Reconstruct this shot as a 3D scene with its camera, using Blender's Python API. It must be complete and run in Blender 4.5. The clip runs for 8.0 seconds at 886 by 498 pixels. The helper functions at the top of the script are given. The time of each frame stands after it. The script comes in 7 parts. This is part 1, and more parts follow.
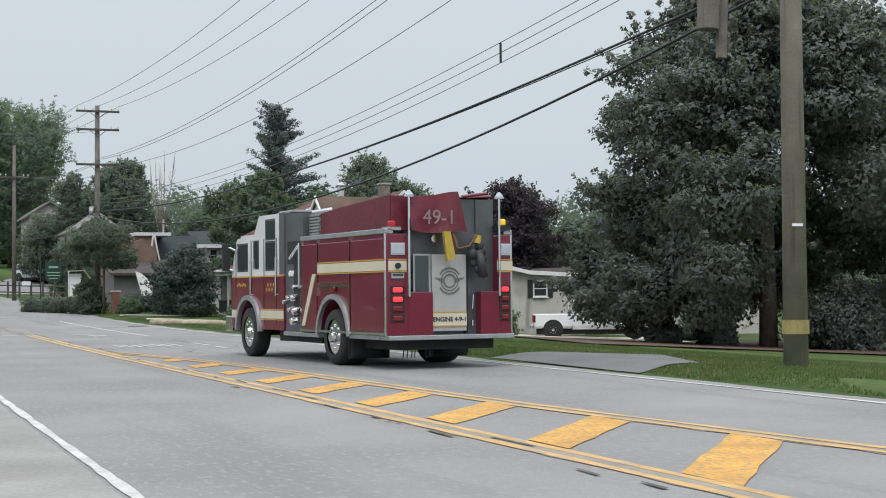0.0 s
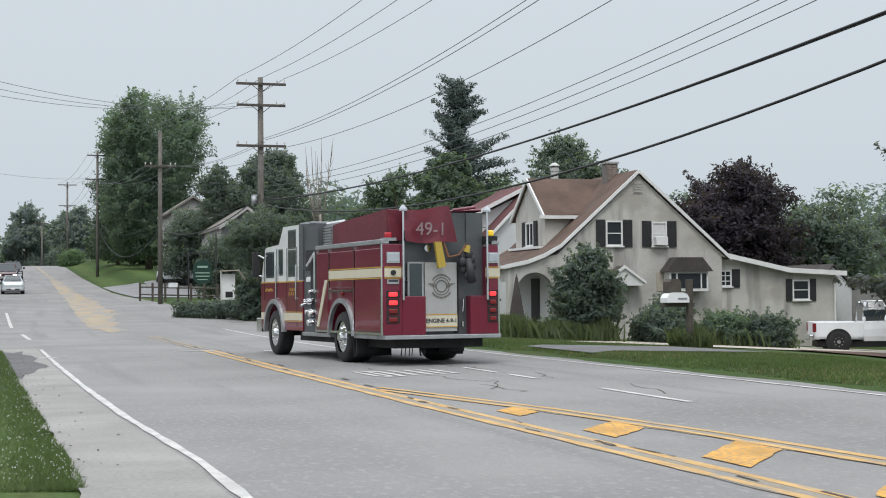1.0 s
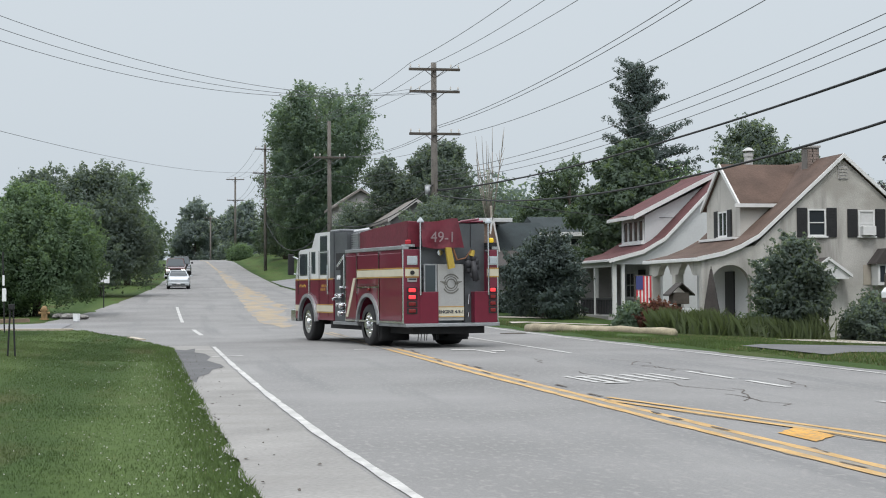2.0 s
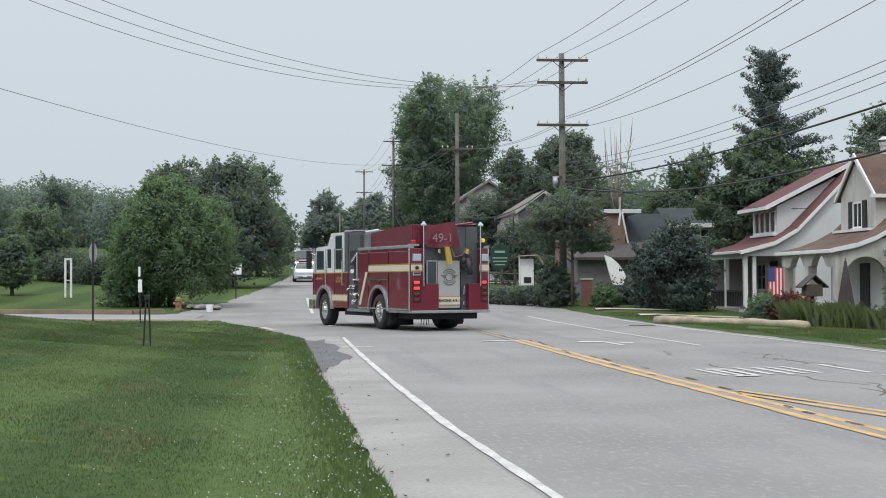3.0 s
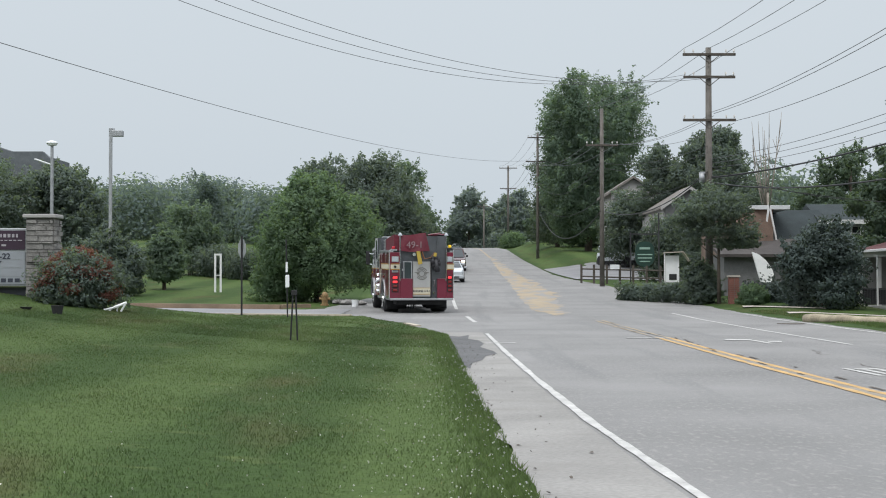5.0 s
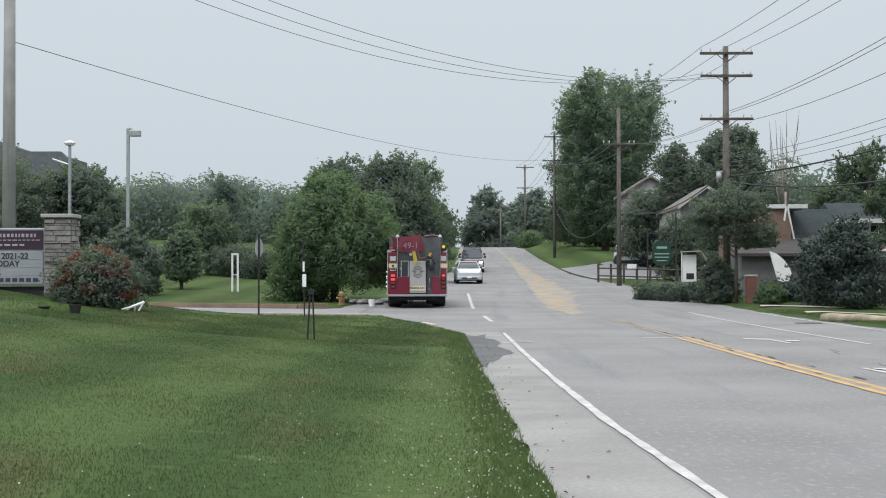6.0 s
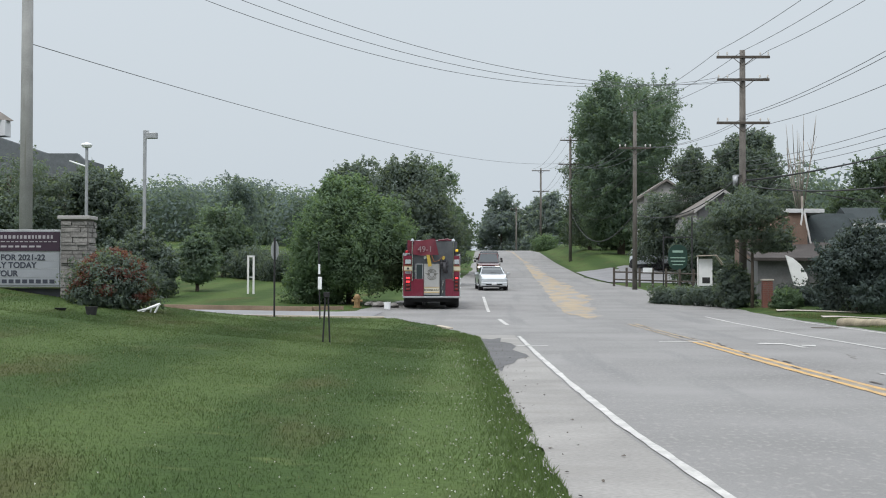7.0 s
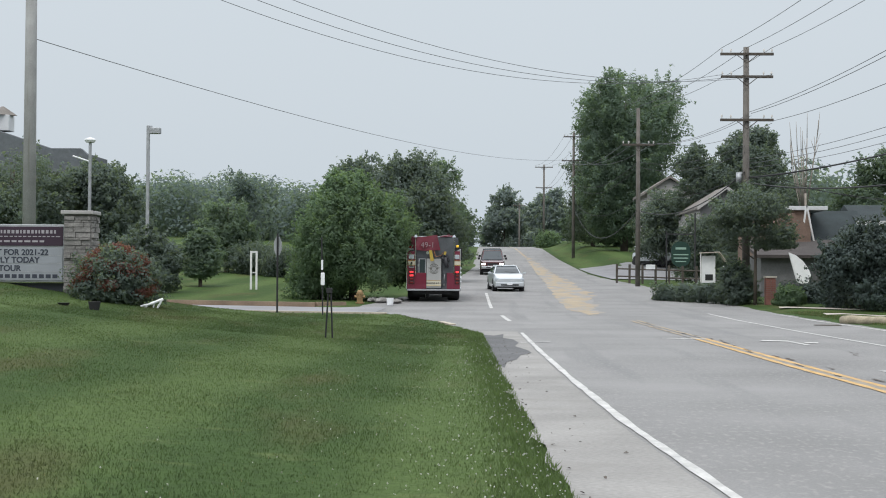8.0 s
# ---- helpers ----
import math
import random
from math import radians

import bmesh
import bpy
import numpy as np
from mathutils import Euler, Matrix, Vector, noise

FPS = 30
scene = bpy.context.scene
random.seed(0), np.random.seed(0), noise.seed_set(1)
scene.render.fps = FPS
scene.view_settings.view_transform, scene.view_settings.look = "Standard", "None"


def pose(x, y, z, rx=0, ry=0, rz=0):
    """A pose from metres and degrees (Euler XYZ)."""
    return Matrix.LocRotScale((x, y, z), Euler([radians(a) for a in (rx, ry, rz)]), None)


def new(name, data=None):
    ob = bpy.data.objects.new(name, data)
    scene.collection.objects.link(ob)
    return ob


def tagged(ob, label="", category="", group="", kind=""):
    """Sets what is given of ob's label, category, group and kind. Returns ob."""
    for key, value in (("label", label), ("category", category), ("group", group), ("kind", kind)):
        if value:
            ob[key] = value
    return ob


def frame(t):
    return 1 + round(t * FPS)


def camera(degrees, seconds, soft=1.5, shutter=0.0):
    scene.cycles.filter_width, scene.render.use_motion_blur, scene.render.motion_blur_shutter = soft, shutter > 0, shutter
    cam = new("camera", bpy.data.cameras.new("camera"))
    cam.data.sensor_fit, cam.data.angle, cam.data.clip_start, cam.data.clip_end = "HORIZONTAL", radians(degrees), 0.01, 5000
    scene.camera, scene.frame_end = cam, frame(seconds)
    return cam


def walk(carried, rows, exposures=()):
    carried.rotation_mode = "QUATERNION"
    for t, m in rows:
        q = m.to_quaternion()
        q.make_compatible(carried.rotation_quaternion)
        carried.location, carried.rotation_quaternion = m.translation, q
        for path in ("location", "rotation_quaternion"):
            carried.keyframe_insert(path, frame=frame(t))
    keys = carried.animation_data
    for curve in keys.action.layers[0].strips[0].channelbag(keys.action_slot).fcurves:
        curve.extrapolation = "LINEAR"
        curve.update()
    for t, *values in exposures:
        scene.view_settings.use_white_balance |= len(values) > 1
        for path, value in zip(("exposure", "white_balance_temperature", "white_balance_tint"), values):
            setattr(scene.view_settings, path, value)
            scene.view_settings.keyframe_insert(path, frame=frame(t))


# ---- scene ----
# ---- camera and its way ----
cam = camera(33.43, 8.0, soft=1.05)
VIEWS = [  # seconds, x, y, z, turn to the right, tilt up, lean
    (0.0, 0.0, -17.19, 1.35, 21.28, 1.68, -0.46),
    (0.5, 0.0, -8.55, 1.35, 19.50, 1.68, -0.50),
    (1.0, 0.03, -3.37, 1.35, 16.63, 1.84, -0.47),
    (1.5, 0.0, 0.0, 1.35, 13.33, 1.83, -0.44),
    (3.0, 0.0, 0.0, 1.35, 5.44, 1.37, -0.33),
    (3.5, 0.0, 0.0, 1.35, 3.16, 1.32, -0.24),
    (4.0, 0.0, 0.0, 1.35, 1.39, 1.32, -0.15),
    (4.5, 0.0, 0.0, 1.35, 0.43, 1.28, -0.06),
    (6.0, 0.0, 0.0, 1.35, -0.79, 1.22, -0.09),
    (6.5, 0.0, 0.0, 1.35, -1.07, 1.29, 0.03),
    (7.0, 0.0, 0.0, 1.35, -1.39, 1.34, 0.14),
    (7.5, 0.0, 0.0, 1.35, -1.50, 1.36, 0.21),
    (8.0, 0.0, 0.0, 1.35, -1.50, 1.19, 0.33),
]
walk(cam, [(t, pose(x, y, z, 90 + tilt, -lean, -turn)) for t, x, y, z, turn, tilt, lean in VIEWS], exposures=[(0.0, 0.0, 6330, 9), (8.0, 0.0, 6330, 9)])

# ---- world: hazy overcast sky, weak wide sun ----
SUN_UP, SUN_ROUND = radians(58), radians(200)
world = bpy.data.worlds.new("sky")
scene.world = world
world.use_nodes = True
wn, wl = world.node_tree.nodes, world.node_tree.links
wn.clear()
sky = wn.new("ShaderNodeTexSky")
sky.sky_type = "NISHITA"
sky.sun_disc = False
sky.sun_elevation, sky.sun_rotation = SUN_UP, SUN_ROUND
sky.dust_density, sky.air_density = 6.0, 2.0
grade = wn.new("ShaderNodeHueSaturation")
grade.inputs["Saturation"].default_value = 0.55
coord = wn.new("ShaderNodeTexCoord")
split = wn.new("ShaderNodeSeparateXYZ")
ramp = wn.new("ShaderNodeValToRGB")
ramp.color_ramp.elements[0].position, ramp.color_ramp.elements[0].color = 0.0, (0.572, 0.628, 0.676, 1)
ramp.color_ramp.elements[1].position, ramp.color_ramp.elements[1].color = 1.0, (1.74, 1.78, 1.86, 1)
mid = ramp.color_ramp.elements.new(0.25)
mid.color = (0.625, 0.670, 0.712, 1)
high = ramp.color_ramp.elements.new(0.45)
high.color = (1.62, 1.67, 1.76, 1)
bg_sky, bg_cloud, both, out = wn.new("ShaderNodeBackground"), wn.new("ShaderNodeBackground"), wn.new("ShaderNodeAddShader"), wn.new("ShaderNodeOutputWorld")
bg_sky.inputs["Strength"].default_value = 0.012
wl.new(sky.outputs[0], grade.inputs["Color"])
wl.new(grade.outputs[0], bg_sky.inputs["Color"])
wl.new(coord.outputs["Generated"], split.inputs[0])
wl.new(split.outputs["Z"], ramp.inputs[0])
wl.new(ramp.outputs[0], bg_cloud.inputs["Color"])
wl.new(bg_sky.outputs[0], both.inputs[0])
wl.new(bg_cloud.outputs[0], both.inputs[1])
wl.new(both.outputs[0], out.inputs["Surface"])
sun_data = bpy.data.lights.new("sun", "SUN")
sun_data.energy, sun_data.angle, sun_data.color = 1.3, radians(14), (1.0, 0.96, 0.9)
sun = new("sun", sun_data)
sun.matrix_world = pose(0, 0, 60, 32, 0, -20)

# ---- materials ----


def mat(name, col, rough=0.6, metal=0.0, var=0.2, scale=3.0, fine=40.0, bump=0.15, emit=0.0, island=0.0, dark=None, spec=0.4, coat=0.0, worn=None):
    """A procedural surface: two scales of tone, fine relief, and optional stains or piece-by-piece tone."""
    m = bpy.data.materials.new(name)
    m.use_nodes = True
    n, k = m.node_tree.nodes, m.node_tree.links
    b = n["Principled BSDF"]
    b.inputs["Roughness"].default_value, b.inputs["Metallic"].default_value = rough, metal
    b.inputs["Specular IOR Level"].default_value = spec
    b.inputs["Coat Weight"].default_value = coat
    tc = n.new("ShaderNodeTexCoord")
    big, small = n.new("ShaderNodeTexNoise"), n.new("ShaderNodeTexNoise")
    big.inputs["Scale"].default_value, small.inputs["Scale"].default_value = scale, fine
    big.inputs["Detail"].default_value, small.inputs["Detail"].default_value = 5, 3
    k.new(tc.outputs["Object"], big.inputs["Vector"])
    k.new(tc.outputs["Object"], small.inputs["Vector"])
    r1 = n.new("ShaderNodeMapRange")
    r1.inputs[1].default_value, r1.inputs[2].default_value = 0.3, 0.7
    r1.inputs[3].default_value, r1.inputs[4].default_value = 1 - var, 1 + var
    r2 = n.new("ShaderNodeMapRange")
    r2.inputs[1].default_value, r2.inputs[2].default_value = 0.3, 0.7
    r2.inputs[3].default_value, r2.inputs[4].default_value = 1 - var * 0.6, 1 + var * 0.6
    k.new(big.outputs[0], r1.inputs[0])
    k.new(small.outputs[0], r2.inputs[0])
    mul = n.new("ShaderNodeMath")
    mul.operation = "MULTIPLY"
    k.new(r1.outputs[0], mul.inputs[0])
    k.new(r2.outputs[0], mul.inputs[1])
    tone = mul.outputs[0]
    if island:
        geo = n.new("ShaderNodeNewGeometry")
        r3 = n.new("ShaderNodeMapRange")
        r3.inputs[3].default_value, r3.inputs[4].default_value = 1 - island, 1 + island
        k.new(geo.outputs["Random Per Island"], r3.inputs[0])
        mul2 = n.new("ShaderNodeMath")
        mul2.operation = "MULTIPLY"
        k.new(tone, mul2.inputs[0])
        k.new(r3.outputs[0], mul2.inputs[1])
        tone = mul2.outputs[0]
    vm = n.new("ShaderNodeVectorMath")
    vm.operation = "SCALE"
    vm.inputs[0].default_value = col
    k.new(tone, vm.inputs["Scale"])
    colour = vm.outputs[0]
    for dark in [w for w in (dark, worn) if w is not None]:  # stains: streaks of another colour
        st = n.new("ShaderNodeTexNoise")
        mp = n.new("ShaderNodeMapping")
        mp.inputs["Scale"].default_value = dark[1]
        st.inputs["Scale"].default_value, st.inputs["Detail"].default_value = 1.0, 6
        k.new(tc.outputs["Object"], mp.inputs["Vector"])
        k.new(mp.outputs[0], st.inputs["Vector"])
        rr = n.new("ShaderNodeMapRange")
        rr.inputs[1].default_value, rr.inputs[2].default_value = dark[2], dark[2] + 0.15
        k.new(st.outputs[0], rr.inputs[0])
        mx = n.new("ShaderNodeMix")
        mx.data_type = "RGBA"
        k.new(rr.outputs[0], mx.inputs["Factor"])
        k.new(colour, mx.inputs["A"])
        mx.inputs["B"].default_value = (*dark[0], 1)
        colour = mx.outputs["Result"]
    k.new(colour, b.inputs["Base Color"])
    if bump:
        bp = n.new("ShaderNodeBump")
        bp.inputs["Strength"].default_value, bp.inputs["Distance"].default_value = bump, 0.02
        k.new(small.outputs[0], bp.inputs["Height"])
        k.new(bp.outputs[0], b.inputs["Normal"])
    if emit:
        b.inputs["Emission Color"].default_value, b.inputs["Emission Strength"].default_value = (*col, 1), emit
    return m


def leaf_mat(name, col, var=0.14, rough=0.55, through_light=0.45, dark=None):
    m = mat(name, col, rough=rough, var=0.25, scale=0.35, fine=3.0, bump=0, island=var, spec=0.18, dark=dark)
    n, k = m.node_tree.nodes, m.node_tree.links
    b, o = n["Principled BSDF"], n["Material Output"]
    tr, ad = n.new("ShaderNodeBsdfTranslucent"), n.new("ShaderNodeMixShader")
    tr.inputs["Color"].default_value = (col[0] * 1.6, col[1] * 1.6, col[2] * 0.8, 1)
    ad.inputs[0].default_value = through_light
    k.new(b.outputs[0], ad.inputs[1])
    k.new(tr.outputs[0], ad.inputs[2])
    k.new(ad.outputs[0], o.inputs["Surface"])
    return m


def glass_mat(name, col=(0.02, 0.025, 0.03)):
    m = mat(name, col, rough=0.06, var=0.05, bump=0, spec=0.6)
    return m


ASPHALT = mat("asphalt", (0.198, 0.195, 0.190), 0.88, var=0.17, scale=0.3, fine=42, bump=0.6, dark=((0.168, 0.167, 0.165), (1.1, 0.06, 1), 0.53), spec=0.25, worn=((0.238, 0.232, 0.222), (16, 7, 1), 0.53))
ASPHALT_OLD = mat("asphalt_patch", (0.09, 0.09, 0.091), 0.9, var=0.2, scale=0.8, fine=50, bump=0.4)
STREET = mat("street_asphalt", (0.2, 0.2, 0.205), 0.9, var=0.12, scale=0.4, fine=40, bump=0.3)
SHOULDER = mat("shoulder_concrete", (0.222, 0.215, 0.202), 0.92, var=0.2, scale=0.6, fine=24, bump=0.5, dark=((0.2, 0.192, 0.178), (0.9, 1.3, 1), 0.56))
WHITE_PAINT = mat("white_road_paint", (0.41, 0.405, 0.385), 0.7, var=0.22, scale=2, fine=25, bump=0.2, dark=((0.3, 0.3, 0.3), (5, 5, 1), 0.58))
YELLOW_PAINT = mat("yellow_road_paint", (0.50, 0.26, 0.045), 0.75, var=0.25, scale=2, fine=30, bump=0.4, dark=((0.26, 0.19, 0.09), (24, 8, 1), 0.48))
YELLOW_LINE = mat("yellow_line_paint", (0.43, 0.27, 0.10), 0.75, var=0.18, scale=2, fine=22, bump=0.25, dark=((0.25, 0.22, 0.18), (6, 1.5, 1), 0.54))
YELLOW_WORN = mat("worn_yellow_paint", (0.275, 0.222, 0.15), 0.8, var=0.15, scale=0.8, fine=16, bump=0.2, dark=((0.205, 0.2, 0.192), (1.6, 0.35, 1), 0.47))
RESIDUE = mat("old_paint_residue", (0.225, 0.198, 0.155), 0.85, var=0.2, scale=1.5, fine=25, bump=0.3, dark=((0.19, 0.185, 0.175), (7, 2.5, 1), 0.48))
CRACK = mat("crack_sealer", (0.085, 0.072, 0.06), 0.9, var=0.3, bump=0.1)


def mown(m, gain=1.0):
    """Lays a mown lawn's colours over a material: bands along the road, dull patches and fine mottling."""
    n, k = m.node_tree.nodes, m.node_tree.links
    tc = n.new("ShaderNodeTexCoord")
    axes = n.new("ShaderNodeSeparateXYZ")
    k.new(tc.outputs["Object"], axes.inputs[0])

    def grain(scale, detail, stretch=(1, 1, 1)):
        mp, t = n.new("ShaderNodeMapping"), n.new("ShaderNodeTexNoise")
        mp.inputs["Scale"].default_value = stretch
        t.inputs["Scale"].default_value, t.inputs["Detail"].default_value = scale, detail
        k.new(tc.outputs["Object"], mp.inputs["Vector"])
        k.new(mp.outputs[0], t.inputs["Vector"])
        return t.outputs[0]

    def sums(op, a, b):
        q = n.new("ShaderNodeMath")
        q.operation = op
        for i, v in enumerate((a, b)):
            if isinstance(v, float):
                q.inputs[i].default_value = v
            else:
                k.new(v, q.inputs[i])
        return q.outputs[0]

    def spread(v, a, b):
        r = n.new("ShaderNodeMapRange")
        r.interpolation_type = "SMOOTHSTEP"
        r.inputs[1].default_value, r.inputs[2].default_value = a, b
        k.new(v, r.inputs[0])
        return r.outputs[0]

    def mixed(f, a, b):
        q = n.new("ShaderNodeMix")
        q.data_type = "RGBA"
        k.new(f, q.inputs["Factor"])
        for key, v in (("A", a), ("B", b)):
            if isinstance(v, tuple):
                q.inputs[key].default_value = (v[0] * gain, v[1] * gain, v[2] * gain, 1)
            else:
                k.new(v, q.inputs[key])
        return q.outputs["Result"]

    wander = sums("MULTIPLY", grain(0.12, 3), 3.4)
    wave = sums("SINE", sums("ADD", sums("MULTIPLY", axes.outputs["X"], 1.9), wander), 0.0)
    bands = spread(sums("ADD", wave, sums("MULTIPLY", grain(1.0, 4, (0.5, 1.4, 1)), 1.2)), -0.2, 1.5)
    base = mixed(bands, (0.040, 0.070, 0.019), (0.066, 0.101, 0.030))
    dull = mixed(spread(grain(0.55, 5, (1.4, 0.35, 1)), 0.52, 0.72), base, (0.064, 0.073, 0.026))
    pale = mixed(spread(grain(1.7, 5, (0.5, 1.0, 1)), 0.60, 0.74), dull, (0.083, 0.112, 0.038))
    return mixed(spread(grain(9.0, 4), 0.35, 0.75), pale, sums_colour(n, k, pale, 0.72))


def sums_colour(n, k, colour, gain):
    q = n.new("ShaderNodeVectorMath")
    q.operation = "SCALE"
    q.inputs["Scale"].default_value = gain
    k.new(colour, q.inputs[0])
    return q.outputs[0]


GRASS = mat("grass", (0.070, 0.100, 0.040), 0.95, var=0.26, scale=0.5, fine=14, bump=0.5, spec=0.1)
GRASS.node_tree.links.new(mown(GRASS), GRASS.node_tree.nodes["Principled BSDF"].inputs["Base Color"])
BLADE = leaf_mat("grass_blades", (0.072, 0.110, 0.033), 0.2, through_light=0.35)
BLADE.node_tree.links.new(mown(BLADE, 1.15), BLADE.node_tree.nodes["Principled BSDF"].inputs["Base Color"])
RIM_BLADE = leaf_mat("rim_grass_blades", (0.076, 0.120, 0.034), 0.25)
DRY_BLADE = leaf_mat("dry_grass", (0.17, 0.16, 0.08), 0.4)
CLOVER = mat("clover_flower", (0.72, 0.72, 0.66), 0.9, var=0.1, bump=0)
EARTH = mat("mulch", (0.09, 0.055, 0.04), 0.95, var=0.35, scale=2, fine=18, bump=0.8)
CONCRETE = mat("concrete", (0.40, 0.365, 0.31), 0.9, var=0.12, scale=1.5, fine=30, bump=0.25)
KERB = mat("kerb", (0.22, 0.16, 0.115), 0.9, var=0.2, scale=1.5, fine=30, bump=0.25)
KERB_TAN = mat("tan_kerb", (0.40, 0.35, 0.28), 0.9, var=0.14, scale=1.5, fine=30, bump=0.25)
POLE_WOOD = mat("weathered_pole_wood", (0.125, 0.115, 0.103), 0.9, var=0.25, scale=2, fine=30, bump=0.5, dark=((0.09, 0.075, 0.06), (9, 9, 0.35), 0.56))
PALE_POLE = mat("pale_grey_pole_wood", (0.29, 0.29, 0.285), 0.85, var=0.15, scale=2, fine=30, bump=0.4, dark=((0.2, 0.19, 0.17), (9, 9, 0.35), 0.58))
DARK_WOOD = mat("dark_wood", (0.07, 0.06, 0.05), 0.85, var=0.25, scale=3, fine=30, bump=0.4)
STEEL_GREY = mat("galvanised_steel", (0.32, 0.33, 0.34), 0.5, 0.6, var=0.15, bump=0.05)
CABLE = mat("black_cable", (0.018, 0.018, 0.02), 0.6, var=0.1, bump=0)
WIRE = mat("grey_wire", (0.10, 0.105, 0.11), 0.5, 0.3, var=0.1, bump=0)
CERAMIC = mat("insulator_ceramic", (0.5, 0.48, 0.45), 0.3, var=0.1, bump=0)
STUCCO = mat("stained_white_stucco", (0.43, 0.415, 0.385), 0.92, var=0.13, scale=0.8, fine=35, bump=0.5, dark=((0.25, 0.24, 0.22), (1.6, 1.6, 0.24), 0.54), worn=((0.32, 0.305, 0.275), (0.5, 0.5, 0.6), 0.5))
SIDING = mat("white_siding", (0.50, 0.51, 0.515), 0.7, var=0.06, scale=0.8, fine=12, bump=0.1)
TRIM = mat("white_trim_paint", (0.60, 0.60, 0.59), 0.6, var=0.06, bump=0.05)
ROOF_BROWN = mat("brown_shingles", (0.094, 0.062, 0.048), 0.95, var=0.22, scale=1.2, fine=14, bump=0.6)
ROOF_RED = mat("red_shingles", (0.098, 0.040, 0.041), 0.95, var=0.2, scale=1.2, fine=14, bump=0.5)
ROOF_GREEN = mat("dark_green_shingles", (0.026, 0.035, 0.037), 0.95, var=0.2, scale=1.2, fine=14, bump=0.5)
ROOF_GREY = mat("grey_shingles", (0.17, 0.155, 0.14), 0.95, var=0.2, scale=1.2, fine=14, bump=0.5)
ROOF_DARK = mat("dark_brown_shingles", (0.055, 0.048, 0.045), 0.95, var=0.2, scale=1.2, fine=14, bump=0.5)
WALL_GREY = mat("grey_siding", (0.33, 0.32, 0.31), 0.85, var=0.1, scale=0.8, fine=12, bump=0.15)
WALL_TAN = mat("tan_wall", (0.40, 0.36, 0.30), 0.9, var=0.1, scale=0.8, fine=20, bump=0.2)
BRICK_RED = mat("red_brick", (0.2, 0.088, 0.068), 0.9, var=0.2, scale=2, fine=20, bump=0.4, island=0.2)
OLD_BRICK = mat("weathered_grey_brick", (0.2, 0.16, 0.14), 0.92, var=0.25, scale=3, fine=20, bump=0.4)
BLACK_PAINT = mat("black_shutter_paint", (0.022, 0.022, 0.024), 0.6, var=0.15, bump=0.1)
WINDOW_GLASS = glass_mat("window_glass", (0.03, 0.035, 0.04))
DARK_INSIDE = mat("dark_interior", (0.02, 0.02, 0.022), 0.9, var=0.2, bump=0)
CURTAIN = mat("pale_blind", (0.5, 0.5, 0.49), 0.8, var=0.08, bump=0)
RED_PAINT = mat("fire_engine_red_paint", (0.128, 0.008, 0.026), 0.30, var=0.08, scale=1.2, fine=8, bump=0, coat=0.6)
WHITE_CAB = mat("white_cab_paint", (0.62, 0.63, 0.63), 0.3, var=0.05, bump=0, coat=0.5)
CREAM = mat("cream_reflective_stripe", (0.50, 0.465, 0.36), 0.5, var=0.06, bump=0)
GOLD = mat("gold_trim_stripe", (0.42, 0.25, 0.05), 0.45, var=0.1, bump=0)
TARP = mat("red_vinyl_tarp", (0.108, 0.012, 0.023), 0.55, var=0.18, scale=2.5, fine=12, bump=0.3)
TREAD = mat("diamond_plate_steel", (0.34, 0.35, 0.36), 0.38, 0.75, var=0.15, scale=3, fine=60, bump=0.5)
BRUSHED = mat("brushed_steel", (0.105, 0.112, 0.12), 0.45, 0.5, var=0.15, scale=3, fine=60, bump=0.1)
CHROME = mat("chrome", (0.72, 0.73, 0.74), 0.15, 1.0, var=0.05, bump=0)
ALU_DOOR = mat("pale_aluminium_door", (0.365, 0.365, 0.355), 0.45, 0.25, var=0.08, scale=2, fine=30, bump=0.05)
RUBBER = mat("tyre_rubber", (0.022, 0.022, 0.023), 0.85, var=0.25, scale=5, fine=40, bump=0.3)
UNDER = mat("dark_underbody", (0.018, 0.018, 0.019), 0.8, var=0.3, bump=0.2)
LAMP_RED = mat("lit_red_lamp", (1.0, 0.05, 0.06), 0.3, var=0.02, bump=0, emit=0.55)
LAMP_RED_OFF = mat("unlit_red_lamp", (0.16, 0.015, 0.015), 0.25, var=0.05, bump=0)
LAMP_AMBER = mat("amber_beacon", (0.85, 0.55, 0.03), 0.3, var=0.05, bump=0, emit=0.25)
BEACON_RED = mat("red_beacon_lens", (0.38, 0.02, 0.03), 0.25, var=0.05, bump=0)
EMBLEM_GREY = mat("grey_brown_emblem_paint", (0.12, 0.115, 0.10), 0.6, var=0.1, bump=0)
LAMP_CLEAR = mat("clear_lamp", (0.36, 0.39, 0.42), 0.15, var=0.08, bump=0)
LAMP_LIT = mat("lit_headlamp", (1.0, 0.95, 0.82), 0.3, var=0.02, bump=0, emit=2.0)
YELLOW_HOSE = mat("yellow_hose_fabric", (0.36, 0.26, 0.045), 0.7, var=0.15, bump=0.2)
BLACK_RUBBER = mat("black_rubber_hose", (0.03, 0.03, 0.034), 0.6, var=0.2, bump=0.2)
ORANGE = mat("dull_orange_strap", (0.17, 0.075, 0.035), 0.7, var=0.1, bump=0)
SILVER_CAR = mat("silver_car_paint", (0.50, 0.53, 0.55), 0.28, 0.35, var=0.04, bump=0, coat=0.6)
MAROON_CAR = mat("dark_red_car_paint", (0.07, 0.016, 0.016), 0.25, 0.1, var=0.05, bump=0, coat=0.6)
BLACK_CAR = mat("black_car_paint", (0.03, 0.03, 0.034), 0.25, 0.1, var=0.05, bump=0, coat=0.6)
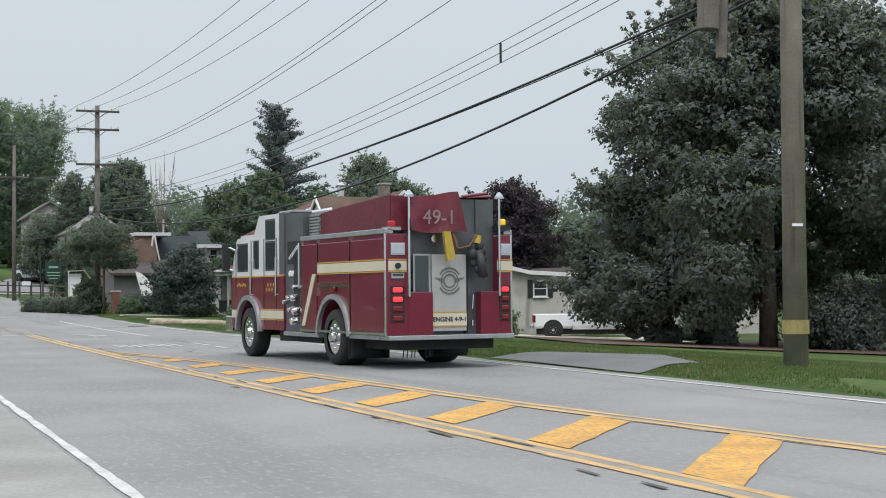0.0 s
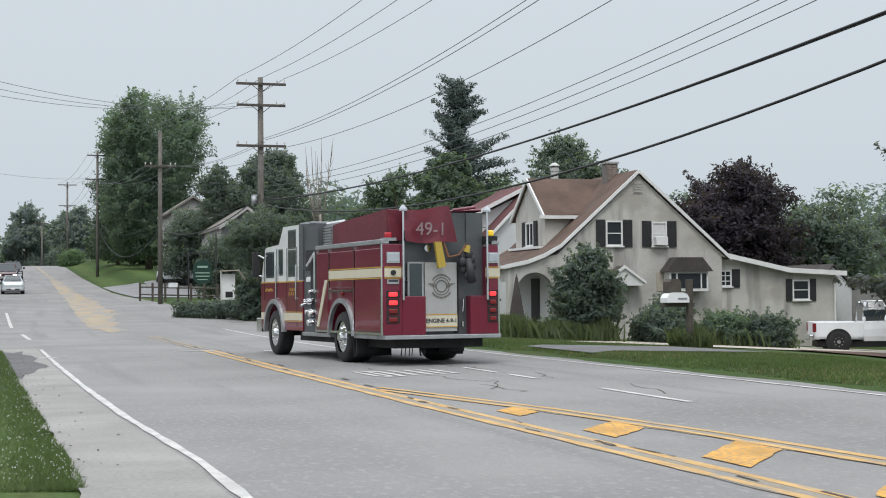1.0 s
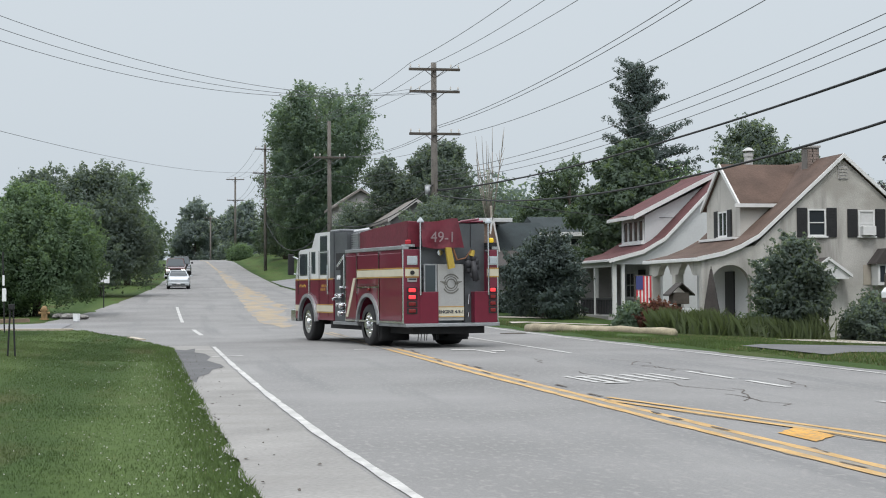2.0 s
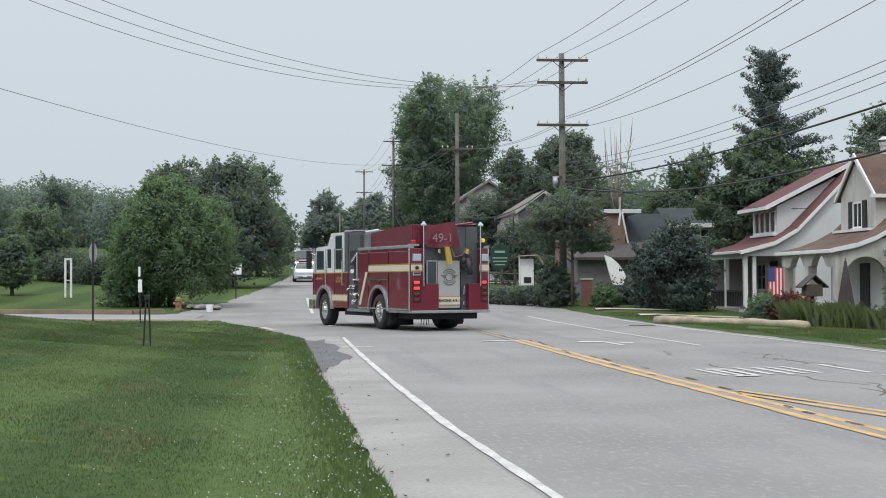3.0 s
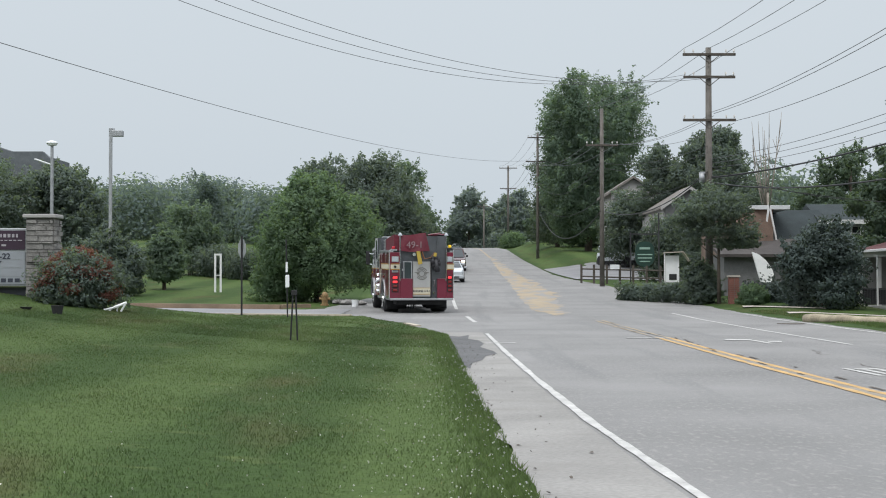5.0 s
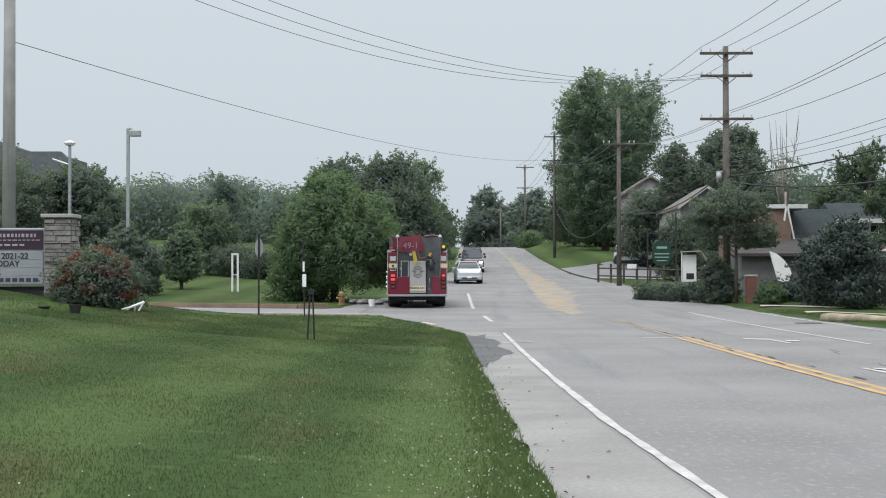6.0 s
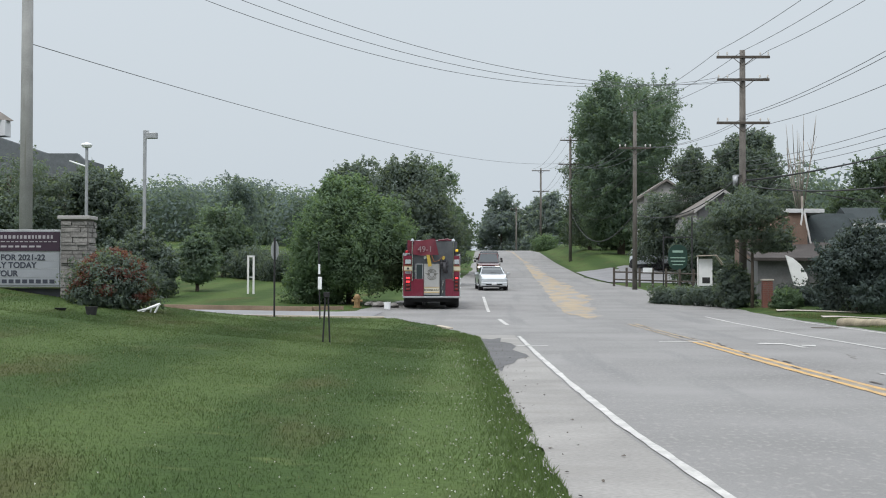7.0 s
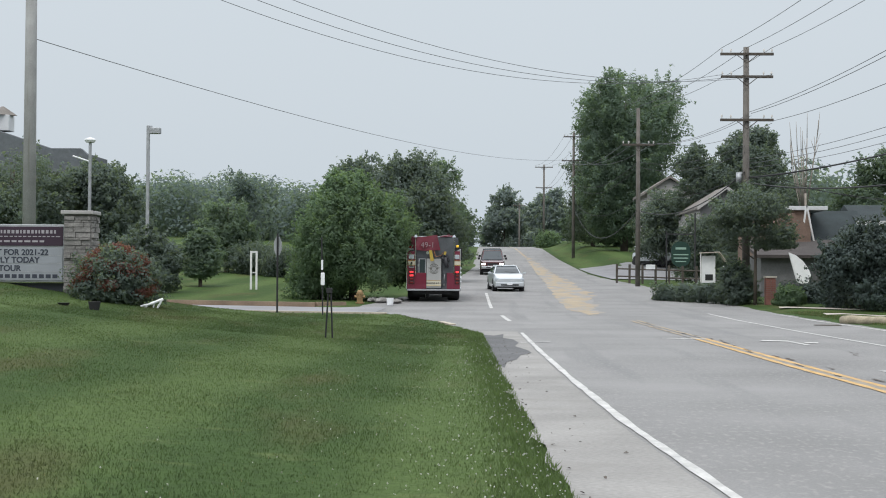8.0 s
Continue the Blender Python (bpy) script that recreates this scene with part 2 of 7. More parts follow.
WHITE_CAR = mat("white_car_paint", (0.74, 0.76, 0.78), 0.28, var=0.04, bump=0, coat=0.5)
CAR_GLASS = glass_mat("car_glass", (0.035, 0.045, 0.05))
SIGN_GREEN = mat("dark_green_sign_paint", (0.01, 0.036, 0.026), 0.5, var=0.1, bump=0)
SIGN_BACK = mat("grey_sign_metal", (0.30, 0.31, 0.32), 0.5, 0.4, var=0.1, bump=0)
SIGN_WHITE = mat("white_sign_board", (0.72, 0.73, 0.74), 0.5, var=0.05, bump=0)
SIGN_PURPLE = mat("dark_purple_sign_board", (0.032, 0.016, 0.03), 0.5, var=0.08, bump=0)
SIGN_LETTER = mat("dark_sign_letters", (0.03, 0.035, 0.05), 0.6, var=0.05, bump=0)
STONE = mat("grey_fieldstone", (0.20, 0.192, 0.182), 0.92, var=0.3, scale=2.5, fine=22, bump=0.7, dark=((0.10, 0.095, 0.09), (3, 3, 5), 0.55))
MORTAR = mat("mortar", (0.15, 0.14, 0.13), 0.95, var=0.12, bump=0.4)
BARK = mat("bark", (0.085, 0.07, 0.055), 0.95, var=0.3, scale=3, fine=25, bump=0.8)
LOG_WOOD = mat("straw_coloured_log", (0.30, 0.26, 0.185), 0.95, var=0.25, scale=2, fine=18, bump=0.6)
BARK_PALE = mat("pale_dead_wood", (0.24, 0.215, 0.185), 0.95, var=0.2, scale=3, fine=25, bump=0.6)
HYDRANT = mat("orange_hydrant_paint", (0.24, 0.155, 0.07), 0.6, var=0.15, bump=0.1)
FLAG_RED = mat("flag_red", (0.5, 0.05, 0.06), 0.8, var=0.08, bump=0.1)
FLAG_BLUE = mat("flag_blue", (0.05, 0.06, 0.18), 0.8, var=0.08, bump=0.1)
FLAG_WHITE = mat("flag_white", (0.75, 0.75, 0.74), 0.8, var=0.05, bump=0.1)
LEAF = {
    "willow": leaf_mat("willow_leaves", (0.126, 0.176, 0.14)),
    "dark": leaf_mat("dark_leaves", (0.115, 0.148, 0.132)),
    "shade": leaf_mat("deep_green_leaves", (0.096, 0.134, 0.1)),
    "mid": leaf_mat("green_leaves", (0.126, 0.175, 0.132)),
    "light": leaf_mat("light_green_leaves", (0.128, 0.188, 0.118)),
    "spruce": leaf_mat("pine_needles", (0.072, 0.096, 0.09), through_light=0.2),
    "purple": leaf_mat("purple_leaves", (0.052, 0.044, 0.058)),
    # next two: haze of distance put into the base colour as pale blue
    "far": leaf_mat("haze_tinted_leaves", (0.13, 0.17, 0.175), 0.08, through_light=0.5),
    "haze": leaf_mat("strongly_haze_tinted_leaves", (0.17, 0.21, 0.215), 0.08, through_light=0.5),
    "magnolia": leaf_mat("glossy_magnolia_leaves", (0.12, 0.138, 0.132), rough=0.42, through_light=0.3),
    "red": leaf_mat("red_shrub_leaves", (0.15, 0.07, 0.06)),
    "reeds": leaf_mat("tall_grass_leaves", (0.074, 0.095, 0.05)),
}

# ---- mesh helpers ----


def np_mesh(name, verts, faces):
    """A mesh of equal polygons from arrays."""
    me = bpy.data.meshes.new(name)
    verts, faces = np.asarray(verts, dtype=np.float32), np.asarray(faces, dtype=np.int32)
    k = faces.shape[1]
    me.vertices.add(len(verts))
    me.vertices.foreach_set("co", verts.ravel())
    me.loops.add(faces.size)
    me.loops.foreach_set("vertex_index", faces.ravel())
    me.polygons.add(len(faces))
    me.polygons.foreach_set("loop_start", np.arange(0, faces.size, k, dtype=np.int32))
    me.update(calc_edges=True)
    return me


def part(name, bm, material, parent=None, label="", smooth=False):
    """Links a bmesh (or a mesh) as one object under a thing or a part."""
    if isinstance(bm, bmesh.types.BMesh):
        me = bpy.data.meshes.new(name)
        bmesh.ops.recalc_face_normals(bm, faces=bm.faces)
        bm.to_mesh(me)
        bm.free()
    else:
        me = bm
    if smooth:
        me.shade_smooth()
    me.materials.clear()
    me.materials.append(material)
    ob = new(name, me)
    if parent is not None:
        ob.parent = parent
    if label:
        ob["label"] = label
    return ob


def thing(name, m, label, category, group="", kind=""):
    ob = new(name)
    ob.empty_display_size = 0.2
    ob.matrix_basis = m
    return tagged(ob, label, category, group, kind)


def box(bm, x0, x1, y0, y1, z0, z1, bevel=0.0, m=None):
    vs = [bm.verts.new((x, y, z)) for z in (z0, z1) for y in (y0, y1) for x in (x0, x1)]
    fs = [bm.faces.new([vs[i] for i in q]) for q in ((0, 2, 3, 1), (4, 5, 7, 6), (0, 1, 5, 4), (2, 6, 7, 3), (0, 4, 6, 2), (1, 3, 7, 5))]
    if bevel:
        es = list({e for f in fs for e in f.edges})
        r = bmesh.ops.bevel(bm, geom=es, offset=bevel, segments=2, affect="EDGES", profile=0.5)
        vs = list({v for f in r["faces"] for v in f.verts} | {v for v in vs if v.is_valid})
    if m is not None:
        bmesh.ops.transform(bm, matrix=m, verts=vs)
    return bm


def boxes(*rows, bevel=0.0):
    bm = bmesh.new()
    for r in rows:
        box(bm, *r, bevel=bevel)
    return bm


def tube(bm, p, q, r0, r1=None, seg=10):
    """A tapered rod from p to q."""
    r1 = r0 if r1 is None else r1
    p, q = Vector(p), Vector(q)
    turn = (q - p).to_track_quat("Z", "Y").to_matrix().to_4x4()
    bmesh.ops.create_cone(bm, cap_ends=True, segments=seg, radius1=r0, radius2=r1, depth=(q - p).length, matrix=Matrix.Translation((p + q) / 2) @ turn)
    return bm


def rods(*rows, seg=10):
    bm = bmesh.new()
    for r in rows:
        tube(bm, r[0], r[1], r[2], r[3] if len(r) > 3 else None, seg)
    return bm


def prism(outline, axis, a, b):
    """An outline extruded along x (outline in y, z), y (x, z) or z (x, y) from a to b."""
    bm = bmesh.new()

    def at(u, v, w):
        return {"x": (w, u, v), "y": (u, w, v), "z": (u, v, w)}[axis]
    lo = [bm.verts.new(at(u, v, a)) for u, v in outline]
    hi = [bm.verts.new(at(u, v, b)) for u, v in outline]
    n = len(outline)
    bm.faces.new(lo)
    bm.faces.new(hi[::-1])
    for i in range(n):
        bm.faces.new((lo[i], lo[(i + 1) % n], hi[(i + 1) % n], hi[i]))
    return bm


def ball(bm, c, r, squash=(1, 1, 1), u=12, v=8):
    bmesh.ops.create_uvsphere(bm, u_segments=u, v_segments=v, radius=r, matrix=Matrix.Translation(c) @ Matrix.Diagonal((*squash, 1)))
    return bm


def arc(cx, cy, r, a0, a1, n=12):
    return [(cx + r * math.cos(radians(a0 + (a1 - a0) * i / n)), cy + r * math.sin(radians(a0 + (a1 - a0) * i / n))) for i in range(n + 1)]


def lettering(name, words, size, material, parent, m, label="", deep=0.004, bold=0.0):
    """Words in the built-in font, as a mesh, standing upright in the plane y = 0 of m."""
    cu = bpy.data.curves.new(name, "FONT")
    cu.body, cu.size, cu.extrude, cu.align_x, cu.align_y = words, size, deep, "CENTER", "CENTER"
    cu.offset = bold
    tmp = bpy.data.objects.new(name, cu)
    me = bpy.data.meshes.new_from_object(tmp)
    bpy.data.objects.remove(tmp)
    me.transform(m @ pose(0, 0, 0, 90, 0, 0))
    return part(name, me, material, parent, label)


# ---- land ----
ROAD_Y = [-400, 40, 50, 60, 68, 78, 100, 120, 160, 200, 230, 262, 330, 420, 3000]
ROAD_Z = [0, 0, 0.03, 0.12, 0.27, 0.57, 1.25, 1.85, 3.6, 5.6, 6.5, 6.3, 3.5, 1.0, 0.0]


def road_z(y):
    return np.interp(y, ROAD_Y, ROAD_Z)


def smooth(a, b, v):
    u = np.clip((v - a) / (b - a), 0, 1)
    return u * u * (3 - 2 * u)


def land_z(x, y):
    """Height of the ground beside the road."""
    x, y = np.asarray(x, dtype=float), np.asarray(y, dtype=float)
    z = road_z(y)
    d = np.clip(-x - 0.6, 0, 13)
    lawn = (0.035 * d + 0.0055 * d * d) * (1 - smooth(40, 54, y)) * smooth(-60, 5, y)
    lawn = lawn + 0.012 * np.clip(-x - 3, 0, 60) * smooth(50, 56, y) + 0.03 * np.clip(-x - 12, 0, 50) * smooth(62, 110, y)
    drop = -0.052 * np.clip(x - 13.0, 0, 21) * (1 - 0.75 * smooth(53, 70, y))
    bank = 1.0 * smooth(8.9, 13.0, x) * smooth(104, 150, y) * (1 - smooth(260, 300, y))
    side = 0.09 * smooth(11.5, 12.6, x) * (1 - smooth(85, 100, y))
    return z + lawn + drop + bank + side


def left_edge(y):
    return np.interp(y, [-400, 8, 20, 37, 44, 54, 54.5, 62.5, 63, 75, 95, 130, 230, 600], [0.9, 0.62, 0.36, 0.05, -1.0, -3.0, -5.5, -6.4, -5.4, -4.0, -2.6, -0.9, -0.4, -0.4])


def right_edge(y):
    return np.interp(y, [-400, 5, 50, 75, 86, 100, 110, 130, 163, 230, 600], [11.2, 11.6, 11.9, 11.5, 10.8, 9.6, 8.9, 8.5, 8.3, 8.1, 8.1])


def sheet(name, xs, ys, zf, material, parent=None, label="", category="", kind="structure"):
    """A ground sheet over a grid; xs(y) gives the row of x for each y."""
    vs = []
    for y in ys:
        row = xs(y)
        vs += [(x, y, float(z)) for x, z in zip(row, zf(row, np.full(len(row), y)))]
    k = len(xs(ys[0]))
    fs = [(i * k + j, i * k + j + 1, (i + 1) * k + j + 1, (i + 1) * k + j) for i in range(len(ys) - 1) for j in range(k - 1)]
    me = np_mesh(name, vs, fs)
    me.shade_smooth()
    ob = part(name, me, material, parent)
    return tagged(ob, label, category, "", kind)


GX = np.concatenate([[-2500, -900, -400, -200, -130], np.arange(-90, -24, 3.0), np.arange(-24, 44, 0.8), np.arange(44, 100, 4.0), [130, 200, 400, 900, 2500]])
GY = np.concatenate([[-2500, -800, -300, -120], np.arange(-70, -30, 4.0), np.arange(-30, 90, 1.0), np.arange(90, 300, 4.0), [320, 360, 420, 600, 1000, 3000]])


def ground_z(x, y):
    z = land_z(x, y)
    under = (x > left_edge(y) + 0.1) & (x < right_edge(y) - 0.1)
    street = (y > 54.6) & (y < 61.9) & (x < -2) & (x > -70)
    return np.where(under, road_z(y) - 0.035, np.where(street, z - 0.25, z + 0.015 * np.sin(x * 1.7) * np.cos(y * 1.3)))


sheet("ground", lambda y: GX, GY, ground_z, GRASS, label="mown green lawn and verge grass", category="ground")
RY = np.concatenate([[-400, -200, -100], np.arange(-60, 130, 1.5), np.arange(130, 300, 5.0), [320, 360, 420, 600]])


def road_row(y):
    return np.linspace(float(left_edge(y)), float(right_edge(y)), 9)


sheet("road", road_row, RY, lambda x, y: road_z(y) + 0.0, ASPHALT, label="light grey worn asphalt road", category="road")

# ---- paint, shoulder, kerbs ----


def ribbon(name, pts, width, material, label, lift=0.008, step=1.0, category="road marking", wobble=0.0):
    """A painted line along points (x, y), following the road's height."""
    rng = np.random.default_rng(len(pts) + int(pts[0][1] * 7) % 97)
    pts = np.array(pts, dtype=float)
    d = np.concatenate([[0], np.cumsum(np.hypot(*np.diff(pts, axis=0).T))])
    s = np.linspace(0, d[-1], max(2, int(d[-1] / step) + 1))
    x, y = np.interp(s, d, pts[:, 0]), np.interp(s, d, pts[:, 1])
    tx, ty = np.gradient(x), np.gradient(y)
    n = np.hypot(tx, ty)
    nx, ny = -ty / n, tx / n
    w = width / 2 + rng.uniform(-wobble, wobble, len(s))
    rows = []
    for a in (-1, 1):
        rows.append(np.stack([x + a * nx * w, y + a * ny * w, road_z(y + a * ny * w) + lift], 1))
    vs = np.concatenate(rows)
    k = len(s)
    fs = [(i, i + 1, k + i + 1, k + i) for i in range(k - 1)]
    return tagged(part(name, np_mesh(name, vs, fs), material), label, category, "", "structure")


WHITE_LINE = [(1.75, -45), (1.67, -7), (1.6, 9), (1.38, 14), (1.24, 20), (1.12, 28), (1.03, 37.8)]
ribbon("edge_line", WHITE_LINE, 0.094, WHITE_PAINT, "white solid edge line worn at its rim", step=0.4, wobble=0.012)
for seg in ([(0.92, 47.5), (0.74, 53.5)], [(0.42, 62), (0.25, 80)]):
    ribbon("edge_dash", seg, 0.14, WHITE_PAINT, "white dash of the edge line")
ribbon("stop_tick", [(0.83, 32.0), (1.5, 32.15)], 0.22, WHITE_PAINT, "thin white cross mark on the road", step=0.3)
ribbon("yellow_tick", [(4.2, 34.6), (5.25, 34.6)], 0.28, WHITE_PAINT, "pale worn cross mark on the road", lift=0.011, step=0.3)
ribbon("line_residue", [(5.42, -45), (5.40, -8), (5.27, 3), (5.10, 14), (5.05, 24), (5.12, 35)], 0.36, RESIDUE, "dirty remains of older yellow paint", lift=0.006, step=0.4, wobble=0.03)
ribbon("line_residue", [(8.4, -12), (7.9, -7), (7.5, -3.5), (7.1, 1.5), (6.8, 6.5), (6.6, 9.5), (6.2, 13.0), (5.65, 16.0)], 0.38, RESIDUE, "dirty remains of older yellow paint", lift=0.0055, step=0.4, wobble=0.04)
for off in (-0.12, 0.12):
    ribbon("centre_line", [(5.42 + off, -45), (5.40 + off, -8), (5.27 + off, 3), (5.10 + off, 14), (5.05 + off, 24), (5.12 + off, 35)], 0.11, YELLOW_LINE, "yellow double centre line with worn edges", step=0.35, wobble=0.012)
    ribbon("faded_centre_line", [(5.12 + off, 35), (5.05 + off, 49)], 0.1, YELLOW_WORN, "faded yellow double centre line", step=0.5, wobble=0.02)
    ribbon("gore_line", [(8.8 + off, -45), (8.4 + off, -12), (7.9 + off, -7), (7.5 + off, -3.5), (7.25 + off, -1.0), (7.1 + off, 1.5), (6.95 + off, 4.0), (6.8 + off, 6.5), (6.6 + off, 9.5), (6.2 + off, 13.0), (5.65 + off, 16.0), (5.28 + off, 18.0)], 0.11, YELLOW_LINE, "yellow double line of the painted island", lift=0.010, step=0.35, wobble=0.012)


def gore_x(y):
    return float(np.interp(y, [-45, -12, -7, -3.5, -1.0, 1.5, 4.0, 6.5, 9.5, 13.0, 16.0, 18.0], [8.8, 8.4, 7.9, 7.5, 7.25, 7.1, 6.95, 6.8, 6.6, 6.2, 5.65, 5.28]))


def island_bar(y2, x1, y1, half, seed):
    """A slanting bar whose ends run along the island's lines."""
    r = random.Random(seed)
    vs, k = [], 9
    for i in range(k):
        u = i / (k - 1)
        for a in (-1, 1):
            y = y2 + (y1 - y2) * u + a * half + r.uniform(-0.025, 0.025)
            vs.append((5.58 + (x1 - 5.58) * u, y, float(road_z(y)) + 0.009))
    fs = [(2 * i, 2 * i + 1, 2 * i + 3, 2 * i + 2) for i in range(k - 1)]
    tagged(part("island_bar", np_mesh("island_bar", vs, fs), YELLOW_PAINT), "slanting yellow bar of the painted island with worn patches", "road marking", "", "structure")


for i in range(13):
    y1 = -15.05 + 2.35 * i
    x1 = gore_x(y1) - 0.19
    if x1 > 5.8:
        island_bar(y1 - (x1 - 5.58) * 1.22, x1, y1, 0.42, i)
rng0 = random.Random(5)
for i in range(46):  # sealed cracks along the centre line
    y = -14 + i * 1.35 + rng0.uniform(-0.4, 0.4)
    x = 5.24 + rng0.uniform(-0.28, 0.2)
    ribbon("crack", [(x, y), (x + rng0.uniform(-0.04, 0.04), y + rng0.uniform(0.3, 0.9))], rng0.uniform(0.02, 0.05), CRACK, "dark sealed crack in the asphalt", lift=0.013, step=0.15, category="crack", wobble=0.012)
for i in range(12):
    y, x = 15 + i * 1.1 + rng0.uniform(-0.4, 0.4), 7.6 + rng0.uniform(-1.6, 1.2)
    pts = [(x, y)]
    for j in range(5):
        pts.append((pts[-1][0] + rng0.uniform(-0.25, 0.25), pts[-1][1] + rng0.uniform(0.2, 0.7)))
    ribbon("crack", pts, 0.022, CRACK, "fine crack in the asphalt", lift=0.005, step=0.15, category="crack")
for x, y, w in ((6.15, 20.9, 0.1), (6.36, 20.8, 0.1), (6.58, 20.9, 0.12), (6.85, 21.1, 0.1), (7.15, 21.1, 0.12), (7.4, 21.2, 0.1), (7.66, 21.3, 0.1)):
    ribbon("word_stroke", [(x, y), (x - 0.06, y + 1.7)], w, WHITE_PAINT, "worn white stroke of a painted lane word", step=0.3)
for y in (20.8, 22.4):
    ribbon("word_stroke", [(6.2, y), (6.55, y)], 0.25, WHITE_PAINT, "worn white stroke of a painted lane word", lift=0.011, step=0.15)
for a, b in ((13.5, 16.5), (19.2, 20.7), (21.2, 23.4), (31.0, 57.0)):
    ribbon("turn_lane_line", [(8.36 + (a - 19) * 0.012, a), (8.36 + (b - 19) * 0.009, b)], 0.11, WHITE_PAINT, "thin white turn lane line", step=0.5)
ribbon("arrow_shaft", [(6.95, 31.6), (6.9, 33.4)], 0.14, WHITE_PAINT, "white turn arrow shaft", step=0.3)
ribbon("arrow_head", [(6.35, 33.7), (6.9, 33.5)], 0.55, WHITE_PAINT, "white turn arrow head", lift=0.010, step=0.1)
ribbon("arrow_head", [(7.2, 32.4), (7.3, 32.9)], 0.3, WHITE_PAINT, "white turn arrow tip", lift=0.010, step=0.2)
GORE_L, GORE_R = [(4.1, 54), (3.6, 60), (3.75, 76), (4.3, 105), (4.9, 165)], [(4.15, 54), (4.9, 62), (5.8, 78), (6.0, 105), (5.3, 165)]
gy = np.arange(54, 165, 0.4)
gn = np.array([noise.noise(Vector((1.7, y * 0.9, 0))) * 0.35 + noise.noise(Vector((5.1, y * 0.25, 0))) * 0.5 for y in gy])
gl, gr = np.interp(gy, [p[1] for p in GORE_L], [p[0] for p in GORE_L]), np.interp(gy, [p[1] for p in GORE_R], [p[0] for p in GORE_R])
gl, gr = gl + 0.35 * gn, np.maximum(gr + gn, gl + 0.1)
gv = np.concatenate([np.stack([gl, gy, road_z(gy) + 0.005], 1), np.stack([gr, gy, road_z(gy) + 0.005], 1)])
gk = len(gy)
tagged(part("painted_island", np_mesh("painted_island", gv, [(i, i + 1, gk + i + 1, gk + i) for i in range(gk - 1)]), YELLOW_WORN), "worn yellow painted island on the rising road", "road marking", "", "structure")
ribbon("far_centre_line", [(5.0, 165), (4.2, 228)], 0.3, YELLOW_WORN, "worn yellow centre line up the hill", lift=0.012)
ribbon("right_edge_line", [(11.2, -40), (11.1, 30), (11.3, 56)], 0.1, WHITE_PAINT, "thin worn white line along the far verge", step=0.5, wobble=0.02)

# shoulder of pale concrete with a ragged rim, and a dark patch at its end
sy = np.arange(-60, 39, 0.35)
ragged = np.array([noise.noise(Vector((0.3, y * 1.3, 0))) * 0.11 + noise.noise(Vector((2, y * 5.0, 0))) * 0.05 for y in sy])
sl = left_edge(sy) - 0.06 + ragged
sr = np.interp(sy, [p[1] for p in WHITE_LINE], [p[0] for p in WHITE_LINE]) - 0.09
sv = np.concatenate([np.stack([sl, sy, road_z(sy) + 0.006], 1), np.stack([sr, sy, road_z(sy) + 0.006], 1)])
sk = len(sy)
tagged(part("shoulder", np_mesh("shoulder", sv, [(i, i + 1, sk + i + 1, sk + i) for i in range(sk - 1)]), SHOULDER), "pale concrete road shoulder with a ragged grassy rim", "shoulder", "", "structure")
patch = bmesh.new()
rim = [(0.02, 36.2), (0.3, 35.6), (0.55, 36.6), (0.5, 34.2), (0.72, 33.4), (0.8, 31.6), (0.68, 30.0), (0.9, 28.2), (0.93, 27.2), (0.7, 26.4), (0.6, 25.0), (0.42, 24.2), (0.36, 22.6), (0.26, 23.4), (0.2, 26.0), (0.12, 29.5), (0.02, 33.0)]
rim = [(x, y, 0.011) for x, y in rim]
patch.faces.new([patch.verts.new(p) for p in rim])
tagged(part("asphalt_patch", patch, ASPHALT_OLD), "dark broken asphalt patch at the shoulder's end", "patch", "", "structure")

drng_ = np.random.default_rng(12)
bits = bmesh.new()
for i in range(70):
    y = 8 + 26 * drng_.random() ** 1.3
    x = float(left_edge(y)) + abs(drng_.normal(0, 0.16)) + (0.0 if i % 4 else drng_.uniform(0, 0.7))
    a, w = drng_.uniform(0, 6.28), drng_.uniform(0.006, 0.022)
    z = float(road_z(y)) + 0.008
    ring = [bits.verts.new((x + w * math.cos(a + k * 1.256) * drng_.uniform(0.5, 1.4), y + w * math.sin(a + k * 1.256) * drng_.uniform(0.6, 1.8), z + drng_.uniform(0.002, 0.02))) for k in range(5)]
    bits.faces.new(ring)
tagged(part("litter", bits, CRACK), "dark bits of earth and dead leaves on the shoulder", "litter", "", "stuff")

# side street, kerbs, drives
sx = np.concatenate([[-90, -70], np.arange(-60, -2.0, 2.0)])
sv, ny = [], 5
for x in sx:
    for j in range(ny):
        y = 54.8 + (61.6 - 54.8) * j / (ny - 1)
        sv.append((x, y, float(land_z(x, y)) - 0.02 + (0.03 if x > -6 else 0)))
sf = [(i * ny + j, (i + 1) * ny + j, (i + 1) * ny + j + 1, i * ny + j + 1) for i in range(len(sx) - 1) for j in range(ny - 1)]
tagged(part("side_street", np_mesh("side_street", sv, sf), STREET), "grey asphalt side street joining the road", "street", "", "structure")


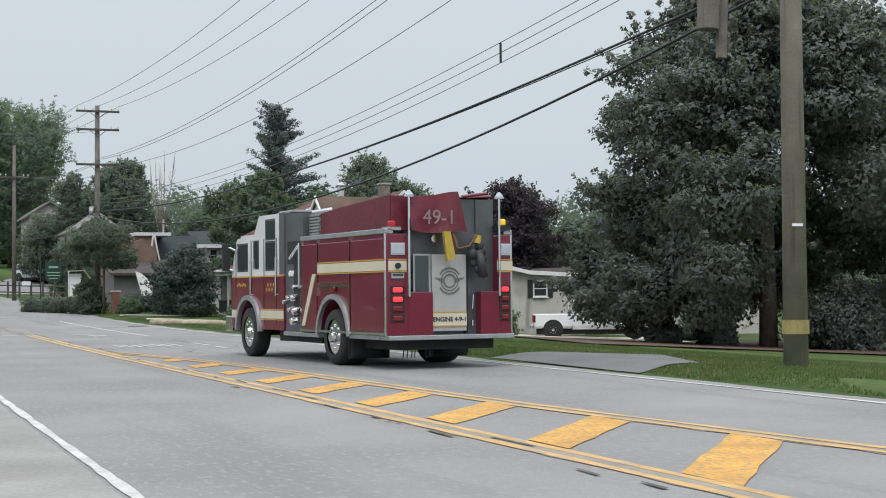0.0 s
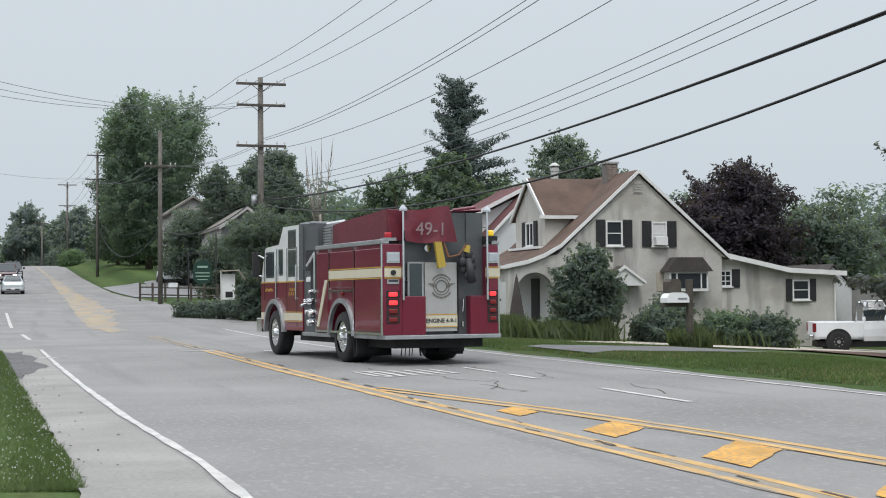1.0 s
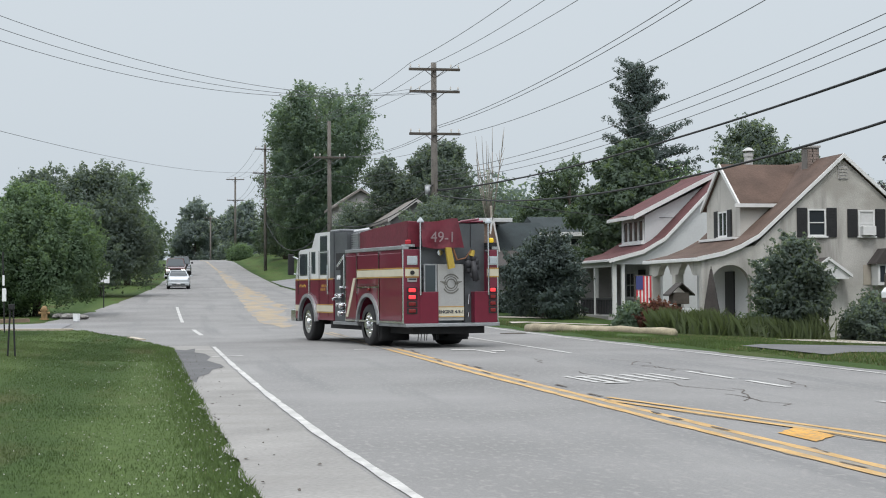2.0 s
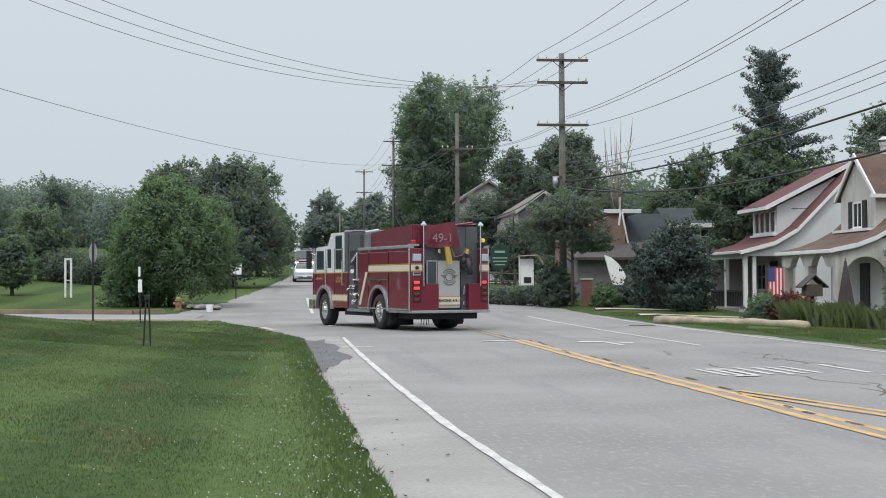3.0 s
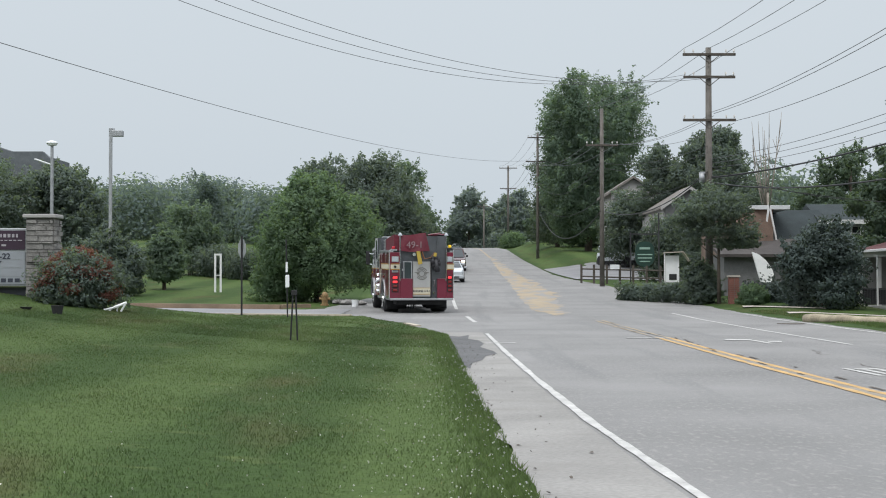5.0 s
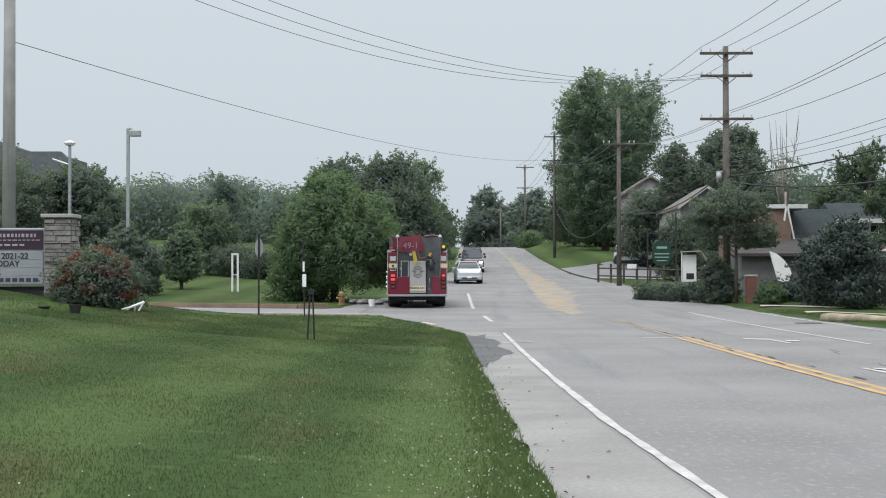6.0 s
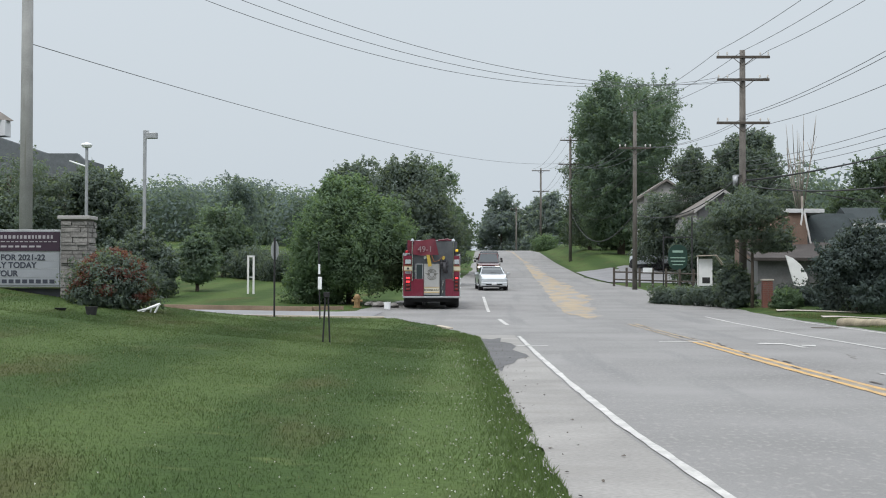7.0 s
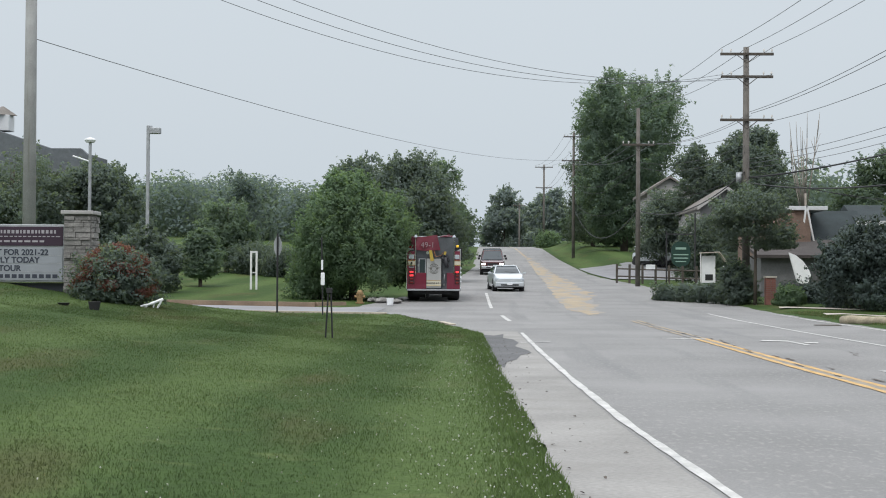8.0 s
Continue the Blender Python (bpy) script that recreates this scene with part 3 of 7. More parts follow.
def kerb(pts, width, high, material, label):
    bm = bmesh.new()
    for (x0, y0), (x1, y1) in zip(pts, pts[1:]):
        n = max(1, int(math.hypot(x1 - x0, y1 - y0) / 2))
        for i in range(n):
            a = (x0 + (x1 - x0) * i / n, y0 + (y1 - y0) * i / n)
            b = (x0 + (x1 - x0) * (i + 1) / n, y0 + (y1 - y0) * (i + 1) / n)
            za, zb = float(land_z(*a)), float(land_z(*b))
            d = Vector((b[0] - a[0], b[1] - a[1])).normalized()
            o = Vector((-d.y, d.x)) * width / 2
            vs = [bm.verts.new((p[0] + s * o.x, p[1] + s * o.y, z + h)) for p, z in ((a, za), (b, zb)) for s in (-1, 1) for h in (-0.2, high)]
            for q in ((0, 1, 3, 2), (4, 6, 7, 5), (1, 5, 7, 3), (0, 2, 6, 4), (0, 4, 5, 1), (2, 3, 7, 6)):
                bm.faces.new([vs[i] for i in q])
    return tagged(part("kerb", bm, material), label, "kerb", "", "structure")


kerb([(-60, 62.0), (-7.0, 62.0), (-5.9, 63.2)], 0.3, 0.16, KERB, "brown weathered kerb along the side street")
kerb([(-8.8, 54.5), (-3.5, 54.5)], 0.34, 0.05, KERB_TAN, "tan concrete kerb at the street corner")
kerb([(-1.25, 45.6), (-0.85, 43.6)], 0.2, 0.03, KERB_TAN, "tan concrete kerb end in the grass")


def plate(name, quad, lift, material, label, category):
    bm = bmesh.new()
    n = 10
    g = [[bm.verts.new((0, 0, 0)) for j in range(n + 1)] for i in range(n + 1)]
    for i in range(n + 1):
        for j in range(n + 1):
            u, v = i / n, j / n
            x = (quad[0][0] * (1 - u) + quad[1][0] * u) * (1 - v) + (quad[3][0] * (1 - u) + quad[2][0] * u) * v
            y = (quad[0][1] * (1 - u) + quad[1][1] * u) * (1 - v) + (quad[3][1] * (1 - u) + quad[2][1] * u) * v
            g[i][j].co = (x, y, float(land_z(x, y)) + lift)
    for i in range(n):
        for j in range(n):
            bm.faces.new((g[i][j], g[i + 1][j], g[i + 1][j + 1], g[i][j + 1]))
    return tagged(part(name, bm, material), label, category, "", "structure")


DRIVE = mat("drive_asphalt", (0.115, 0.115, 0.115), 0.92, var=0.18, scale=0.5, fine=40, bump=0.4)
DRIVES = [[(11.6, 3.9), (13.6, 5.3), (16.2, 11.2), (11.7, 10.2)], [(12.3, 26.4), (20.6, 33.5), (19.5, 37.5), (12.4, 31)], [(12.3, 53), (19, 55), (19, 56.2), (12.5, 54.4)]]
plate("driveway", DRIVES[0], 0.022, DRIVE, "grey asphalt driveway mouth", "driveway")
plate("mailbox_drive", DRIVES[1], 0.03, DRIVE, "grey asphalt drive beside the mailbox", "driveway")
plate("farm_drive", [(17, 40), (34, 38), (36, 47), (24, 48)], 0.035, CONCRETE, "pale drive before the white pickup", "driveway")
plate("front_path", DRIVES[2], 0.05, CONCRETE, "pale concrete front path to the porch", "path")
plate("side_path", [(12.3, 61.2), (12.5, 62.5), (16.4, 63.2), (15.8, 61.6)], 0.04, CONCRETE, "pale concrete path before the red-roofed house", "path")
plate("lot", [(9.3, 106), (26, 100), (30, 130), (8.6, 131)], 0.05, STREET, "grey asphalt car park of the shop", "car park")
plate("mulch_bed", [(21, 24), (36, 22), (42, 40), (25, 40)], 0.05, EARTH, "brown mulch bed under the magnolia", "bed")

# ---- poles and wires ----


def utility_pole(name, x, y, z, height, r, arms, lean=0.0, label="weathered wooden utility pole with crossarms", group="utility poles", wood=POLE_WOOD):
    t = thing(name, pose(x, y, z, 0, lean, 0), label, "utility pole", group)
    part("shaft", rods(((0, 0, -0.5), (0, 0, height), r, r * 0.68), seg=14), wood, t, smooth=True)
    for h, w in arms:
        a = part("crossarm", boxes((-w / 2, w / 2, -r - 0.08, -r + 0.04, h - 0.06, h + 0.06), bevel=0.01), DARK_WOOD, t)
        part("brace", rods(((-w * 0.22, -r - 0.1, h), (0, -r - 0.06, h - 0.42), 0.018), ((w * 0.22, -r - 0.1, h), (0, -r - 0.06, h - 0.42), 0.018), seg=6), DARK_WOOD, a)
        for u in (-0.47, -0.3, 0.32, 0.47):
            part("insulator", rods(((u * w, -r, h + 0.05), (u * w, -r, h + 0.16), 0.02), ((u * w, -r, h + 0.14), (u * w, -r, h + 0.24), 0.05, 0.03), seg=8), CERAMIC, a)
    return t


PA, PN, PB, PB2, PC, PD, PL = (12.2, 68.5, 0.3), (15.57, 5.3, 0.0), (9.7, 92.0, 1.5), (9.9, 160, 4.0), (9.0, 215, 7.2), (7.6, 300, 5.5), (-13.0, 42.0, 0.75)
utility_pole("utility_pole", *PA, 11.9, 0.19, [(11.55, 2.45), (10.5, 2.4), (8.5, 2.45)])
utility_pole("utility_pole", *PN, 15.3, 0.225, [(14.9, 2.7), (12.3, 2.5)], label="thick grey wooden utility pole with yellow marker band", wood=mat("grey_brown_pole_wood", (0.21, 0.19, 0.155), 0.88, var=0.18, scale=2, fine=30, bump=0.4, dark=((0.13, 0.115, 0.095), (9, 9, 0.35), 0.57)))
utility_pole("utility_pole", *PB, 10.6, 0.16, [(8.3, 2.0)])
utility_pole("utility_pole", *PB2, 13.4, 0.18, [(12.9, 2.2), (10.3, 2.6)])
utility_pole("utility_pole", *PC, 11.0, 0.18, [(10.6, 2.6), (7.6, 2.4)])
utility_pole("utility_pole", *PD, 11.5, 0.2, [(11.0, 2.6)])
utility_pole("utility_pole", *PL, 13.5, 0.20, [], label="smooth grey wooden utility pole behind the school sign", wood=PALE_POLE)
near = bpy.data.objects["utility_pole.001"]
part("marker_band", rods(((0, 0, 0.55), (0, 0, 0.8), 0.243), seg=14), mat("yellow_marker_mesh", (0.25, 0.21, 0.08), 0.7, var=0.3, fine=60), near, "yellow plastic mesh band")
part("tag", boxes((-0.2, 0.02, -0.245, -0.225, 2.48, 2.53)), SIGN_WHITE, near, "small white tag")
part("street_lamp_arm", rods(((0, 0, 6.7), (2.0, -0.4, 7.1), 0.035), seg=8), STEEL_GREY, near)
part("stub", rods(((-1.62, 0.2, 6.0), (-1.45, 0.2, 9.6), 0.2), ((-1.35, 0.2, 5.5), (-1.3, 0.2, 6.8), 0.1), ((-1.5, 0.2, 9.3), (0, 0, 9.3), 0.06), seg=12), POLE_WOOD, near, "grey old pole stub hung beside the pole")
poleA = bpy.data.objects["utility_pole"]
part("transformer", rods(((-0.35, -0.1, 5.6), (-0.35, -0.1, 6.05), 0.13), seg=12), STEEL_GREY, poleA, "small grey junction box", smooth=True)
part("street_light", boxes((-0.45, -0.2, -0.2, 0.1, 6.0, 6.1), bevel=0.02), STEEL_GREY, poleA)
part("conduit", rods(((-0.17, -0.12, 0.2), (-0.15, -0.12, 1.2), 0.04), seg=8), SIGN_WHITE, poleA, "white cable guard")
part("street_light_head", boxes((-0.1, 0.1, -0.8, -0.3, 7.7, 7.85), bevel=0.03), STEEL_GREY, bpy.data.objects["utility_pole.003"], "small lamp head")


def span(name, p, q, sag, r, material, label):
    cu = bpy.data.curves.new(name, "CURVE")
    cu.dimensions, cu.bevel_depth, cu.bevel_resolution = "3D", r, 1
    sp = cu.splines.new("POLY")
    n = 28
    sp.points.add(n)
    for i in range(n + 1):
        u = i / n
        v = Vector(p).lerp(Vector(q), u)
        sp.points[i].co = (v.x, v.y, v.z - sag * 4 * u * (1 - u), 1)
    cu.materials.append(material)
    return tagged(new(name, cu), label, "wire", "overhead wires")


def at(pole, dx, h):
    return (pole[0] + dx, pole[1] - 0.2, pole[2] + h)


LINE, TEL = "thin grey overhead power line between utility poles", "black overhead cable between utility poles"
for dx in (-1.15, 0.0, 1.15):
    span("power_line", at(PA, dx, 11.85), at(PN, dx * 1.1, 15.1), 1.5, 0.012, WIRE, LINE)
    span("power_line", at(PA, dx, 11.85), at(PB, dx * 0.8, 10.7), 0.3, 0.012, WIRE, LINE)
    span("power_line", at(PB2, dx * 0.8, 13.2), at(PC, dx, 10.9), 0.8, 0.014, WIRE, LINE)
    span("power_line", at(PA, dx, 10.6), (PL[0] + dx * 0.5, PL[1], 12.2 + dx * 0.2), 2.1, 0.010, WIRE, "thin grey overhead power line crossing the road")
for dx, h, hn, sag in ((0.05, 8.85, 12.95, 1.56), (0.2, 8.8, 12.8, 1.58), (1.15, 8.45, 12.1, 1.65)):
    span("power_line", at(PA, dx, h), at(PN, dx, hn), sag, 0.012, WIRE, LINE)
    span("power_line", at(PA, dx, h - 0.1), at(PB, dx, 8.4), 0.5, 0.011, WIRE, LINE)
for h, hn, r, sag in ((5.85, 7.75, 0.03, 1.16), (5.8, 7.65, 0.014, 1.1), (5.6, 7.6, 0.032, 2.15), (6.3, 9.0, 0.010, 1.5), (6.5, 9.25, 0.010, 1.45), (6.7, 9.5, 0.010, 1.4)):
    span("cable", at(PA, 0.1, h), at(PN, 1.1, hn), sag, r, CABLE if r > 0.012 else WIRE, TEL)
for h, hb, sag, r in ((6.1, 4.2, 0.9, 0.026), (6.0, 5.0, 0.5, 0.013), (7.3, 7.2, 0.4, 0.012), (7.0, 6.9, 0.5, 0.012)):
    span("cable", at(PA, -0.1, h), at(PB, 0.1, hb), sag, r, CABLE, TEL)
    span("cable", at(PB, -0.1, hb), at(PB2, 0.1, hb + 0.8), sag * 2.6, r, CABLE, TEL)
for dx in (-0.9, -0.3, 0.9):
    span("power_line", at(PB, dx, 8.4), at(PB2, dx, 10.4), 0.9, 0.014, WIRE, LINE)
    span("power_line", at(PB2, dx, 10.4), at(PC, dx, 7.7), 1.2, 0.016, WIRE, LINE)
span("cable", (PL[0], PL[1], 8.25), at(PB2, -0.9, 10.4), 1.15, 0.012, WIRE, "grey service wire across the road")
span("cable", at(PA, 0.1, 5.9), (24.5, 62, 4.6), 0.5, 0.016, CABLE, "black service cable to the white house")
span("cable", at(PA, 0.1, 6.3), (26, 84, 6.0), 0.6, 0.012, CABLE, "black service cable behind the houses")
span("spacer", (15.72, 18.79, 8.0), (15.72, 18.79, 7.46), 0.0, 0.035, CABLE, "short black spacer bar on the cables")

# ---- trees ----


def crown_mesh(rng, clumps, n, leaf, flat=0.35, aspect=0.6):
    """Leaves as small pointed blades spread through clumps (rows of x, y, z, rx, ry, rz), shaded softly as a mass."""
    c = np.asarray(clumps, dtype=float)
    weight = (c[:, 3] * c[:, 4] * c[:, 5]) ** (2 / 3)
    pick = rng.choice(len(c), n, p=weight / weight.sum())
    d = rng.normal(size=(n, 3))
    d /= np.linalg.norm(d, axis=1)[:, None]
    rad = rng.uniform(0.3, 1.0, n) ** 0.5 * rng.uniform(0.8, 1.15, n) * (1 + 0.14 * rng.random(n) ** 4)
    p = c[pick, :3] + d * rad[:, None] * c[pick, 3:6]
    up = d * (1 - flat) + np.array([0, 0, 1]) * flat + rng.normal(size=(n, 3)) * 0.3
    up /= np.linalg.norm(up, axis=1)[:, None]
    a = np.cross(up, rng.normal(size=(n, 3)))
    a /= np.linalg.norm(a, axis=1)[:, None]
    b = np.cross(up, a)
    s = leaf * rng.uniform(0.6, 1.4, n)[:, None]
    a, b = a * s, b * s * aspect
    v = np.stack([p + a, p - a * 0.7 + b, p - a * 0.7 - b], 1).reshape(-1, 3)
    me = np_mesh("crown", v, np.arange(3 * n).reshape(-1, 3))
    away = (p - p.mean(0)) / (np.abs(p - p.mean(0)).max(0) + 0.01)
    soft = d * 0.5 + away * 0.6 + up * 0.35
    soft /= np.linalg.norm(soft, axis=1)[:, None] + 1e-6
    me.attributes.new("custom_normal", "FLOAT_VECTOR", "POINT").data.foreach_set("vector", np.repeat(soft, 3, axis=0).astype(np.float32).ravel())
    return me


def profile(shape, h):
    """Relative half width of a crown at relative height h."""
    if shape == "round":
        return np.sqrt(np.clip(1 - (2 * h - 0.9) ** 2 * 0.95, 0.05, 1))
    if shape == "cone":
        return np.clip(1.02 - h, 0.03, 1) ** 0.9
    if shape == "tall":
        return np.clip(np.sin((0.12 + 0.8 * h) * math.pi), 0.2, 1) ** 0.6
    if shape == "dome":
        return np.sqrt(np.clip(1 - h ** 2.2, 0.04, 1))
    if shape == "bell":
        return np.interp(h, [0, 0.15, 0.35, 0.65, 1.0], [0.94, 1.0, 0.94, 0.68, 0.3])
    if shape == "full":
        return np.interp(h, [0, 0.3, 0.6, 0.82, 1.0], [0.92, 1.0, 0.96, 0.78, 0.3])
    if shape == "peaked":
        return np.interp(h, [0, 0.15, 0.4, 0.7, 1.0], [0.9, 1.0, 0.96, 0.66, 0.18])
    if shape == "broad":
        return np.interp(h, [0, 0.2, 0.55, 0.85, 1.0], [0.62, 0.8, 0.95, 1.0, 0.9])
    return np.ones_like(h)


FINE = 0.60  # leaves are this much finer, and so many more


def tree(name, x, y, height, width, base, shape, leaf, n, colour, label, seed, trunk=0.2, clump=0.2, depth=None, category="tree", z=None, bark=None, group="", squash=0.8, lobes=None, shoot=0.55, rise=0.5, skew=0.0):
    """A tapered trunk with limbs and a crown of leaf clumps from base to height; shoots of leaves stand out of every lobe."""
    rng = np.random.default_rng(seed)
    z0 = float(land_z(x, y)) if z is None else z
    t = thing(name, pose(x, y, z0, 0, 0, 0), label, category, group)
    depth = width if depth is None else depth
    k = lobes or max(8, int(3.2 / clump ** 1.5))
    h = rng.uniform(0.02, 1, k) if shape != "cone" else rng.uniform(0, 1, k) ** 1.4
    ang = rng.uniform(0, 2 * math.pi, k)
    rr = profile(shape, h) * rng.uniform(0.25, 1.0, k) ** 0.6
    size = 1.3 * clump * width * rng.uniform(0.6, 1.25, k) * (0.55 + 0.45 * profile(shape, h))
    core = np.stack([rr * np.cos(ang) * (width / 2 - size * 0.75).clip(0.1) + skew * width * (h - 0.3), rr * np.sin(ang) * (depth / 2 - size * 0.75).clip(0.1), base + size * squash * 0.3 + h * (height - base - size * squash * 1.15), size * 0.85, size * 0.85, size * squash * 0.85], 1)
    clumps = [core]
    for m in range(7):
        d = rng.normal(size=(k, 3)) + np.array([0, 0, 0.3])
        d /= np.linalg.norm(d, axis=1)[:, None]
        r = size * rng.uniform(0.24, 0.44, k)
        o = d * (size * rng.uniform(0.6, 1.0, k))[:, None] * np.array([1, 1, squash])
        clumps.append(np.concatenate([core[:, :3] + o, np.stack([r, r, r * 0.75 * max(squash, 0.7)], 1)], 1))
    out_ = np.stack([np.cos(ang), np.sin(ang), np.zeros(k)], 1)
    for m in range(6):
        d = out_ * rng.uniform(0.1, 0.9, k)[:, None] + np.array([0, 0, rise]) + rng.normal(size=(k, 3)) * 0.45
        d /= np.linalg.norm(d, axis=1)[:, None]
        far = size * (0.75 + shoot * rng.uniform(0.3, 1.0, k))
        for u in (0.55, 0.7, 0.85, 1.0):
            r = size * (0.30 - 0.22 * u) * rng.uniform(0.8, 1.2, k)
            clumps.append(np.concatenate([core[:, :3] + d * (far * u)[:, None], np.stack([r, r, r], 1)], 1))
    clumps = np.concatenate(clumps)
    clumps[:, 2] = clumps[:, 2].clip(base + 0.1)
    crown = crown_mesh(rng, clumps, int(n * 3.0), leaf * FINE)
    part("crown", crown, LEAF[colour], t)
    bm = bmesh.new()
    tube(bm, (0, 0, -0.4), (0, 0, base + (height - base) * 0.35), trunk, trunk * 0.6, 10)
    tube(bm, (0, 0, base + (height - base) * 0.33), (0.1 + skew * width * 0.5, 0, height * 0.86), trunk * 0.6, trunk * 0.12, 8)
    for i in rng.choice(k, min(k, 9), replace=False):
        c = clumps[i]
        s = min(max(base * 0.8, c[2] - abs(c[0]) * 0.9), height * 0.7)
        limb = bmesh.new() if height > 14 else bm
        tube(limb, (0, 0, s), (c[0] * 0.92, c[1] * 0.92, max(c[2], s + 0.05)), trunk * 0.32, trunk * 0.07, 6)
        if limb is not bm:
            part("limb", limb, bark or BARK, t, smooth=True)
    part("trunk", bm, bark or BARK, t, smooth=True)
    return t


def conifer(name, x, y, height, width, base, colour, label, seed, n=12000, leaf=0.16):
    """A tall pine: uneven layers of boughs, rising at their tips, round a straight trunk."""
    rng = np.random.default_rng(seed)
    z0 = float(land_z(x, y))
    t = thing(name, pose(x, y, z0), label, "tree")
    clumps, bm = [], bmesh.new()
    tube(bm, (0, 0, -0.4), (0, 0, height * 0.97), 0.28, 0.04, 10)
    levels = 15
    for i in range(levels):
        g = i / levels
        h = base + (height - base) * (g ** 0.95)
        for j in range(6):
            a = rng.uniform(0, 2 * math.pi)
            r = width / 2 * (1.03 - g) ** 0.6 * rng.uniform(0.5, 1.15)
            hh = h + rng.uniform(-0.35, 0.35)
            tilt = rng.uniform(0.0, 0.32) + 0.5 * g * g
            tube(bm, (0, 0, hh), (r * math.cos(a) * 0.9, r * math.sin(a) * 0.9, hh + r * tilt * 0.8), 0.05, 0.015, 5)
            for u in np.linspace(0.15, 1.0, 6):
                w = (0.30 + 0.12 * width * 0.5 * (1 - 0.5 * g)) * (1.05 - 0.55 * u) * rng.uniform(0.8, 1.2)
                clumps.append((r * u * math.cos(a), r * u * math.sin(a), hh + r * u * tilt + 0.12 * u, w, w, w * 0.55))
    for h in np.linspace(height * 0.86, height, 6):
        clumps.append((rng.uniform(-0.1, 0.1), 0, h, 0.3, 0.3, 0.35))
    crown = crown_mesh(rng, clumps, n, leaf, 0.1, 0.4)
    part("crown", crown, LEAF[colour], t)
    part("trunk", bm, BARK, t, smooth=True)
    return t


def azx(deg, y):
    return y * math.tan(radians(deg))


# far side of the road, behind the houses
tree("tree", azx(5.5, 160), 160, 19.4, 13.2, 1.4, "broad", 0.23, 44000, "willow", "tall broad silver-green tree behind the poles", 11, 0.45, 0.15, squash=1.15, lobes=90, shoot=0.8, rise=0.7)
tree("tree", azx(4.3, 176), 176, 11.0, 8.8, 0.5, "tall", 0.25, 8000, "dark", "dark tree beside the tall silver-green tree", 12, 0.3, 0.22)
tree("tree", azx(10.35, 118), 118, 11.7, 9.4, 3.5, "dome", 0.19, 18000, "dark", "dark round tree behind the shop roofs", 13, 0.35, 0.15, shoot=0.3)
tree("tree", azx(8.2, 121), 121, 10.6, 4.6, 3.0, "round", 0.2, 4600, "dark", "dark ragged tree with gaps", 14, 0.25, 0.18, shoot=0.9)
conifer("pine", 25.15, 77.0, 13.2, 7.6, 3.0, "spruce", "tall dark blue-green pine behind the houses", 15, 42000, 0.10)
tree("tree", azx(17.8, 70.8), 70.8, 8.5, 7.4, 1.0, "dome", 0.17, 20000, "shade", "round green tree behind the red-roofed house", 16, 0.3, 0.15, shoot=0.3)
tree("tree", azx(15.3, 97), 97, 9.3, 8.0, 1.0, "dome", 0.19, 15000, "shade", "broad green tree behind the houses", 17, 0.3, 0.17)
tree("tree", azx(22.7, 76), 76, 10.4, 8.6, 2.5, "dome", 0.18, 17000, "dark", "dark green tree behind the gable house", 18, 0.3, 0.16)
tree("tree", azx(28.9, 66), 66, 8.5, 8.2, 1.2, "dome", 0.18, 16000, "purple", "dark purple-leaved tree behind the house", 19, 0.3, 0.16)
tree("tree", azx(32.4, 72), 72, 7.2, 6.5, 1.0, "dome", 0.2, 9000, "dark", "dark green tree beside the purple tree", 20, 0.3, 0.2)
tree("tree", azx(36.5, 78), 78, 7.5, 8.0, 0.8, "dome", 0.2, 9000, "mid", "hazy green tree behind the pickup", 21, 0.3, 0.2)
tree("tree", azx(40.0, 70), 70, 9.0, 9.0, 0.8, "dome", 0.2, 9000, "mid", "green tree behind the yard", 22, 0.3, 0.2)
tree("tree", azx(10.45, 66.5), 66.5, 5.3, 4.9, 2.5, "round", 0.12, 6000, "dark", "small dark tree with layered boughs beside the utility pole", 23, 0.09, 0.15, squash=0.34, lobes=40, rise=0.15)
tree("shrub", azx(14.25, 62.5), 62.5, 4.0, 4.0, 0.1, "dome", 0.12, 14000, "spruce", "large dark rounded shrub beside the porch", 24, 0.08, 0.24, category="shrub")
tree("tree", azx(21.5, 78), 86, 8.5, 7.0, 1.5, "dome", 0.2, 8000, "light", "light green tree behind the roofs", 25, 0.3, 0.2)
tree("shrub", azx(8.55, 101), 101, 4.6, 5.0, 0.3, "dome", 0.16, 6000, "dark", "large dark shrub before the grey gable house", 26, 0.1, 0.22, category="shrub")
tree("shrub", azx(10.0, 98), 98, 4.2, 4.4, 0.3, "dome", 0.16, 5000, "dark", "large dark shrub before the grey gable house", 27, 0.1, 0.22, category="shrub")
tree("shrub", azx(12.5, 69), 69, 0.75, 3.2, 0.05, "dome", 0.1, 4000, "spruce", "low dark shrub behind the brick pillar", 28, 0.06, 0.22, category="shrub")
tree("shrub", azx(9.75, 67.6), 67.6, 2.0, 2.2, 0.05, "dome", 0.12, 4000, "dark", "dense dark shrub behind the utility pole", 262, 0.06, 0.24, category="shrub")
tree("tree", azx(7.0, 125), 125, 6.6, 7.0, 0.3, "dome", 0.19, 8000, "dark", "dark tree before the pale house", 260, 0.2, 0.2)
tree("tree", azx(8.0, 123.5), 123.5, 5.6, 5.0, 0.3, "dome", 0.19, 6000, "dark", "dark tree before the pale house", 261, 0.2, 0.2)
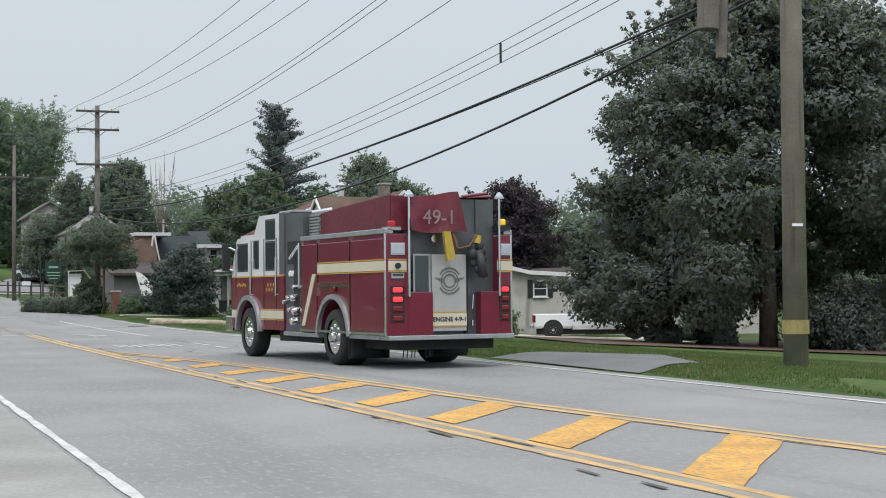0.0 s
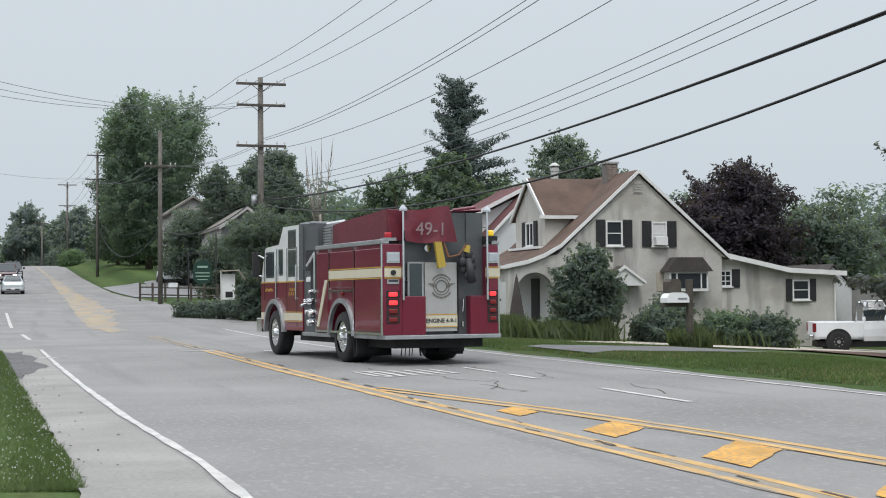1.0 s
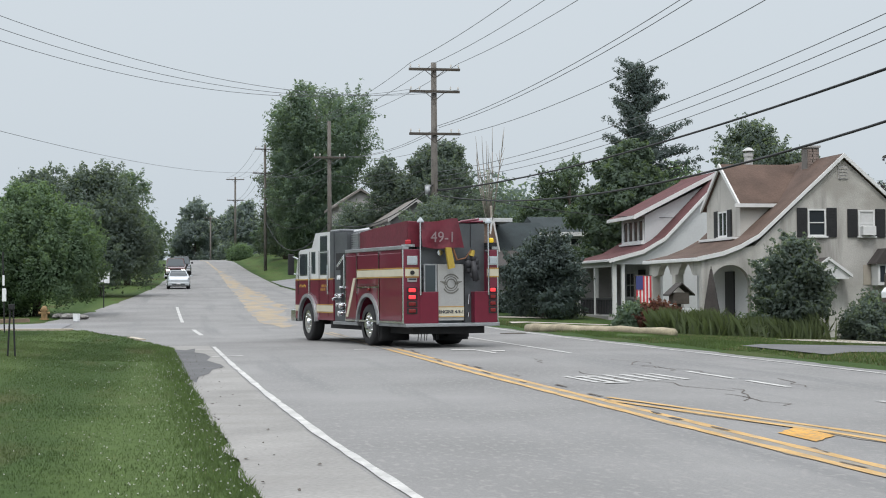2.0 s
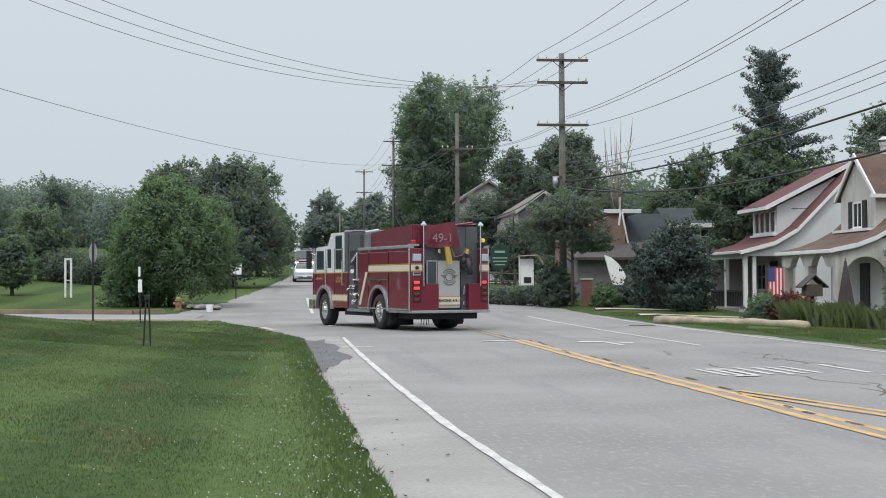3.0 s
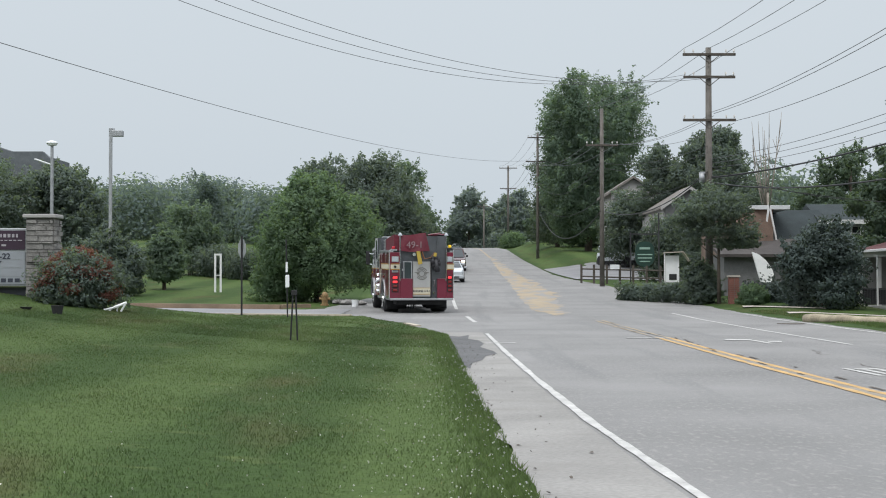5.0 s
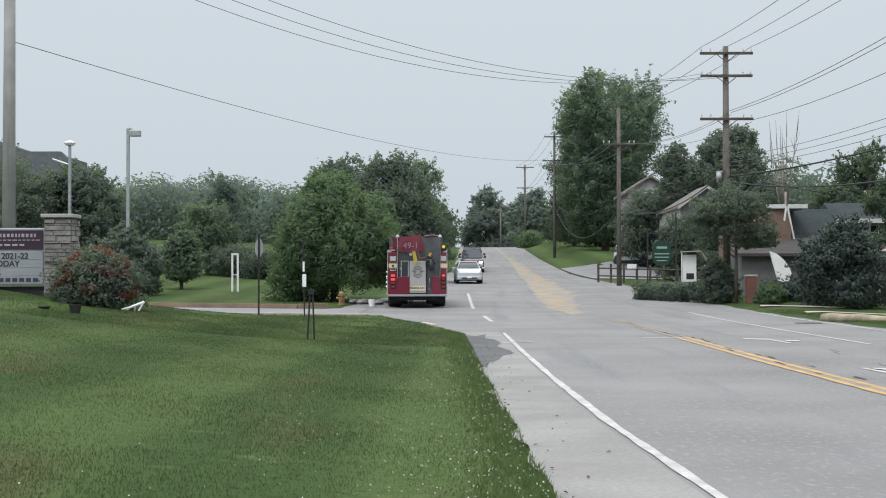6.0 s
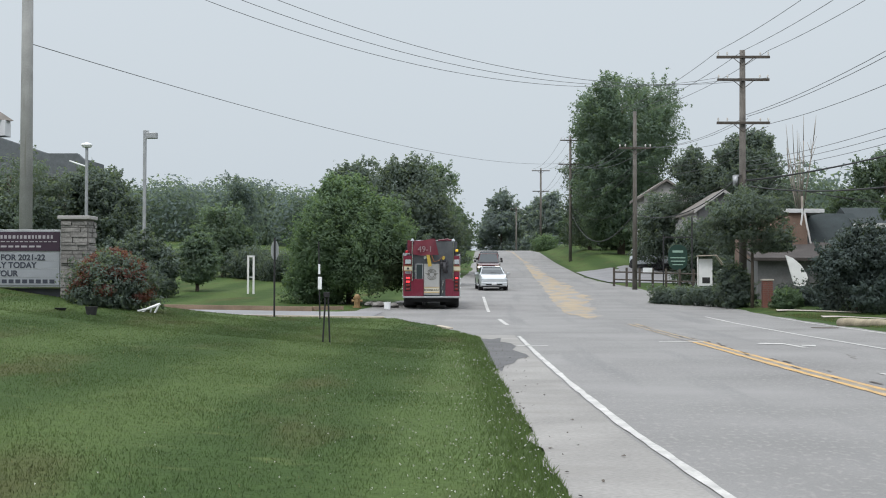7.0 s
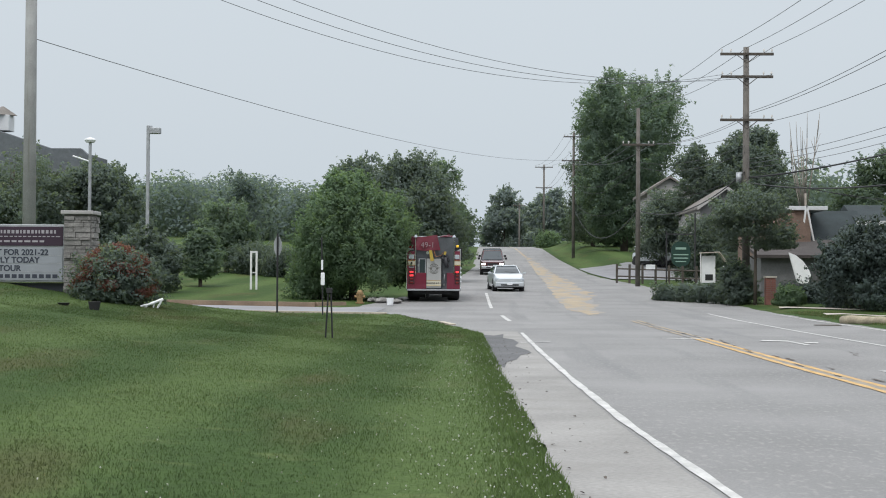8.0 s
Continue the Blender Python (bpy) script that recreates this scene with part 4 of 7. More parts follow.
# bare dead tree
dead = thing("dead_tree", pose(azx(12.3, 101), 101, float(land_z(21.5, 101))), "bare pale dead tree with upright limbs", "tree")
dbm, drng = bmesh.new(), random.Random(3)
tube(dbm, (0, 0, -0.3), (0, 0, 6.2), 0.13, 0.08, 8)
for i in range(9):
    a = (drng.uniform(-0.75, 0.75), drng.uniform(-0.4, 0.4))
    p = (a[0] * 0.25, 0, drng.uniform(4.2, 6.0))
    q = (a[0] * 1.4, a[1], p[2] + drng.uniform(3.2, 5.0))
    e = (q[0] * 1.15, q[1], q[2] + drng.uniform(1.2, 2.4))
    tube(dbm, p, q, 0.042, 0.028, 6)
    tube(dbm, q, e, 0.028, 0.012, 5)
    for j in range(3):
        u = drng.uniform(0.2, 0.9)
        s = Vector(p).lerp(Vector(q), u)
        tube(dbm, s, s + Vector((drng.uniform(-0.4, 0.4), drng.uniform(-0.3, 0.3), drng.uniform(0.5, 1.1))), 0.025, 0.012, 4)
part("trunk", dbm, BARK_PALE, dead, smooth=True)
# left of the road
tree("shrub", -7.7, 70.2, 2.4, 3.4, 0.02, "dome", 0.11, 7000, "light", "low green undergrowth at the foot of the bright tree", 263, 0.06, 0.22, category="shrub")
tree("tree", -6.15, 70.5, 6.2, 6.7, 0.95, "peaked", 0.115, 44000, "light", "broad bright green tree with upright ragged shoots beside the side street", 31, 0.22, 0.12, squash=1.5, shoot=1.0, rise=1.1, skew=-0.06)
tree("tree", -4.8, 99, 8.5, 8.8, 0.8, "dome", 0.18, 15000, "dark", "dark green roadside tree", 32, 0.3, 0.18)
tree("tree", -3.7, 126, 9.8, 7.4, 1.0, "dome", 0.2, 11000, "mid", "roadside tree up the hill", 33, 0.3, 0.2)
tree("tree", -9.0, 110, 9.0, 7.0, 0.8, "dome", 0.2, 9000, "dark", "dark roadside tree up the hill", 34, 0.3, 0.2)
tree("tree", -15.7, 82, 3.2, 2.6, 0.6, "round", 0.15, 5000, "mid", "young green tree on the mown field", 35, 0.12, 0.24)
tree("tree", -18.4, 106, 5.4, 5.0, 0.5, "dome", 0.18, 6000, "mid", "grey-green tree on the field", 36, 0.2, 0.22)
# blue of the leaves is painted-in haze
tree("tree", -23.5, 142, 8.8, 5.6, 0.8, "dome", 0.2, 6000, "far", "tree at the edge of the field, tinted blue for haze", 38, 0.2, 0.22)
for i, (x, y, h, w) in enumerate(((-16.4, 104, 2.2, 4.6), (-13.2, 101, 2.0, 4.2), (-10.4, 99, 2.4, 4.0))):
    tree("shrub", x, y, h, w, 0.02, "dome", 0.14, 5000, "dark", "dark dense shrub of the field hedge", 240 + i, 0.08, 0.24, category="shrub", group="field hedge shrubs")
tree("shrub", -16.9, 74, 3.6, 3.8, 0.15, "dome", 0.15, 9000, "dark", "broad dark shrub by the lamp post", 37, 0.1, 0.22, category="shrub")
for i, (x, y, h, w) in enumerate(((-27, 84, 7.6, 10), (-22.6, 86, 7.0, 6.5), (-33, 82, 8.0, 9))):
    tree("tree", x, y, h, w, 1.2, "dome", 0.18, 12000, "dark", "dark green tree before the school building", 40 + i, 0.3, 0.18)
# beyond y = 250 the pale leaf colour stands in for haze
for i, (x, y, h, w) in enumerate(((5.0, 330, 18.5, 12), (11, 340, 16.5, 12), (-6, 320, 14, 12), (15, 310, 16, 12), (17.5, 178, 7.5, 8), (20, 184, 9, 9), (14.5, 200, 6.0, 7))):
    tree("tree", x, y, h, w, 0.5, "dome", 0.4, 14000, "haze" if y > 250 else "mid", "tree at the top of the hill, the farthest tinted pale for haze", 50 + i, 0.3, 0.2)
tree("shrub", 9.6, 214, 2.6, 4.2, 0.05, "dome", 0.16, 3000, "light", "pale flowering bush at the hilltop", 250, 0.08, 0.24, category="shrub")
# distant wood: many overlapping crowns in one mass, haze tinted into the leaf colour
wrng = np.random.default_rng(77)
wc = []
for i in range(300):
    a = radians(wrng.uniform(-40, -1.5))
    d = wrng.uniform(205, 260)
    h = 7.3 + 0.9 * math.sin(a * 30) + wrng.uniform(-1.1, 1.1)
    x, y = d * math.sin(a), d * math.cos(a)
    g = float(land_z(x, y))
    for j in range(7):
        wc.append((x + wrng.uniform(-3.5, 3.5), y + wrng.uniform(-3, 3), g + h * (j + 0.6) / 7.3, 3.4, 3.0, 1.9))
for i in range(60):
    a = radians(wrng.uniform(6, 46))
    d = wrng.uniform(150, 190)
    x, y = d * math.sin(a), d * math.cos(a)
    h = 9 + wrng.uniform(-1.5, 1.5)
    g = float(land_z(x, y))
    for j in range(5):
        wc.append((x + wrng.uniform(-3.5, 3.5), y + wrng.uniform(-3, 3), g + h * (j + 0.5) / 5.3, 3.4, 3.0, 1.9))
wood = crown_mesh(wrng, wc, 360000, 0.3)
tagged(part("distant_wood", wood, LEAF["far"]), "wood along the skyline with haze tinted into its blue-green leaves", "wood", "", "stuff")
# magnolia close to the road
tree("magnolia", 32.8, 32.0, 15.6, 17.4, 1.25, "bell", 0.19, 105000, "magnolia", "large dark glossy magnolia with low hanging boughs", 61, 0.4, 0.1, shoot=0.8, lobes=110)
for i, (x, y, w, h) in enumerate(((34.6, 30.0, 4.6, 2.7), (38.6, 29.5, 5.5, 3.0), (42.5, 31.0, 6.5, 3.2), (41.5, 36.5, 6.5, 3.0), (28.7, 33.0, 1.4, 1.0), (31.2, 33.2, 1.7, 1.05))):
    tree("bush", x, y, h, w, 0.02, "dome", 0.14, 9000, "magnolia", "dark evergreen bush in the shade of the magnolia", 160 + i, 0.06, 0.22, category="bush", group="garden bushes")

# ---- fire engine ----


def wheel(parent, x, y, r, w, side, rim_material=CHROME, name="wheel"):
    """A tyre with rim and hub, centred on its own axle. side: -1 left, 1 right."""
    bm = bmesh.new()
    prof = [(-w / 2, r * 0.62), (-w / 2, r * 0.9), (-w * 0.42, r * 0.98), (-w * 0.25, r), (w * 0.25, r), (w * 0.42, r * 0.98), (w / 2, r * 0.9), (w / 2, r * 0.62)]
    seg = 32
    rows = [[bm.verts.new((u, v * math.cos(2 * math.pi * i / seg), v * math.sin(2 * math.pi * i / seg))) for u, v in prof] for i in range(seg)]
    for i in range(seg):
        for j in range(len(prof) - 1):
            bm.faces.new((rows[i][j], rows[(i + 1) % seg][j], rows[(i + 1) % seg][j + 1], rows[i][j + 1]))
    ob = part(name, bm, RUBBER, parent, smooth=True)
    ob.location = (x, y, r)
    s = side
    part("rim", rods(((s * w * 0.10, 0, 0), (s * w * 0.40, 0, 0), r * 0.5, r * 0.64), ((s * w * 0.38, 0, 0), (s * w * 0.46, 0, 0), r * 0.66, r * 0.63), seg=28), rim_material, ob, smooth=False)
    part("hub", rods(((s * w * 0.36, 0, 0), (s * w * 0.62, 0, 0), r * 0.24, r * 0.17), *[((s * w * 0.38, r * 0.4 * math.cos(a), r * 0.4 * math.sin(a)), (s * w * 0.5, r * 0.4 * math.cos(a), r * 0.4 * math.sin(a)), r * 0.045) for a in [i * math.pi / 4 for i in range(8)]], seg=10), rim_material, ob)
    # solid near-black disc stands in for shade inside the dished rim
    part("rim_shade_disc", rods(((s * w * 0.385, 0, 0), (s * w * 0.42, 0, 0), r * 0.52, r * 0.5), seg=24), UNDER, ob)
    return ob


AX_R, AX_F, RW = 2.36, 7.12, 0.53
engine = thing("fire_engine", pose(9.6, 7.1, 0), "red and white fire engine pumper with grey tarp-covered hose bed", "fire engine")


def P(name, bm, material, parent=None, label="", smooth=False):
    return part(name, bm, material, parent or engine, label, smooth)


P("chassis", boxes((-0.45, 0.45, 0.3, 8.2, 0.55, 0.8), (-0.95, 0.95, 0.15, 1.6, 0.34, 0.58), (-1.1, 1.1, 3.3, 5.6, 0.38, 0.6), (-0.9, 0.9, AX_F - 0.1, AX_F + 0.1, 0.45, 0.62), (-0.9, 0.9, AX_R - 0.12, AX_R + 0.12, 0.42, 0.64)), UNDER, label="dark chassis and axles")
P("exhaust_chain", rods(((-0.35, 0.35, 0.55), (-0.33, 0.3, 0.18), 0.02), ((-0.2, 0.35, 0.55), (-0.22, 0.32, 0.22), 0.02), ((-0.28, 0.3, 0.5), (-0.27, 0.3, 0.2), 0.025), seg=6), UNDER)
P("mudflap", boxes((-1.2, -0.62, 1.6, 1.63, 0.2, 0.6)), RUBBER)
P("mudflap", boxes((0.62, 1.2, 1.6, 1.63, 0.2, 0.6)), RUBBER)
body_line = [(0.28, 0.6), (AX_R - 0.72, 0.6)] + arc(AX_R, 0.53, 0.73, 174, 6, 16) + [(AX_R + 0.72, 0.6), (4.0, 0.6), (4.0, 2.38), (0.28, 2.38)]
body = P("body", prism(body_line, "x", -1.24, 1.24), RED_PAINT, label="red painted equipment body")
P("rear_column", boxes((-1.24, -0.82, 0, 0.3, 0.6, 2.38), bevel=0.015), RED_PAINT, body)
P("rear_column", boxes((0.98, 1.24, 0, 0.3, 0.6, 2.38), bevel=0.015), RED_PAINT, body)
P("rear_box", boxes((-0.83, -0.34, -0.01, 0.3, 0.6, 1.36), bevel=0.012), RED_PAINT, body)
P("rear_box", boxes((0.62, 0.99, -0.01, 0.3, 0.6, 1.36), bevel=0.012), RED_PAINT, body)
P("rear_wall", boxes((-0.82, 0.98, 0.2, 0.3, 0.6, 2.45)), BRUSHED, label="grey steel rear wall")
P("rear_compartment_door", boxes((-0.80, -0.36, 0.14, 0.21, 1.4, 2.02), bevel=0.01), BRUSHED)
P("locker_window", boxes((-0.66, -0.40, 0.03, 0.075, 1.32, 2.0), bevel=0.01), CAR_GLASS, label="dark glazed locker hatch")
P("locker_frame", boxes((-0.7, -0.36, 0.045, 0.07, 1.98, 2.03), (-0.7, -0.36, 0.045, 0.07, 1.28, 1.33), (-0.7, -0.66, 0.045, 0.07, 1.33, 1.98), (-0.4, -0.36, 0.045, 0.07, 1.33, 1.98)), TREAD, label="bright hatch frame")
P("latch", rods(((-0.7, 0.12, 1.7), (-0.7, 0.15, 1.7), 0.05), seg=14), CHROME)
door = P("rear_door", boxes((-0.33, 0.36, 0.06, 0.2, 0.66, 2.02), bevel=0.01), ALU_DOOR, label="pale aluminium rear door")
P("door_band", boxes((-0.325, 0.355, 0.045, 0.065, 0.74, 1.0)), CREAM, door)
for z in (0.745, 0.985):
    P("band_line", boxes((-0.325, 0.355, 0.04, 0.05, z, z + 0.018)), GOLD, door)
lettering("door_words", "ENGINE 4-9-1", 0.112, SIGN_LETTER, door, pose(0.015, 0.04, 0.87), "dark lettering ENGINE 4-9-1", bold=0.002)
emblem = bmesh.new()
for i in range(40):
    a0, a1 = 2 * math.pi * i / 40, 2 * math.pi * (i + 1) / 40
    for r0, r1 in ((0.16, 0.178), (0.10, 0.125)):
        emblem.faces.new([emblem.verts.new((0.02 + r * math.cos(a), 0.05, 1.55 + r * math.sin(a))) for r, a in ((r0, a0), (r1, a0), (r1, a1), (r0, a1))])
for s in (-1, 1):
    for j in range(4):
        z = 1.6 - 0.022 * j
        emblem.faces.new([emblem.verts.new(q) for q in ((0.02 + s * 0.1, 0.049, z), (0.02 + s * (0.29 - 0.04 * j), 0.049, z + 0.012), (0.02 + s * (0.29 - 0.04 * j), 0.049, z - 0.004), (0.02 + s * 0.1, 0.049, z - 0.014))])
for i in range(15):
    for zz, rr in ((1, 0.225), (-1, 0.225)):
        a = radians(35 + 110 * i / 14) * zz
        x, z = 0.02 + rr * math.cos(a), 1.55 + rr * math.sin(a)
        emblem.faces.new([emblem.verts.new(q) for q in ((x - 0.012, 0.05, z - 0.018), (x + 0.012, 0.05, z - 0.018), (x + 0.012, 0.05, z + 0.018), (x - 0.012, 0.05, z + 0.018))])
P("emblem", emblem, EMBLEM_GREY, door, "dark round winged emblem")
P("door_frame", boxes((0.37, 0.41, 0.1, 0.21, 0.62, 2.02)), UNDER)
P("rear_bumper", boxes((-1.24, 1.24, -0.12, 0.3, 0.52, 0.6), bevel=0.01), TREAD, label="bright steel rear step")
P("side_step", boxes((-1.25, -1.1, 0.3, AX_R - 0.74, 0.52, 0.6), bevel=0.008), TREAD)
P("side_step", boxes((1.1, 1.25, 0.3, AX_R - 0.74, 0.52, 0.6), bevel=0.008), TREAD)
P("side_step", boxes((-1.25, -1.0, AX_R + 0.74, 5.0, 0.5, 0.58), bevel=0.008), TREAD)
P("side_step", boxes((1.0, 1.25, AX_R + 0.74, 5.0, 0.5, 0.58), bevel=0.008), TREAD)
for s in (-1, 1):
    x0, x1 = sorted((s * 1.235, s * 1.262))
    for a, b, z0, z1 in ((0.1, 1.52, 0.68, 1.70), (0.1, 1.52, 1.94, 2.3), (1.62, 3.08, 1.94, 2.3), (1.62, 3.08, 1.55, 1.70), (3.18, 3.94, 0.68, 2.3)):
        P("compartment_door", boxes((x0, x1, a, b, z0, z1), bevel=0.01), RED_PAINT, body)
    for a in (0.03, 1.57, 3.13, 3.97):
        z0 = 0.6 if a in (0.03, 3.97, 1.57) else 1.3
        P("trim_strip", boxes((*sorted((s * 1.24, s * 1.272)), a - 0.018, a + 0.018, z0, 2.38)), CHROME, body)
    P("trim_strip", boxes((*sorted((s * 1.24, s * 1.275)), 0, 4.0, 0.605, 0.65)), CHROME, body)
    P("trim_strip", boxes((*sorted((s * 1.24, s * 1.272)), 1.62, 3.08, 1.47, 1.5)), CHROME, body)
    P("stripe", boxes((*sorted((s * 1.255, s * 1.276)), 0.0, 3.1, 1.735, 1.905)), CREAM, body, "cream reflective stripe")
    for z in (1.705, 1.915):
        P("stripe_edge", boxes((*sorted((s * 1.255, s * 1.275)), 0.0, 3.1, z, z + 0.022)), GOLD, body)
    P("slant_stripe", prism([(3.18, 1.72), (3.36, 1.72), (3.92, 0.72), (3.76, 0.72)], "x", *sorted((s * 1.255, s * 1.279))), CREAM, body, "slanting cream stripe")
    P("top_rail", boxes((*sorted((s * 1.1, s * 1.27)), 0.0, 4.0, 2.38, 2.47), bevel=0.012), TREAD, body)
    arch = bmesh.new()
    o = arc(AX_R, 0.53, 0.80, 178, 2, 20)
    i_ = arc(AX_R, 0.53, 0.71, 178, 2, 20)
    for k in range(20):
        vs = [arch.verts.new((x, p[0], p[1])) for p in (o[k], o[k + 1], i_[k + 1], i_[k]) for x in (s * 1.22, s * 1.30)]
        for q in ((0, 2, 4, 6), (1, 7, 5, 3), (0, 1, 3, 2), (4, 5, 7, 6)):
            arch.faces.new([vs[j] for j in q])
    P("wheel_arch_trim", arch, TREAD, body, "bright wheel arch trim")
    P("side_lamp", rods(((s * 1.25, AX_R - 0.1, 1.42), (s * 1.3, AX_R - 0.1, 1.42), 0.045), seg=10), LAMP_RED_OFF, body)
# rear column fittings
for x, lit in ((-1.03, (1, 1, 0, 0)), (1.11, (1, 0, 0, 0))):
    w = 0.115 if x < 0 else 0.09
    P("work_lamp", boxes((x - w, x + w, -0.05, 0.01, 2.03, 2.2), bevel=0.01), LAMP_CLEAR, body, "clear square work lamp")
    P("work_lamp_rim", boxes((x - w - 0.02, x + w + 0.02, -0.03, 0.005, 2.01, 2.22)), CHROME, body)
    P("rear_stripe", boxes((x - w - 0.06, x + w + 0.06, -0.012, 0.01, 1.735, 1.905)), CREAM, body)
    for z in (1.705, 1.915):
        P("stripe_edge", boxes((x - w - 0.06, x + w + 0.06, -0.014, 0.01, z, z + 0.022)), GOLD, body)
    for i, on in enumerate(lit):
        z = 1.34 - 0.165 * i
        P("lamp_housing", boxes((x - w - 0.02, x + w + 0.02, -0.014, 0.008, z - 0.012, z + 0.127), bevel=0.004), UNDER, body, "black lamp housing")
        P("tail_lamp", boxes((x - w * 0.8, x + w * 0.8, -0.035, 0.01, z + 0.012, z + 0.103), bevel=0.02), LAMP_RED if on else LAMP_RED_OFF, body, "lit red tail lamp" if on else "dark red tail lamp")
P("number_plate", boxes((-1.15, -0.91, -0.03, 0.0, 1.60, 1.69)), mat("dull_plate", (0.3, 0.3, 0.3), 0.5, var=0.1, bump=0), body, "dull white plate with plain bars")
P("plate_bar", boxes((-1.13, -0.93, -0.036, -0.03, 1.64, 1.68)), SIGN_LETTER, body)
P("hitch_knob", rods(((-1.03, -0.06, 1.82), (-1.03, 0.0, 1.82), 0.05), seg=12), UNDER, body)
for x in (-0.84, 0.96):
    P("grab_pole", rods(((x, -0.09, 1.28), (x, -0.09, 3.06), 0.022), ((x, -0.09, 1.3), (x, 0.1, 1.3), 0.02), ((x, -0.09, 2.35), (x, 0.1, 2.35), 0.02), seg=10), CHROME)
    dome = bmesh.new()
    tube(dome, (x, -0.09, 3.02), (x, -0.09, 3.06), 0.085, 0.085, 14)
    tube(dome, (x, -0.09, 3.06), (x, -0.09, 3.14), 0.08, 0.02, 14)
    P("pole_lamp", dome, LAMP_CLEAR)
P("beacon", boxes((-1.15, -1.02, 0.04, 0.17, 2.49, 2.61), bevel=0.03), BEACON_RED, label="red beacon")
P("beacon", boxes((1.06, 1.18, 0.05, 0.17, 2.55, 2.67), bevel=0.03), LAMP_AMBER, label="amber beacon")
P("beacon_base", boxes((-1.2, -0.95, 0.0, 0.24, 2.44, 2.5)), TREAD)
P("beacon_base", boxes((0.99, 1.23, 0.0, 0.24, 2.44, 2.55)), UNDER)
# hose bed and tarp
P("hose_bed", boxes((-1.02, 1.05, 0.28, 3.95, 2.38, 2.5), (0.99, 1.03, 0.28, 3.9, 2.45, 3.02), (0.2, 1.0, 0.22, 0.27, 2.4, 3.02), (0.62, 0.66, 0.18, 0.26, 2.4, 3.02)), BRUSHED, label="grey steel hose bed")
P("tarp_side", prism([(0.22, 2.46), (3.42, 2.46), (3.42, 2.90), (2.4, 2.97), (0.22, 3.07)], "x", -1.06, -0.99), TARP, label="red vinyl side of the hose cover")
cover = bmesh.new()
g = [[cover.verts.new((-1.06 + 2.1 * i / 12, 0.22 + 3.2 * j / 10, 3.07 - 0.17 * j / 10 - 0.05 * math.sin(math.pi * i / 12) * (1 if i % 2 else 0.5))) for j in range(11)] for i in range(13)]
for i in range(12):
    for j in range(10):
        cover.faces.new((g[i][j], g[i + 1][j], g[i + 1][j + 1], g[i][j + 1]))
P("tarp_cover", cover, mat("dark_tarp_top", (0.05, 0.02, 0.022), 0.6, var=0.2, bump=0.2), label="dark top of the hose cover", smooth=True)
P("tarp_corner", boxes((-1.06, -0.72, 0.14, 0.2, 2.44, 3.06), bevel=0.015), TARP, label="red vinyl corner of the hose cover")
flap = bmesh.new()
g = []
for i in range(15):
    u = i / 14
    row = []
    for j in range(9):
        v = j / 8
        x = -0.82 + (0.98 + 0.16 * v) * u
        row.append(flap.verts.new((x, -0.03 - 0.05 * math.sin(u * 9 + v * 2) * v - 0.08 * v, 3.06 + 0.05 * u * (1 - v) - 0.03 * math.sin(u * 5) - (0.62 + 0.05 * u) * v)))
    g.append(row)
for i in range(14):
    for j in range(8):
        flap.faces.new((g[i][j], g[i + 1][j], g[i + 1][j + 1], g[i][j + 1]))
P("tarp_flap", flap, TARP, label="red vinyl flap with pale numbers", smooth=True)
lettering("flap_words", "49-1", 0.36, mat("worn_white_lettering", (0.22, 0.165, 0.175), 0.7, var=0.15, bump=0), engine, pose(-0.28, -0.165, 2.66, 4, 0, 0), "worn white numbers 49-1")
P("louvre", boxes(*[(-1.1, -0.98, 3.45, 3.96, 2.5 + 0.06 * i, 2.535 + 0.06 * i) for i in range(7)], (-1.06, -1.0, 3.45, 3.96, 2.46, 2.92)), STEEL_GREY, label="grey metal louvre")
P("ladder_rail", rods(((0.3, 0.1, 3.06), (0.75, 0.0, 3.12), 0.03), ((0.3, 0.4, 3.05), (1.0, 0.3, 3.08), 0.03), seg=8), RED_PAINT, label="red rail on the hose bed")
P("yellow_hose", prism([(-0.22, 2.42), (-0.08, 2.42), (0.02, 1.94), (-0.14, 1.9)], "y", -0.2, -0.12), YELLOW_HOSE, label="hanging yellow hose end")
P("orange_strap", rods(((0.0, -0.1, 2.42), (0.1, -0.12, 2.12), 0.028), ((0.1, -0.12, 2.12), (0.34, -0.1, 2.17), 0.016), ((0.34, -0.1, 2.17), (0.5, -0.08, 2.38), 0.014), seg=8), ORANGE)
nozzle = bmesh.new()
for i in range(9):
    a = i * 0.7
    ball(nozzle, (0.55 + 0.12 * math.cos(a), 0.02 - 0.03 * (i % 3), 1.95 + 0.26 * math.sin(a * 0.8)), 0.09, (1, 0.8, 1.1), 10, 6)
tube(nozzle, (0.55, -0.05, 2.1), (0.62, -0.1, 1.62), 0.07, 0.09, 10)
P("hose_nozzle", nozzle, BLACK_RUBBER, label="coiled black hose and nozzle", smooth=True)
P("nozzle_collar", rods(((0.52, -0.05, 2.22), (0.56, -0.06, 2.36), 0.07, 0.05), seg=12), YELLOW_HOSE)
for x in (-0.5, -0.42, -0.33, -0.27):
    P("drop_chain", rods(((x, 0.9, 0.5), (x + 0.01, 0.9, 0.3), 0.012), ((x + 0.01, 0.9, 0.3), (x - 0.005, 0.9, 0.16), 0.01), seg=6), UNDER, label="short hanging chain")
for x0, x1 in ((-1.22, -0.4), (0.4, 1.22)):
    P("mud_flap", boxes((x0, x1, 1.7, 1.72, 0.14, 0.6)), UNDER, label="black rubber mud flap")
